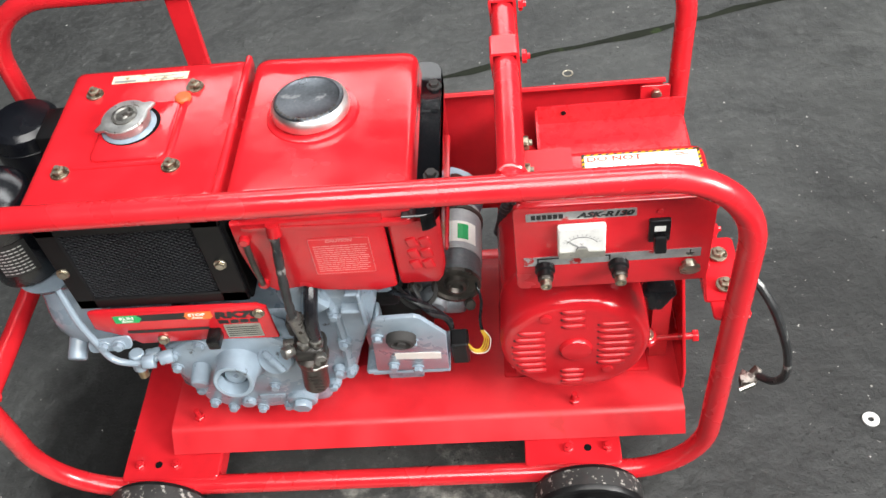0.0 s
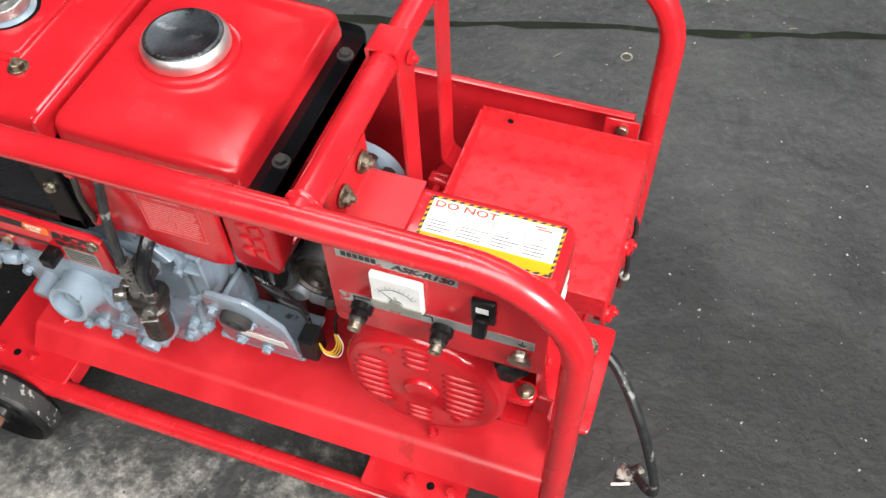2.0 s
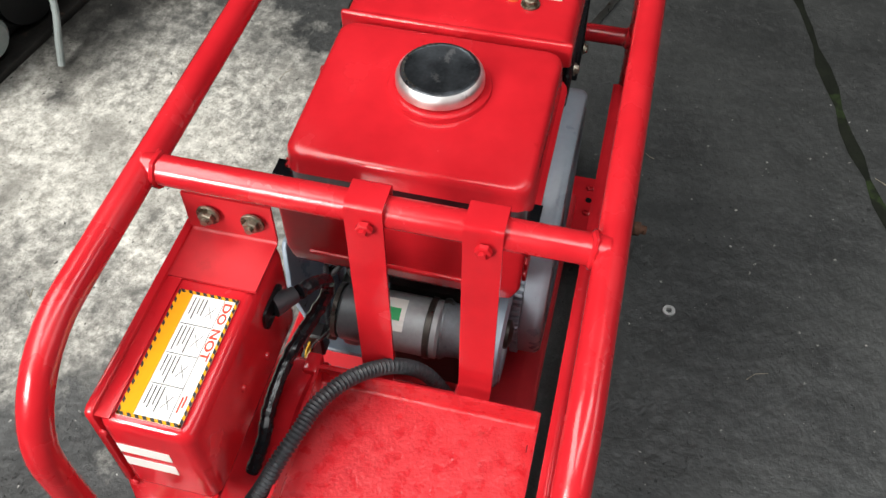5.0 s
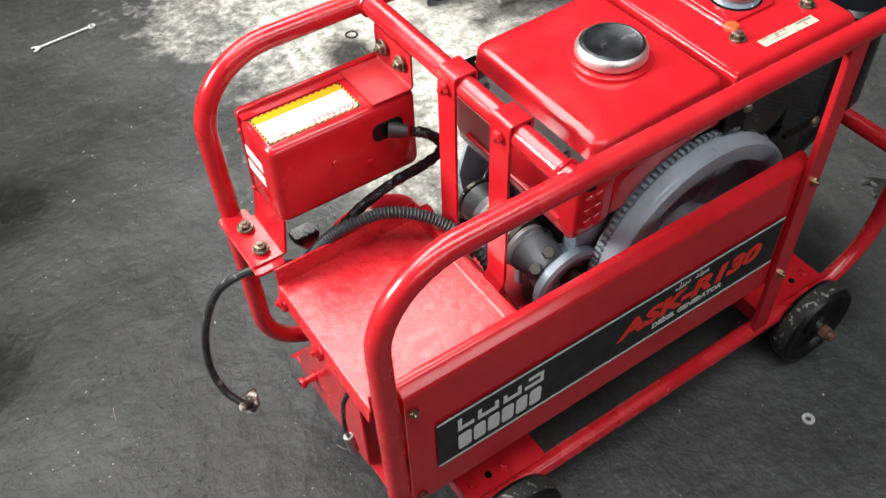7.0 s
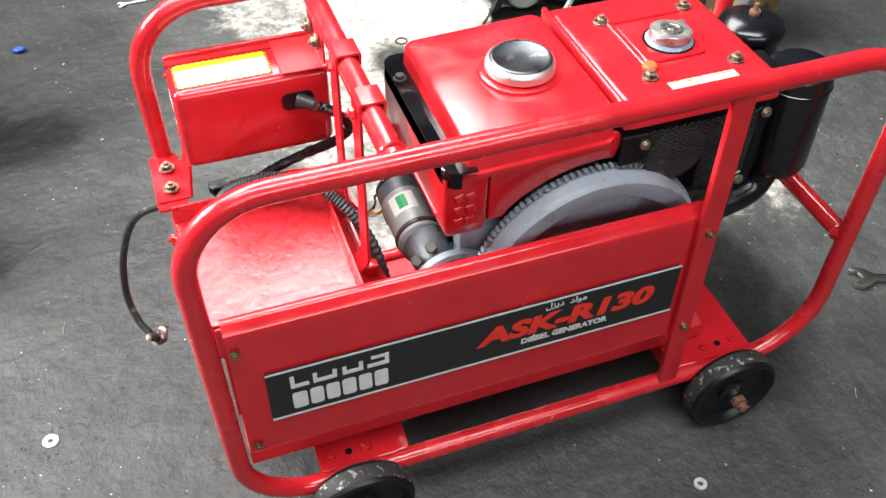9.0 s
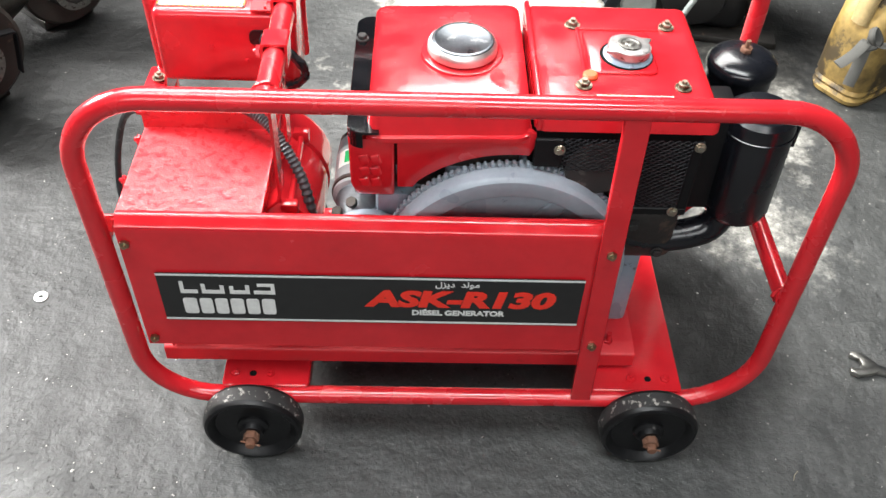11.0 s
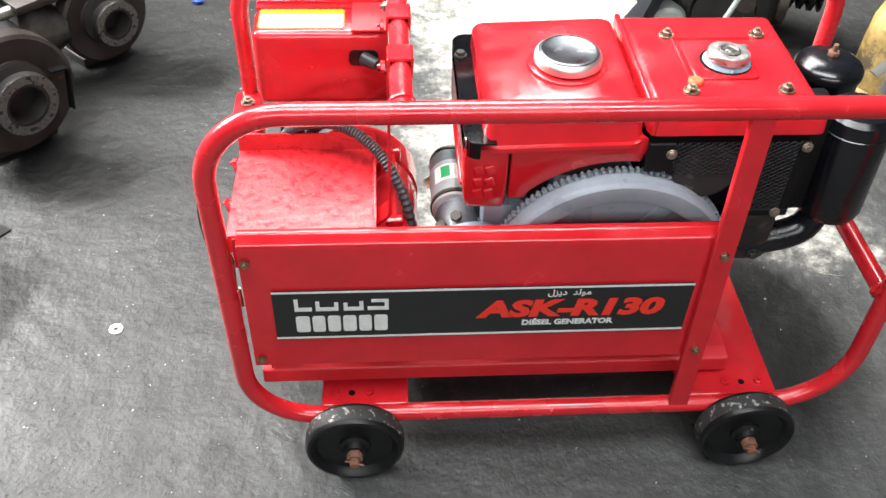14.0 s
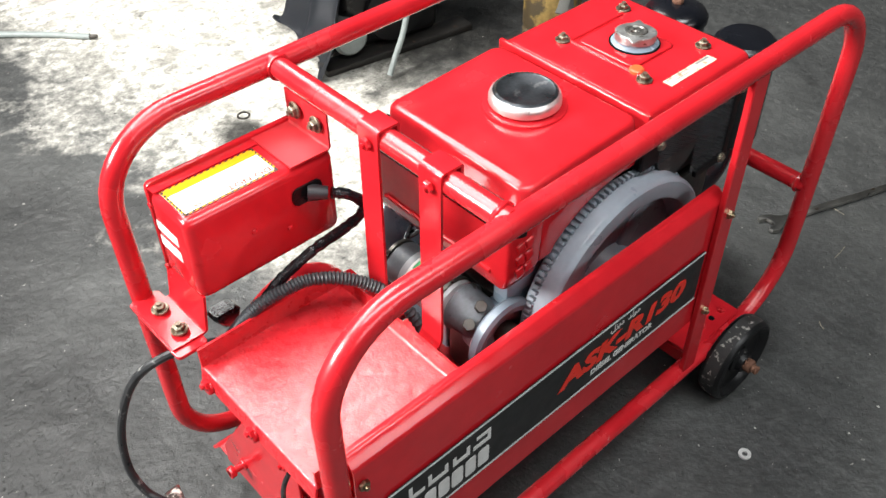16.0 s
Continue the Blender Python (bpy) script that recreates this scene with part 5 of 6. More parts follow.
# black bumper bracket at the tank's end
bm = B()
path = fillet([(0.040, -0.157, 0), (0.087, -0.157, 0), (0.087, 0.153, 0), (0.040, 0.153, 0)], [0, 0.024, 0.024, 0], 7)
inner = fillet([(0.040, -0.147, 0), (0.052, -0.147, 0), (0.052, 0.143, 0), (0.040, 0.143, 0)], [0, 0.01, 0.01, 0], 7)
prism(bm, [(p.x, p.y) for p in path] + [(p.x, p.y) for p in reversed(inner)], (0, 0, 0.648), (1, 0, 0), (0, 1, 0), 0.004, 0.001, 1)
ring = [(p.x, p.y) for p in path[1:-1]]
sk = [bm.verts.new((x, y, 0.650)) for x, y in ring]
sk2 = [bm.verts.new((x, y, 0.624)) for x, y in ring]
fs = [bm.faces.new((sk[i], sk[i + 1], sk2[i + 1], sk2[i])) for i in range(len(ring) - 1)]
bmesh.ops.solidify(bm, geom=fs, thickness=0.003)
bump = part("tank_bracket", bm, LACQUER, GEN, "black steel bracket round the tank end")
for y in (-0.088, 0.094):
    part("bolt", BLACKBOLT, None, bump, "", aim((0.0765, y, 0.652), (0, 0, 1), y))

# red bonnet below the tank: front and rear cheeks, end shroud with pressed vents
front = [(-0.180, 0.650), (0.015, 0.650), (0.015, 0.512), (-0.010, 0.505), (-0.085, 0.512), (-0.110, 0.522), (-0.150, 0.516), (-0.172, 0.540), (-0.180, 0.600)]
bonnet = part("bonnet_cheek", prism(B(), front, (0, -0.140, 0), (1, 0, 0), (0, 0, 1), 0.012, 0.004, 2), RED, GEN, "red bonnet cheek under the tank")
bm = B()
prism(bm, rrect(-0.040, -0.036, 0.040, 0.036, 0.004, 2), (0, 0, 0), (1, 0, 0), (0, 1, 0), 0.0004)
cl = part("caution_label", bm, mat("caution_red", (0.60, 0.012, 0.02), 0.4, 0, 0.05, 20, 200, 0.0), bonnet, "red caution label with faded lines of print", on("front", -0.047, -0.1522, 0.582))
bm = B()
rr = random.Random(5)
for i in range(13):
    y = 0.0195 - i * 0.0040
    x = -0.035
    while x < 0.030:
        w = rr.uniform(0.004, 0.013)
        flat(bm, x, y, min(x + w, 0.036), y + 0.0012, 0.0003, 0.0006)
        x += w + 0.0014
for x0, y0, x1, y1 in ((-0.0395, -0.0335, 0.0395, -0.0331), (-0.0395, 0.0331, 0.0395, 0.0335), (-0.0395, -0.0335, -0.0391, 0.0335), (0.0391, -0.0335, 0.0395, 0.0335)):
    flat(bm, x0, y0, x1, y1, 0.0003, 0.0006)
part("fine_print", bm, PINK, cl, "faded lines of print")
part("lettering", text_mesh("CAUTION", 0.0062, 0.0001, PINK, 0.0002, 0.2, 1.25, "CENTER"), None, cl, "", Matrix.Translation((0, 0.0275, 0.0006)))
c, s = (-0.160, 0.392), 0.212
arc = [(c[0] + s * math.cos(radians(a)), c[1] + s * math.sin(radians(a))) for a in range(48, 101, 6)]
rear = [(0.015, 0.650), (0.015, 0.536), (-0.010, 0.536)] + arc + [(-0.196, 0.640), (-0.180, 0.650)]
part("bonnet_cheek", prism(B(), rear, (0, 0.128, 0), (1, 0, 0), (0, 0, 1), -0.010, 0.004, 2), RED, GEN, "red bonnet cheek cut round the flywheel")
part("bonnet_core", box(B(), (-0.17, -0.130, 0.556), (0.030, 0.112, 0.648), 0.004, 1), CASTDARK, GEN, "dark engine top inside the bonnet")
end = lofted(B(), [[(x, y, z) for x, y in rrect(0.0185, -0.149 + i * 0.3, 0.086 - i * 0.6, 0.144 - i, 0.006, 3)] for z, i in ((0.634, 0.0), (0.545, 0.002), (0.520, 0.010), (0.508, 0.020))])
end = part("end_shroud", end, RED, GEN, "red end shroud with pressed vents")
for side in (-1, 1):
    for i in range(3):
        for j in range(2):
            bm = box(B(), (-0.0075, -0.0028, -0.0085), (0.0075, 0.0028, 0.0085), 0.0025, 3)
            part("vent_lug", bm, RED, end, "", Matrix.Translation((0.046 + 0.017 * j, -0.1485 if side < 0 else 0.1435, 0.552 + i * 0.022)) @ Euler((0, radians(side * 14), 0)).to_matrix().to_4x4())
part("end_rib", box(B(), (0.080, -0.118, 0.540), (0.0885, 0.110, 0.548), 0.003, 2), RED, end)

# run / stop control plate
ctl = part("control_plate", prism(B(), [(-0.426, 0.487), (-0.415, 0.490), (-0.184, 0.486), (-0.172, 0.478), (-0.170, 0.410), (-0.290, 0.414), (-0.372, 0.412), (-0.392, 0.432), (-0.428, 0.452)],
                                  (0, -0.166, 0), (1, 0, 0), (0, 0, 1), 0.008, 0.003, 2), RED, GEN, "red throttle plate with run and stop marks", Matrix.Translation((0.003, 0.009, 0.018)))
YC = -0.1745
bm = B()
flat(bm, -0.390, 0.4665, -0.268, 0.4800, 0.0004)
part("black_band", bm, INK, ctl, "black label band", on("front", 0, YC, 0))
bm = B()
flat(bm, -0.382, 0.4400, -0.262, 0.4460, 0.0004)
part("slot", bm, INK, ctl, "dark lever slot", on("front", 0, YC, 0))
for body, x, m_, s_ in (("RUN", -0.391, GREEN, 1), ("STOP", -0.290, ORANGE, -1)):
    bm = prism(B(), [(0, 0), (0.034, 0), (0.040, 0.008), (0.034, 0.016), (0, 0.016)] if s_ > 0 else [(0.004, 0), (0.036, 0), (0.040, 0.004), (0.040, 0.016), (0.004, 0.016), (0, 0.008)], (0, 0, 0), (1, 0, 0), (0, 1, 0), 0.0005)
    mk = part("mark", bm, m_, ctl, "coloured mark", on("front", x, YC - 0.0006, 0.4650))
    part("lettering", text_mesh(body, 0.0085, 0.0001, WHITE, 0.0003, 0, 1.2, "CENTER"), None, mk, "", Matrix.Translation((0.0185, 0.0075, 0.0007)))
    bm = B()
    flat(bm, 0.010, 0.0025, 0.026, 0.0045, 0.0003, 0.0006), flat(bm, 0.012, 0.0025, 0.014, 0.0062, 0.0003, 0.0006)
    part("fine_print", bm, WHITE, mk)
plate = part("rating_plate", prism(B(), rrect(0.010, 0, 0.062, 0.030, 0.001, 1), (0, 0, 0), (1, 0, 0), (0, 1, 0), 0.0005), PLATE, ctl, "worn metal rating plate", on("front", -0.251, YC, 0.4185))
part("lettering", text_mesh("RK70", 0.0185, 0.0001, INK, 0.0011, 0.12, 1.55), None, plate, "black model lettering", Matrix.Translation((0.003, 0.0455, 0.0006)))
bm = B()
for y, x0, x1 in ((0.0335, 0.006, 0.020), (0.0335, 0.023, 0.034), (0.0335, 0.037, 0.048), (0.0335, 0.051, 0.062)):
    flat(bm, x0, y, x1, y + 0.008, 0.0003, 0.0007)
for i in range(5):
    flat(bm, 0.013, 0.004 + i * 0.0048, 0.059, 0.0052 + i * 0.0048, 0.0003, 0.0007)
part("fine_print", bm, INK, plate)
for x, z in ((-0.336, 0.423), (-0.184, 0.472)):
    part("bolt", SMALLBOLT, None, ctl, "", aim((x, YC, z), (0, -1, 0), x * 7))
part("throttle_lever", box(B(), (-0.262, -0.190, 0.440), (-0.244, -0.162, 0.460), 0.003, 2), BLACK, GEN, "black throttle lever")

# fuel lines, injector pipe and fuel filter
rr = random.Random(6)
hose = spline([(-0.124, -0.156, 0.636), (-0.127, -0.168, 0.585), (-0.131, -0.175, 0.520), (-0.130, -0.178, 0.478), (-0.126, -0.176, 0.440)], 8)
ln = part("fuel_hose", tube(B(), hose, 0.006, 10, False, [0.0060 * rr.uniform(0.85, 1.2) for _ in hose]), CABLE, GEN, "dirty fuel hose")
part("ferrule", rod(B(), hose[0] + Vector((0, 0.004, 0.012)), hose[0] - Vector((0, 0, 0.004)), 0.0095, n=12), RED, ln)
part("ferrule", rod(B(), hose[-12], hose[-1], 0.0098, n=12), DIRTYNUT, ln)
part("fuel_hose", tube(B(), spline([(-0.104, -0.125, 0.525), (-0.106, -0.160, 0.500), (-0.110, -0.174, 0.470), (-0.112, -0.174, 0.430)], 8), 0.0100, 10), TAPE, GEN, "dark oily fuel hose")
part("sight_tube", tube(B(), spline([(-0.166, -0.153, 0.622), (-0.164, -0.160, 0.585), (-0.162, -0.158, 0.540)], 6), 0.0042, 10), GREASY, GEN, "dark fuel sight tube on the bonnet")
for p in ((-0.166, -0.148, 0.624), (-0.162, -0.148, 0.538)):
    part("tube_end", rod(B(), p, (p[0], p[1] - 0.012, p[2]), 0.0075, n=12, bev=0.002), RED, GEN)
flt = part("fuel_filter", lathe(B(), [(0, 0), (0.017, 0), (0.0195, 0.003), (0.0200, 0.062), (0.0235, 0.066), (0.0250, 0.080), (0.018, 0.086), (0, 0.086)], (-0.136, -0.170, 0.314), (0.12, 0.00, 1), 24), GREASY, GEN, "oily glass fuel filter with metal head")
part("filter_head", box(B(), (-0.150, -0.190, 0.396), (-0.102, -0.148, 0.424), 0.010, 3), CASTDARK, flt, "greasy filter head")
part("lever", box(B(), (-0.030, -0.006, -0.004), (0.012, 0.006, 0.004), 0.002, 1), STEEL, flt, "", Matrix.Translation((-0.106, -0.196, 0.398)) @ Euler((0.2, 0.3, 0.6)).to_matrix().to_4x4() @ Matrix.Scale(0.6, 4))
bm = B()
for i in range(5):
    flat(bm, -0.010 + i * 0.002, -0.012 - i * 0.008, 0.010, -0.009 - i * 0.008, 0.0004)
part("fine_print", bm, BROWNIRON, flt, "faded print", on("front", -0.128, -0.1905, 0.370))
for p, d in (((-0.112, -0.176, 0.422), (0.1, -0.2, 1)), ((-0.130, -0.178, 0.422), (0.1, -0.2, 1)), ((-0.146, -0.184, 0.424), (-0.7, -0.7, 0.3)), ((-0.110, -0.186, 0.410), (0.3, -1, 0.3)), ((-0.148, -0.168, 0.414), (-1, -0.2, 0.2))):
    part("union", hexnut(p, d, 0.010, 0.016), DIRTYNUT, flt)
part("filter_bracket", box(B(), (-0.160, -0.150, 0.405), (-0.130, -0.125, 0.440), 0.006, 2), GREASY, GEN, "oily filter bracket")

# grey switch box with relay and wires
UP = 0.977
out = [(x, z / UP) for x, z in ((-0.048, 0.300), (0.063, 0.295), (0.072, 0.420), (0.042, 0.476), (0.034, 0.482), (-0.016, 0.480), (-0.024, 0.474), (-0.031, 0.452))]
swb = part("switch_box", prism(B(), out, (0, -0.069, 0), (1, 0, 0), (0, -0.2133, UP), 0.008, 0.003, 2), GREY, GEN, "grey engine switch plate with rubber grommet")


def on_plate(x, z, out=0.0):
    """A point on the switch plate's sloping face."""
    return (x, -0.0768 - 0.2183 * z - out, z)


LEAN = Vector((0, -0.977, -0.2133))
part("box_side", box(B(), (-0.040, -0.140, 0.292), (-0.032, -0.085, 0.400), 0.003, 1), GREY, swb)
part("box_foot", box(B(), (-0.058, -0.135, 0.276), (0.064, -0.060, 0.284), 0.002, 1), GREY, swb)
part("box_leg", box(B(), (-0.050, -0.080, 0.176), (0.010, -0.060, 0.276), 0.003, 1), GREY, swb)
part("rear_tab", box(B(), (-0.030, -0.105, 0.440), (-0.004, -0.085, 0.486), 0.006, 2), GREY, swb)
gr = part("grommet", lathe(B(), [(0, 0), (0.0215, 0), (0.0215, 0.008), (0.018, 0.013), (0.0140, 0.014), (0.0110, 0.011), (0.0075, 0.011), (0.006, 0.014), (0, 0.014)], on_plate(0.008, 0.420), LEAN, 26), DULL, swb, "black rubber grommet")
bm = B()
flat(bm, -0.034, -0.0115, 0.034, 0.0115)
part("paper_label", bm, WHITE, swb, "blank white paper label", on("front", *on_plate(0.023, 0.351, 0.0004), -3, 12.3))
for x, z in ((-0.025, 0.424), (-0.018, 0.322), (0.017, 0.308), (0.022, 0.405)):
    part("bolt", GREYBOLT, None, swb, "", aim(on_plate(x, z), LEAN, x * 9))
conn = part("connector", box(B(), (0.072, -0.150, 0.318), (0.098, -0.118, 0.366), 0.003, 1), BLACK, GEN, "black wire connector")
for i, m_ in enumerate((YELLOWWIRE, YELLOWWIRE, YELLOWWIRE, WHITE)):
    o = i * 0.003
    pts = spline([(0.096, -0.136, 0.352 - o), (0.106, -0.140, 0.340 - o), (0.116 + o, -0.138, 0.340 - o), (0.122 + o, -0.132, 0.354), (0.118 + o * 0.5, -0.126, 0.368)], 6)
    part("wire", tube(B(), pts, 0.0013 if i < 3 else 0.0008, 6), m_, conn, "thin coloured wire")
part("wire", tube(B(), spline([(0.120, -0.126, 0.362), (0.118, -0.118, 0.385), (0.122, -0.104, 0.410), (0.116, -0.088, 0.432)], 6), 0.0022, 8), TAPE, GEN, "black taped wire")
# housing block whose dark colour stands in for shade between engine and alternator
part("dark_housing_fill", box(B(), (-0.075, -0.045, 0.178), (0.025, 0.095, 0.420), 0.014, 2), CASTDARK, GEN, "flywheel-side housing block, coloured dark for the shade there")
for i in range(4):
    pts = spline([(-0.010 + i * 0.012, -0.100, 0.440 + 0.01 * (i % 2)), (0.020 + i * 0.008, -0.125, 0.455 - i * 0.012), (0.050 + i * 0.006, -0.118, 0.420 - i * 0.01), (0.075, -0.115, 0.380 - i * 0.008)], 6)
    part("wire", tube(B(), pts, 0.0036, 8), CABLE if i % 2 else TAPE, GEN, "dark wire")

# starter motor
st = part("starter_motor", lathe(B(), [(0, -0.086), (0.030, -0.086), (0.037, -0.080), (0.037, -0.048), (0, -0.048)], (0.087, 0, 0.431), (0, 1, 0), 30), DARKBODY, GEN, "starter motor with silver body and dark end cap")
part("silver_body", lathe(B(), [(0, -0.049), (0.0385, -0.049), (0.0385, 0.046), (0.030, 0.050), (0, 0.050)], (0.087, 0, 0.431), (0, 1, 0), 30), SILVERBODY, st, "silver starter body")
part("end_ring", lathe(B(), [(0.018, 0), (0.0365, 0), (0.0365, 0.006), (0.032, 0.007), (0.030, 0.002), (0.018, 0.001), (0.016, 0.008), (0.011, 0.010), (0.007, 0.005), (0, 0.005)], (0.087, -0.085, 0.431), (0, -1, 0), 26), GREASY, st, "greasy end bearing cap")
bm = B()
for i in range(6):
    a0, a1 = radians(38 + i * 11), radians(49 + i * 11)
    v = [bm.verts.new((0.087 + 0.0391 * math.cos(a), y, 0.431 + 0.0391 * math.sin(a))) for a, y in ((a0, -0.037), (a1, -0.037), (a1, 0.004), (a0, 0.004))]
    bm.faces.new(v)
part("label", bm, WHITE, st, "white and green maker's label")
bm = B()
for i in range(2):
    a0, a1 = radians(58 + i * 12), radians(70 + i * 12)
    v = [bm.verts.new((0.087 + 0.0396 * math.cos(a), y, 0.431 + 0.0396 * math.sin(a))) for a, y in ((a0, -0.032), (a1, -0.032), (a1, -0.002), (a0, -0.002))]
    bm.faces.new(v)
part("label_print", bm, GREEN, st, "green print")
GRIMYGREY = mat("grimy_grey_cast_aluminium", (0.15, 0.165, 0.18), 0.45, 0.2, 0.35, 40, 200, 0.35, (0.05, 0.045, 0.04), 0.13, 30)
sol = part("solenoid", rod(B(), (0.052, -0.068, 0.390), (0.052, 0.060, 0.390), 0.028, n=22, bev=0.004), GRIMYGREY, GEN, "grimy starter solenoid")
part("end_cap", rod(B(), (0.052, -0.096, 0.386), (0.052, -0.066, 0.388), 0.017, 0.023, n=20, bev=0.004), GRIMYGREY, sol, "grimy grey solenoid cap")
part("cap_lug", box(B(), (0.060, -0.090, 0.360), (0.098, -0.060, 0.392), 0.009, 3), GRIMYGREY, sol)
part("terminal_post", rod(B(), (0.022, -0.095, 0.440), (0.030, -0.080, 0.420), 0.0075, n=12, bev=0.002), DIRTYNUT, sol)
part("terminal_nut", hexnut((0.103, -0.092, 0.392), (0.2, -0.8, 0.4), 0.0085, 0.012), GREASY, sol)
part("clamp_ring", lathe(B(), [(0.024, 0), (0.030, 0), (0.030, 0.010), (0.024, 0.010), (0.024, 0)], (0.030, -0.085, 0.424), (0, -0.8, 0.5), 20), DULL, sol)
drive = part("drive_housing", lathe(B(), [(0, 0.046), (0.0395, 0.046), (0.0405, 0.052), (0.036, 0.058), (0.034, 0.086), (0.028, 0.104), (0, 0.104)], (0.080, 0, 0.425), (0, 1, 0), 28), GRIMYGREY, st, "grimy grey drive-end housing")
part("clamp_band", lathe(B(), [(0.0385, 0), (0.0408, 0.001), (0.0408, 0.008), (0.0385, 0.009)], (0.087, 0.030, 0.431), (0, 1, 0), 30), GREASY, st)
nose = part("starter_nose", lathe(B(), [(0, 0.078), (0.044, 0.078), (0.046, 0.100), (0.060, 0.108), (0.066, 0.114), (0.066, 0.126), (0.060, 0.130), (0.050, 0.128), (0.046, 0.112), (0, 0.110)], (0.062, 0, 0.402), (0, 1, 0), 36), GREY, GEN, "grey starter pinion housing")
part("pinion", lathe(B(), [(0, 0.108), (0.020, 0.108), (0.020, 0.132), (0.010, 0.136), (0, 0.136)], (0.052, 0, 0.398), (0, 1, 0), 14), GREASY, nose, "dark starter pinion")
part("bridge", box(B(), (-0.030, 0.078, 0.430), (0.050, 0.112, 0.500), 0.012, 2), GREY, nose)
for p in ((0.088, 0.096, 0.462), (0.112, 0.096, 0.440)):
    part("nut", hexnut(p, (0.3, 0.5, 1), 0.010, 0.010), GREASY, nose)

# flywheel with its ring gear
FC = (-0.160, 0.012, 0.392)
prof = [(0, 0.108), (0.186, 0.108), (0.1905, 0.112), (0.1905, 0.129), (0.1940, 0.130), (0.1940, 0.150), (0.1925, 0.155), (0.1880, 0.1595), (0.1640, 0.1605), (0.1605, 0.1585), (0.1585, 0.146), (0.154, 0.122), (0.060, 0.118), (0.050, 0.140), (0.030, 0.150), (0.0, 0.152)]
fly = part("flywheel", lathe(B(), prof, FC, (0, 1, 0), 80), FLYGREY, GEN, "big grey cast flywheel")
bm = B()
for i in range(116):
    a = 2 * math.pi * i / 116
    box(bm, (0.188, -0.0025, -0.0050), (0.1985, 0.0025, 0.0050), 0, 1, Matrix.Translation((FC[0], 0.1350, FC[2])) @ Matrix.Rotation(-a, 4, "Y") @ Euler((radians(90), 0, 0)).to_matrix().to_4x4())
part("ring_gear", bm, FLYGREY, fly, "grey toothed ring gear", smooth=0)
part("inner_disc", lathe(B(), [(0.048, 0.142), (0.034, 0.156), (0.022, 0.158), (0.0, 0.158)], FC, (0, 1, 0), 48), GREASY, fly, "dark greasy hub")
for i in range(3):
    a = radians(-35 + i * 120)
    part("web", box(B(), (-0.017, -0.016, 0.040), (0.017, 0.004, 0.158), 0.007, 3), FLYGREY, fly, "", Matrix.Translation((FC[0], 0.133, FC[2])) @ Matrix.Rotation(a, 4, "Y"))

# air cleaner, silencer canister, exhaust
can = part("silencer", lathe(B(), [(0, 0), (0.034, 0.0), (0.048, 0.008), (0.0535, 0.022), (0.0535, 0.188), (0.051, 0.200), (0.043, 0.207), (0, 0.210)], (-0.536, 0.085, 0.454), (0.03, 0, 1), 36), GLOSSBLACK, GEN, "black silencer canister")
part("seam", lathe(B(), [(0.0537, 0), (0.0551, 0.001), (0.0551, 0.003), (0.0537, 0.004)], (-0.531, 0.085, 0.628), (0.03, 0, 1), 36), GLOSSBLACK, can)
part("seam_strip", box(B(), (-0.590, 0.070, 0.600), (-0.583, 0.100, 0.650), 0.002, 1), GLOSSBLACK, can)
# added black block: keeps the gap beside the radiator dark
part("dark_gap_filler", box(B(), (-0.492, 0.030, 0.470), (-0.436, 0.100, 0.664), 0.006, 2), BARBLACK, GEN, "black block added to fill the dark gap between radiator and silencer")
part("exhaust_pipe", tube(B(), spline([(-0.520, 0.090, 0.462), (-0.500, 0.095, 0.425), (-0.455, 0.100, 0.410), (-0.400, 0.100, 0.405), (-0.350, 0.100, 0.420)], 7), 0.026, 16), GLOSSBLACK, GEN, "black exhaust elbow")
part("head_casting", box(B(), (-0.440, 0.010, 0.375), (-0.335, 0.125, 0.480), 0.014, 2), CASTDARK, GEN, "dark cylinder-head casting")
for p in ((-0.365, 0.125, 0.455), (-0.415, 0.125, 0.395)):
    part("bolt", BLACKBOLT, None, GEN, "dark head bolt", aim(p, (0, 1, 0), p[0]))
air = part("air_cleaner", lathe(B(), [(0, 0), (0.044, 0.0), (0.051, 0.006), (0.053, 0.020), (0.053, 0.146), (0, 0.146)], (-0.536, -0.060, 0.503), (0, 0, 1), 36), GLOSSBLACK, GEN, "black air cleaner with a domed lid")
part("lid", lathe(B(), [(0.053, 0), (0.0565, 0.003), (0.0565, 0.012), (0.051, 0.020), (0.038, 0.027), (0.022, 0.031), (0, 0.032)], (-0.536, -0.060, 0.634), (0, 0, 1), 36), GLOSSBLACK, air, "domed black lid")
part("lid_nut", hexnut((-0.536, -0.060, 0.665), (0, 0, 1), 0.010, 0.008), RUST, air, "rusty lid nut")
part("lid_stud", rod(B(), (-0.536, -0.060, 0.671), (-0.536, -0.060, 0.685), 0.0042, n=8), RUST, air)
bm = B()
for i in range(7):
    a0, a1 = radians(262 + i * 8), radians(270 + i * 8)
    v = [bm.verts.new((-0.536 + 0.0536 * math.cos(a), -0.060 + 0.0536 * math.sin(a), z)) for a, z in ((a0, 0.535), (a1, 0.535), (a1, 0.595), (a0, 0.595))]
    bm.faces.new(v)
al = part("caution_label", bm, INK, air, "black label with silver print")
bm = B()
for j in range(8):
    for i in range(6):
        a0, a1 = radians(264 + i * 8), radians(270 + i * 8)
        z = 0.540 + j * 0.0065
        v = [bm.verts.new((-0.536 + 0.0540 * math.cos(a), -0.060 + 0.0540 * math.sin(a), zz)) for a, zz in ((a0, z), (a1, z), (a1, z + 0.0018), (a0, z + 0.0018))]
        bm.faces.new(v)
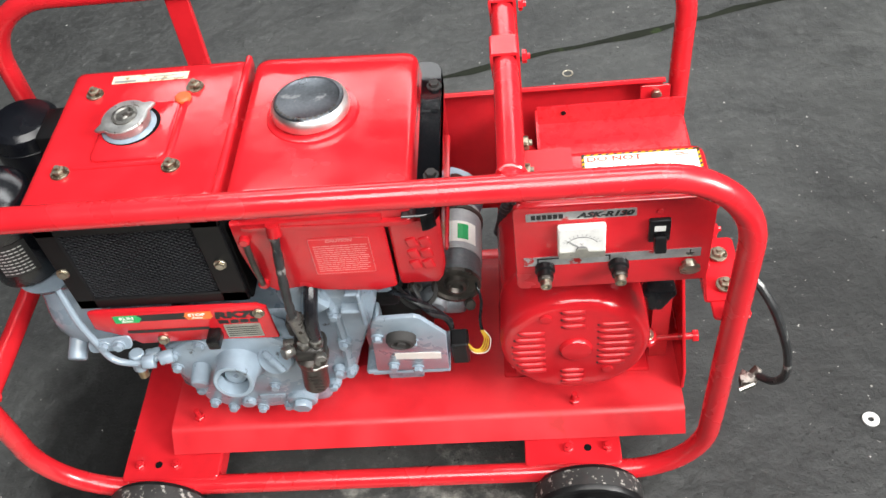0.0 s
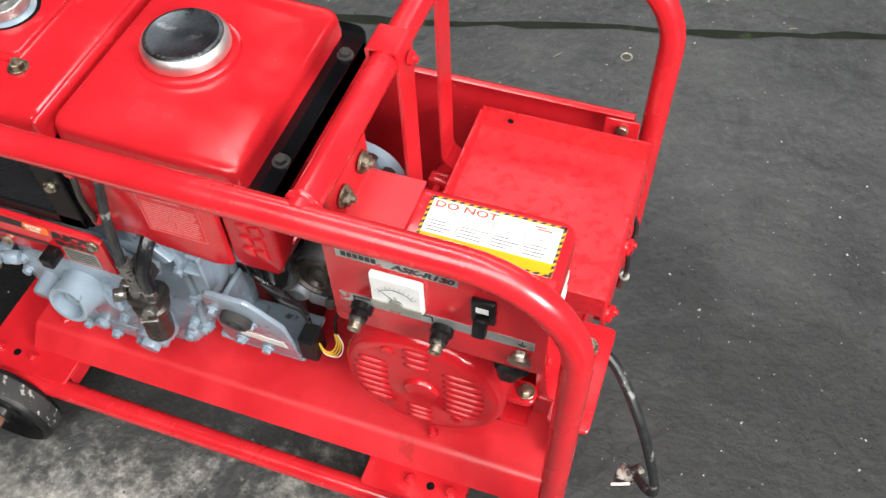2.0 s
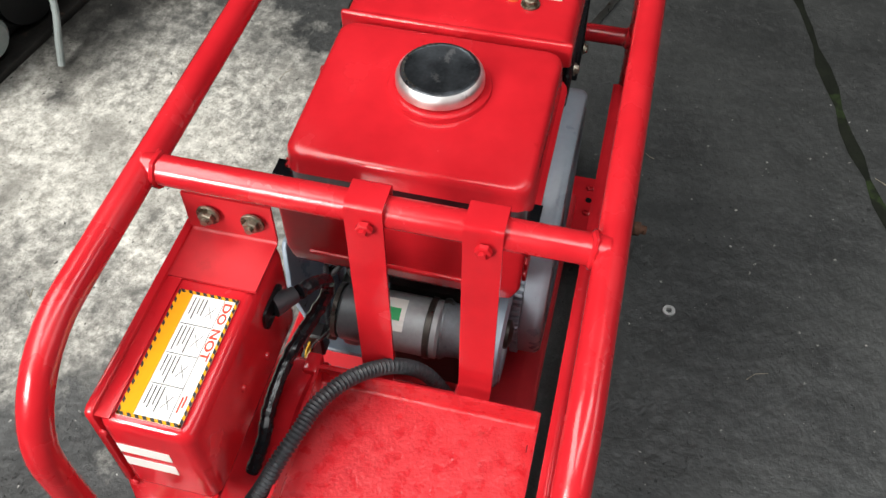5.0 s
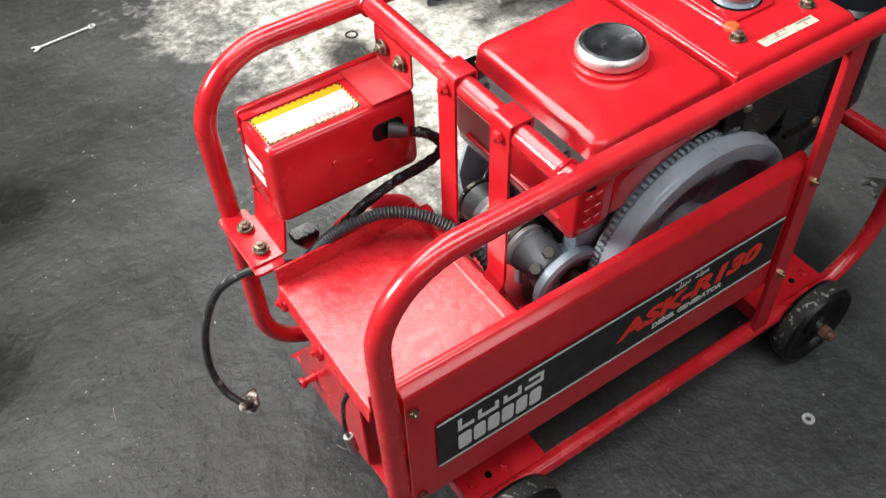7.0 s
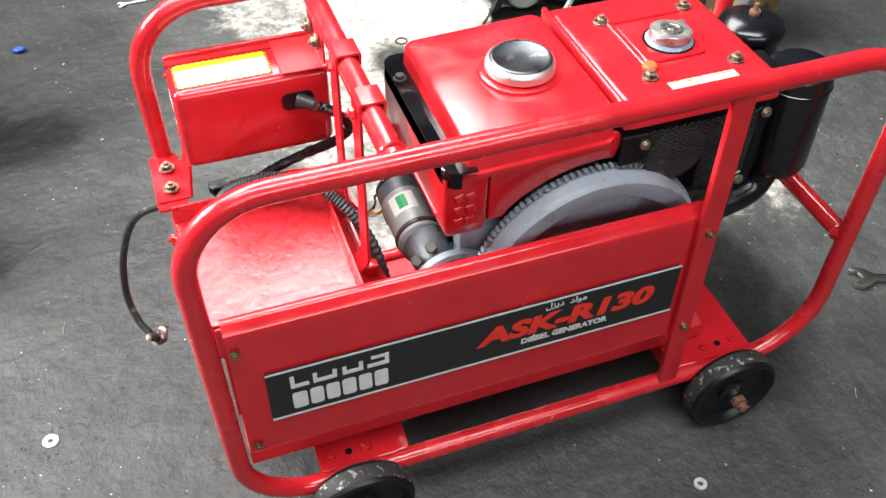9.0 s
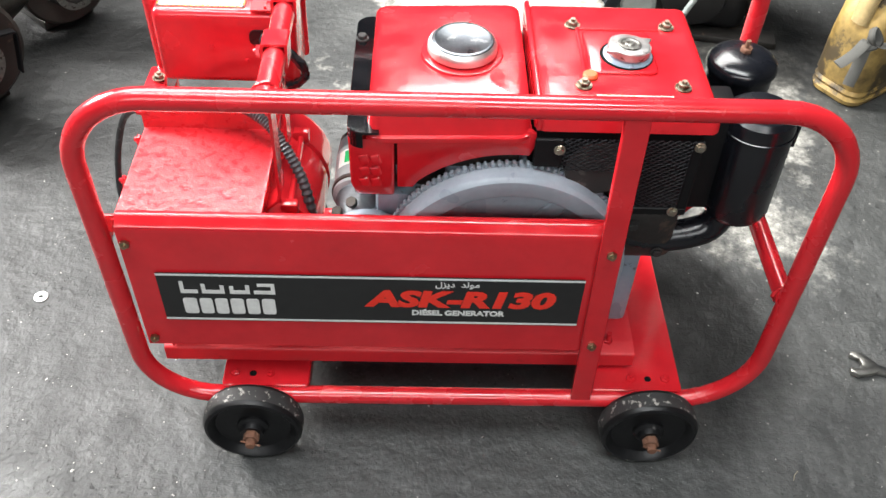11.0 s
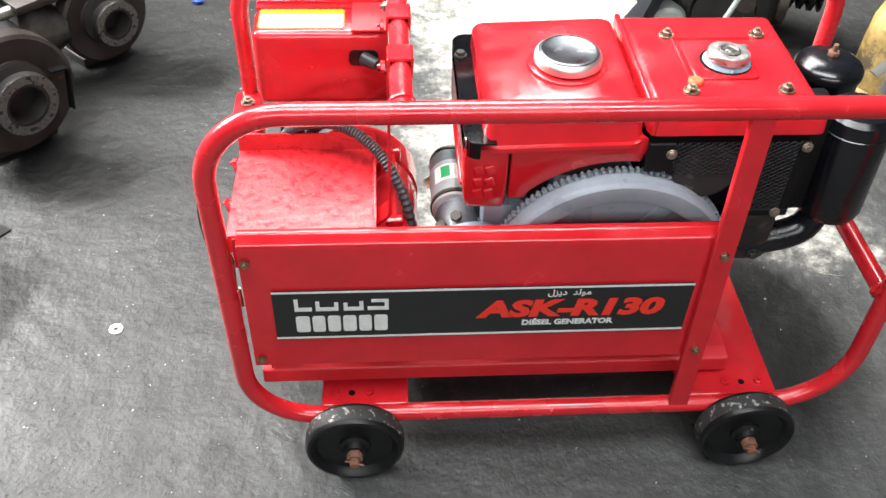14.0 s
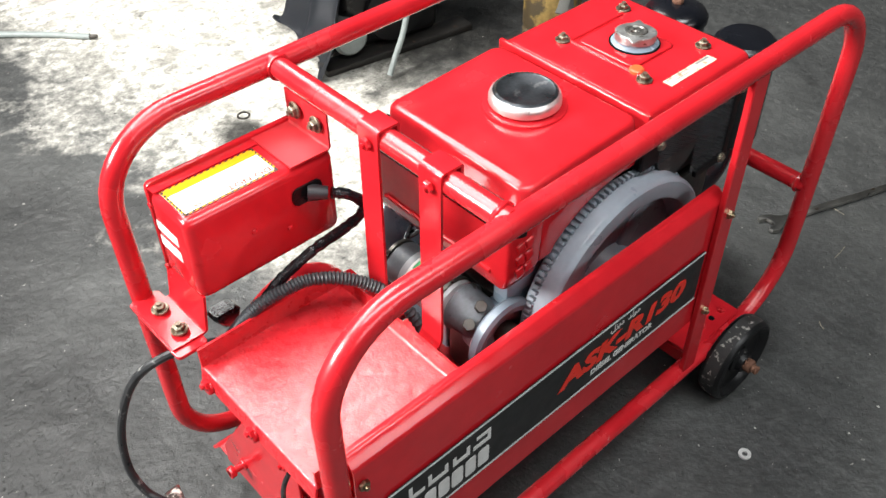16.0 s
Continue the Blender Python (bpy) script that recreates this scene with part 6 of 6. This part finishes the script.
part("fine_print", bm, PALE, al)
part("neck_ring", lathe(B(), [(0.030, 0), (0.045, 0.004), (0.050, 0.012), (0.0, 0.012)], (-0.505, -0.070, 0.492), (0, 0, 1), 24), GREY, air)

# ---- loose things on the floor ----
PALEZINC = mat("bright_zinc_washer", (0.62, 0.62, 0.60), 0.4, 0.25, 0.15, 60, 260, 0.15)
def washer_thing(x, y, r, hole, h, label, material, tilt=0):
    t = thing("washer", label, "washer", Matrix.Translation((x, y, 0.0)), "loose washers on the floor")
    part("ring", lathe(B(), [(hole, 0.0), (r * 0.98, 0.0), (r, h * 0.3), (r * 0.97, h), (hole + 0.0006, h), (hole, h * 0.7), (hole, 0.0)], n=28), material, t)


washer_thing(0.770, -0.096, 0.0145, 0.0050, 0.003, "flat bright steel washer lying on the concrete floor", PALEZINC)
washer_thing(-0.326, 0.381, 0.0120, 0.0052, 0.004, "small thick steel washer lying on the concrete floor", PALEZINC)
washer_thing(0.324, 0.932, 0.0140, 0.0100, 0.002, "thin dull washer ring lying near the mossy joint", ZINC)
washer_thing(-0.262, -1.186, 0.0190, 0.0135, 0.003, "dark thin ring lying on pale worn concrete", GREASY)


def spanner(name, at, length, big, material, label):
    """An open-ended and ring spanner, lying flat."""
    t = thing(name, label, "spanner", at, "spanners on the floor")
    L, w = length, big
    out = [(0.0, w * 0.28)]
    jaw = [(-0.2 * w, 0.60 * w), (-0.75 * w, 0.80 * w), (-1.15 * w, 0.70 * w), (-1.25 * w, 0.42 * w), (-0.70 * w, 0.36 * w), (-0.55 * w, 0.0),
           (-0.70 * w, -0.36 * w), (-1.15 * w, -0.46 * w), (-1.10 * w, -0.75 * w), (-0.65 * w, -0.85 * w), (-0.15 * w, -0.60 * w), (0.30 * w, -0.24 * w)]
    body = jaw + [(L - 0.9 * w, -0.20 * w), (L - 0.9 * w, 0.20 * w), (0.30 * w, 0.24 * w)]
    part("jaw_and_shank", prism(B(), body, (0, 0, 0.002), (1, 0, 0), (0, 1, 0), 0.30 * w, 0.06 * w, 2), material, t)
    part("ring_end", lathe(B(), [(0.36 * w, 0), (0.62 * w, 0), (0.66 * w, 0.08 * w), (0.62 * w, 0.42 * w), (0.36 * w, 0.42 * w), (0.36 * w, 0)], (L - 0.4 * w, 0, 0), n=24), material, t)


spanner("spanner", pose(-0.945, 0.062, 0, 0, 0, 160), 0.37, 0.037, STEEL, "large worn steel combination spanner lying on the floor")
spanner("spanner", pose(0.480, -1.648, 0, 0, 0, 185), 0.165, 0.016, PALEZINC, "small steel combination spanner lying on the floor")

# pale rod end on the floor
t = thing("metal_rod", "pale grey metal rod lying on worn concrete", "rod", Matrix.Translation((-0.147, -1.862, 0)))
part("rod", tube(B(), spline([(0, 0, 0.010), (0.10, -0.11, 0.010), (0.25, -0.24, 0.011), (0.55, -0.45, 0.010)], 6), 0.0095, 10), HOSE, t)
part("tip", rod(B(), (-0.016, 0.016, 0.011), (0.004, -0.004, 0.010), 0.0065, n=10), GREASY, t)
t = thing("foil_scrap", "crumpled scrap of blue foil on the floor", "litter", Matrix.Translation((0.79, -1.48, 0)))
bm = B()
bmesh.ops.create_icosphere(bm, subdivisions=2, radius=0.013)
rr = random.Random(9)
for v in bm.verts:
    v.co = Vector((v.co.x * 1.5, v.co.y, max(v.co.z, -0.4) * 0.5)) * rr.uniform(0.75, 1.2)
    v.co.z = max(v.co.z + 0.008, 0)
part("scrap", bm, BLUE, t, smooth=0)

# ---- yellow oil can with a strap ----
can = thing("oil_can", "dirty oil-stained yellow plastic jerrycan with a knotted grey strap", "jerrycan", pose(-1.250, -0.945, 0, 0, 0, 34))
rows = []
for z, hx, hy, ox in ((0.0, 0.115, 0.062, 0), (0.006, 0.130, 0.076, 0), (0.020, 0.135, 0.080, 0), (0.030, 0.130, 0.076, 0), (0.040, 0.135, 0.080, 0), (0.050, 0.130, 0.076, 0), (0.062, 0.135, 0.080, 0),
                      (0.180, 0.135, 0.080, -0.003), (0.250, 0.130, 0.078, -0.008), (0.300, 0.112, 0.070, -0.024), (0.345, 0.080, 0.055, -0.054), (0.372, 0.044, 0.036, -0.086), (0.390, 0.032, 0.030, -0.094)):
    rows.append([(x + ox, y, z) for x, y in rrect(-hx, -hy, hx, hy, min(hx, hy) * 0.55, 5)])
part("body", lofted(B(), rows), JUG, can, "oil-stained yellow plastic body")
part("neck", lathe(B(), [(0.021, 0), (0.021, 0.020), (0.018, 0.022), (0, 0.022)], (-0.094, 0, 0.388), n=22), JUG, can)
part("handle", tube(B(), spline([(-0.070, 0, 0.360), (-0.010, 0, 0.392), (0.060, 0, 0.372), (0.112, 0, 0.310), (0.122, 0, 0.235)], 7), 0.023, 14, False, None, (0.8, 1.1)), JUGPALE, can, "rubbed pale carrying handle")
part("strap_band", tube(B(), spline([(0.140, 0.045, 0.215), (0.112, 0.083, 0.205), (0.060, 0.086, 0.225), (0.015, 0.078, 0.268), (0.000, 0.050, 0.300)], 6), 0.014, 8, False, None, (0.25, 1.0)), STRAP, can, "grey webbing strap round the handle foot")
for pts in ([(0.142, 0.050, 0.215), (0.165, 0.062, 0.170), (0.182, 0.068, 0.130), (0.190, 0.070, 0.105)], [(0.145, 0.048, 0.210), (0.180, 0.052, 0.195), (0.215, 0.050, 0.180), (0.238, 0.046, 0.172)]):
    part("strap_end", tube(B(), spline(pts, 6), 0.015, 8, False, None, (0.22, 1.0)), STRAP, can, "loose grey strap end")
part("strap_knot", tube(B(), spline([(0.128, 0.062, 0.200), (0.150, 0.060, 0.228), (0.138, 0.050, 0.245), (0.128, 0.070, 0.215), (0.152, 0.056, 0.196)], 6), 0.012, 8, False, None, (0.5, 1.0)), STRAP, can, "knotted strap")
part("wire_loop", tube(B(), spline([(0.020, 0.03, 0.340), (0.060, 0.050, 0.350), (0.100, 0.035, 0.360), (0.060, -0.035, 0.365)], 6), 0.0018, 6), ZINC, can, "thin wire round the handle")
part("tail_hose", tube(B(), spline([(-0.132, -0.02, 0.230), (-0.190, -0.01, 0.200), (-0.225, 0.02, 0.120), (-0.205, 0.06, 0.040)], 6), 0.0065, 8), CABLE, can, "grey-black hose beside the can")

# ---- small dark engine under a cloth ----
eng = thing("scrap_engine", "greasy black small engine with belt pulley under dark cloth", "engine", pose(-0.84, -1.285, 0, 0, 0, -15))
rr = random.Random(11)
part("skid", box(B(), (-0.24, 0.080, 0.0), (0.27, 0.150, 0.022), 0.005, 2, Matrix.Rotation(radians(6), 4, "Z")), CASTDARK, eng, "dark steel skid")
part("crankcase", box(B(), (-0.150, -0.150, 0.020), (0.170, 0.110, 0.240), 0.040, 4), BLACK, eng, "greasy black crankcase")
part("cylinder", box(B(), (-0.100, -0.110, 0.220), (0.080, 0.080, 0.360), 0.020, 3), BLACK, eng)
for i in range(6):
    part("cooling_fin", box(B(), (-0.115, -0.125, 0.235 + i * 0.020), (0.095, 0.095, 0.240 + i * 0.020), 0.002, 1), GREASY, eng)
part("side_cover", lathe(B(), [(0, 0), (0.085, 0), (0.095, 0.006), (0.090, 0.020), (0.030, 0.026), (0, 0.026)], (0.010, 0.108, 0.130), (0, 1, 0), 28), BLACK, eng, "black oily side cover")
part("stain_cap", lathe(B(), [(0, 0), (0.030, 0), (0.028, 0.020), (0, 0.022)], (-0.045, 0.120, 0.175), (0, 1, 0), 20), BROWNIRON, eng, "brown rusty cap")
part("pale_drum", rod(B(), (0.160, 0.060, 0.085), (0.160, 0.150, 0.085), 0.052, n=26, bev=0.010), HOSE, eng, "pale grey round tank")
fl = part("flywheel", lathe(B(), [(0, 0), (0.120, 0), (0.125, 0.005), (0.125, 0.030), (0.110, 0.034), (0, 0.030)], (-0.150, -0.02, 0.180), (-1, 0.1, 0), 40), GREASY, eng, "dark flywheel")
bm = B()
for k in range(3):
    lathe(bm, [(0.030, k * 0.030), (0.066, k * 0.030), (0.068, k * 0.030 + 0.006), (0.046, k * 0.030 + 0.015), (0.068, k * 0.030 + 0.024), (0.066, k * 0.030 + 0.030), (0.030, k * 0.030 + 0.030)], (-0.188, -0.016, 0.180), (-1, 0.1, 0), 32)
part("belt_pulley", bm, BLACK, eng, "black three-groove belt pulley")
part("shaft", rod(B(), (-0.18, -0.017, 0.180), (-0.300, -0.005, 0.180), 0.020, n=14), GREASY, eng)
part("hose", tube(B(), spline([(-0.030, 0.130, 0.340), (-0.020, 0.180, 0.240), (0.030, 0.230, 0.130), (0.070, 0.250, 0.060), (0.095, 0.262, 0.012)], 8), 0.0085, 10), HOSE, eng, "pale grey hose hanging to the floor")
for k, (p, r) in enumerate((((0.05, 0.02, 0.37), 0.05), ((-0.05, -0.03, 0.38), 0.06), ((0.08, -0.05, 0.34), 0.045))):
    bm = B()
    bmesh.ops.create_icosphere(bm, subdivisions=3, radius=r, matrix=Matrix.Translation(p))
    for v in bm.verts:
        v.co += Vector(noise.noise_vector(v.co * 22)) * 0.014
    part("engine_lump", bm, (STEEL, GREASY, CASTDARK)[k], eng, "greasy bracket and fittings")
part("pipe", tube(B(), spline([(-0.12, 0.05, 0.30), (-0.06, 0.09, 0.36), (0.03, 0.08, 0.38), (0.10, 0.03, 0.35)], 6), 0.012, 10), STEEL, eng)
# draped cloth
bm = B()
n = 26
grid = []
for i in range(n + 1):
    row = []
    for j in range(n + 1):
        u, w = i / n, j / n
        x, y = 0.12 + 0.15 * u, -0.22 + 0.42 * w
        drop = max(0.0, u - 0.25) * 0.42
        z = 0.30 - drop * 1.0 + 0.018 * math.sin(w * 17 + u * 5) * (0.3 + u)
        row.append(bm.verts.new((x + 0.02 * math.sin(w * 14), y + 0.02 * math.sin(u * 9 + 1), max(z, 0.006 + 0.012 * (math.sin(w * 11) + 1)))))
    grid.append(row)
for i in range(n):
    for j in range(n):
        bm.faces.new((grid[i][j], grid[i + 1][j], grid[i + 1][j + 1], grid[i][j + 1]))
bmesh.ops.solidify(bm, geom=bm.faces[:], thickness=0.004)
cl = thing("dark_cloth", "crumpled dark blue-black cloth draped on the small engine", "cloth", pose(-0.84, -1.285, 0, 0, 0, -15))
part("cloth", bm, CLOTH, cl)

# ---- two old belt-driven machines standing by ----
def scrap_machine(at, big, flange, label):
    t = thing("old_pump", label, "pump", at, "old pumps standing by")
    z = big + 0.02
    part("disc", lathe(B(), [(0, -0.03), (big * 0.9, -0.03), (big, -0.022), (big, 0.018), (big * 0.94, 0.024), (flange * 1.15, 0.014), (flange * 1.1, 0.02), (0, 0.02)], (0, 0, z), (0, 1, 0), 56), BROWNIRON, t, "rusty brown cast disc")
    part("flange", lathe(B(), [(flange * 0.5, 0.0), (flange * 1.12, 0.0), (flange * 1.12, 0.014), (flange * 0.85, 0.018), (flange * 0.85, 0.032), (flange, 0.036), (flange, 0.054), (flange * 0.95, 0.058), (flange * 0.60, 0.058), (flange * 0.57, 0.048), (flange * 0.57, 0.004), (flange * 0.5, 0.0)],
                           (0, 0.018, z), (0, 1, 0), 44), CASTDARK, t, "round pulley flange with a worn bright rim")
    part("rim", lathe(B(), [(flange * 0.70, 0), (flange * 0.99, 0), (flange * 0.99, 0.002), (flange * 0.70, 0.002)], (0, 0.0765, z), (0, 1, 0), 44), DIRTYNUT, t, "worn bright rim face")
    part("bore", lathe(B(), [(0, 0), (flange * 0.60, 0), (flange * 0.60, 0.002), (0, 0.002)], (0, 0.020, z), (0, 1, 0), 30), INK, t, "dark bore")
    part("body", rod(B(), (0, -0.30, z), (0, -0.03, z), big * 0.55, big * 0.62, 30, 0.015), CASTDARK, t, "greasy cast body")
    part("body_rib", lathe(B(), [(big * 0.5, 0), (big * 0.72, 0.01), (big * 0.72, 0.03), (big * 0.5, 0.04)], (0, -0.2, z), (0, 1, 0), 30), CASTDARK, t)
    part("base", box(B(), (-big * 0.6, -0.32, 0.0), (big * 0.6, -0.02, 0.030), 0.006, 2), CASTDARK, t, "dark cast base")
    part("pedestal", box(B(), (-big * 0.35, -0.28, 0.02), (big * 0.35, -0.06, z), 0.012, 2), CASTDARK, t)
    # finned cylinder and tank are guessed, added so the pumps throw longer shadows
    part("cylinder", rod(B(), (0, -0.20, z), (0, -0.20, z + 0.24), big * 0.42, n=26, bev=0.01), CASTDARK, t, "greasy upright cylinder, added to throw shadow")
    for k in range(6):
        part("cooling_fin", lathe(B(), [(big * 0.42, 0), (big * 0.62, 0.002), (big * 0.62, 0.006), (big * 0.42, 0.008)], (0, -0.20, z + 0.10 + k * 0.024), (0, 0, 1), 28), CASTDARK, t)
    part("rear_housing", box(B(), (-big * 0.8, -0.52, 0.03), (big * 0.9, -0.26, z + 0.16), 0.03, 3), CASTDARK, t, "dark rear housing")
    part("tank", rod(B(), (-0.06, -0.42, z + 0.19), (0.16, -0.42, z + 0.19), 0.07, n=26, bev=0.02), GREASY, t, "dark small tank, added to throw shadow")
    return t


m2 = scrap_machine(pose(1.105, -0.715, 0, 0, 0, 46), 0.155, 0.078, "old rusty pump with a big disc and pulley flange")
part("box_bracket", sheet(B(), fillet([(-0.088, 0.030, 0.216), (-0.138, 0.030, 0.208), (-0.116, 0.040, 0.100)], [0, 0.012, 0], 4), 0.022, (0, 1, 0), 0.005), BARBLACK, m2, "black bent bracket")
part("foot_angle", sheet(B(), fillet([(0.205, 0.020, 0.085), (0.215, 0.060, 0.070), (0.205, 0.190, 0.004), (0.195, 0.236, 0.004)], [0, 0.02, 0.02, 0], 4), 0.038, (1, 0.1, 0), 0.006), BARBLACK, m2, "black bent angle foot")
m1 = scrap_machine(pose(0.985, -1.140, 0, 0, 0, 46), 0.130, 0.064, "old greasy pump with a pale pulley flange")
part("top_plate", box(B(), (0.02, -0.16, 0.25), (0.24, 0.03, 0.275), 0.006, 2), BROWNIRON, m1, "dirty brown top plate")
part("shaft", rod(B(), (0.05, -0.02, 0.24), (0.34, 0.0, 0.26), 0.016, n=14), STEEL, m1, "bright worn shaft")
part("housing", lathe(B(), [(0, 0), (0.09, 0.01), (0.10, 0.04), (0.03, 0.12), (0, 0.12)], (0.20, -0.06, 0.16), (-0.8, 0.6, 0), 30), GREASY, m1, "dark conical housing")
for k in range(5):
    part("lump", box(B(), (-0.03, -0.03, -0.02), (0.03, 0.03, 0.02), 0.012, 2), (CASTDARK, GREASY, STEEL)[k % 3], m1, "", Matrix.Translation((0.16 + 0.05 * k, -0.10 + 0.03 * (k % 2), 0.28 + 0.01 * k)) @ Euler((k, k * 2, k * 3)).to_matrix().to_4x4())

# ---- grit and slivers swept about the floor ----
rr = random.Random(31)
CHIP = mat("pale_concrete_chip", (0.42, 0.41, 0.38), 0.8, 0, 0.3, 60, 300, 0.2)
verts, faces = [], []
for _ in range(520):
    x, y, s = rr.uniform(-1.3, 1.3), rr.uniform(-1.7, 1.35), 0.0007 + 0.0022 * rr.random() ** 3
    a, b, c = s * rr.uniform(0.8, 1.6), s * rr.uniform(0.6, 1.2), s * rr.uniform(0.5, 0.9)
    turn = rr.uniform(0, 6.28)
    k = len(verts)
    for u, w, h in ((a, 0, 0), (0, b, 0), (-a, 0, 0), (0, -b, 0), (0.2 * a, 0.1 * b, c)):
        verts.append((x + u * math.cos(turn) - w * math.sin(turn), y + u * math.sin(turn) + w * math.cos(turn), h + 0.0002))
    faces += [(k + i, k + (i + 1) % 4, k + 4) for i in range(4)]
me = bpy.data.meshes.new("floor_grit")
me.from_pydata(verts, [], faces)
me.materials.append(CHIP)
tagged(new("floor_grit", me), "scattered pale grit and tiny chips on the concrete floor", "grit", kind="stuff")
STRAW = mat("dry_fibre", (0.30, 0.26, 0.19), 0.7, 0, 0.3, 60, 300, 0.1)
bm = B()
for _ in range(26):
    x, y, a, s = rr.uniform(-1.1, 1.2), rr.uniform(-1.2, 1.2), rr.uniform(0, 6.28), rr.uniform(0.008, 0.030)
    d, e = Vector((math.cos(a), math.sin(a), 0)) * s, Vector((-math.sin(a), math.cos(a), 0)) * s * rr.uniform(-0.3, 0.3)
    p = Vector((x, y, 0.0011))
    tube(bm, [p - d, p + e, p + d], rr.uniform(0.0004, 0.0008), 5)
tagged(new("floor_fibres", finish(bm, "floor_fibres", STRAW)), "thin dry fibres and slivers lying about the floor", "litter", kind="stuff")
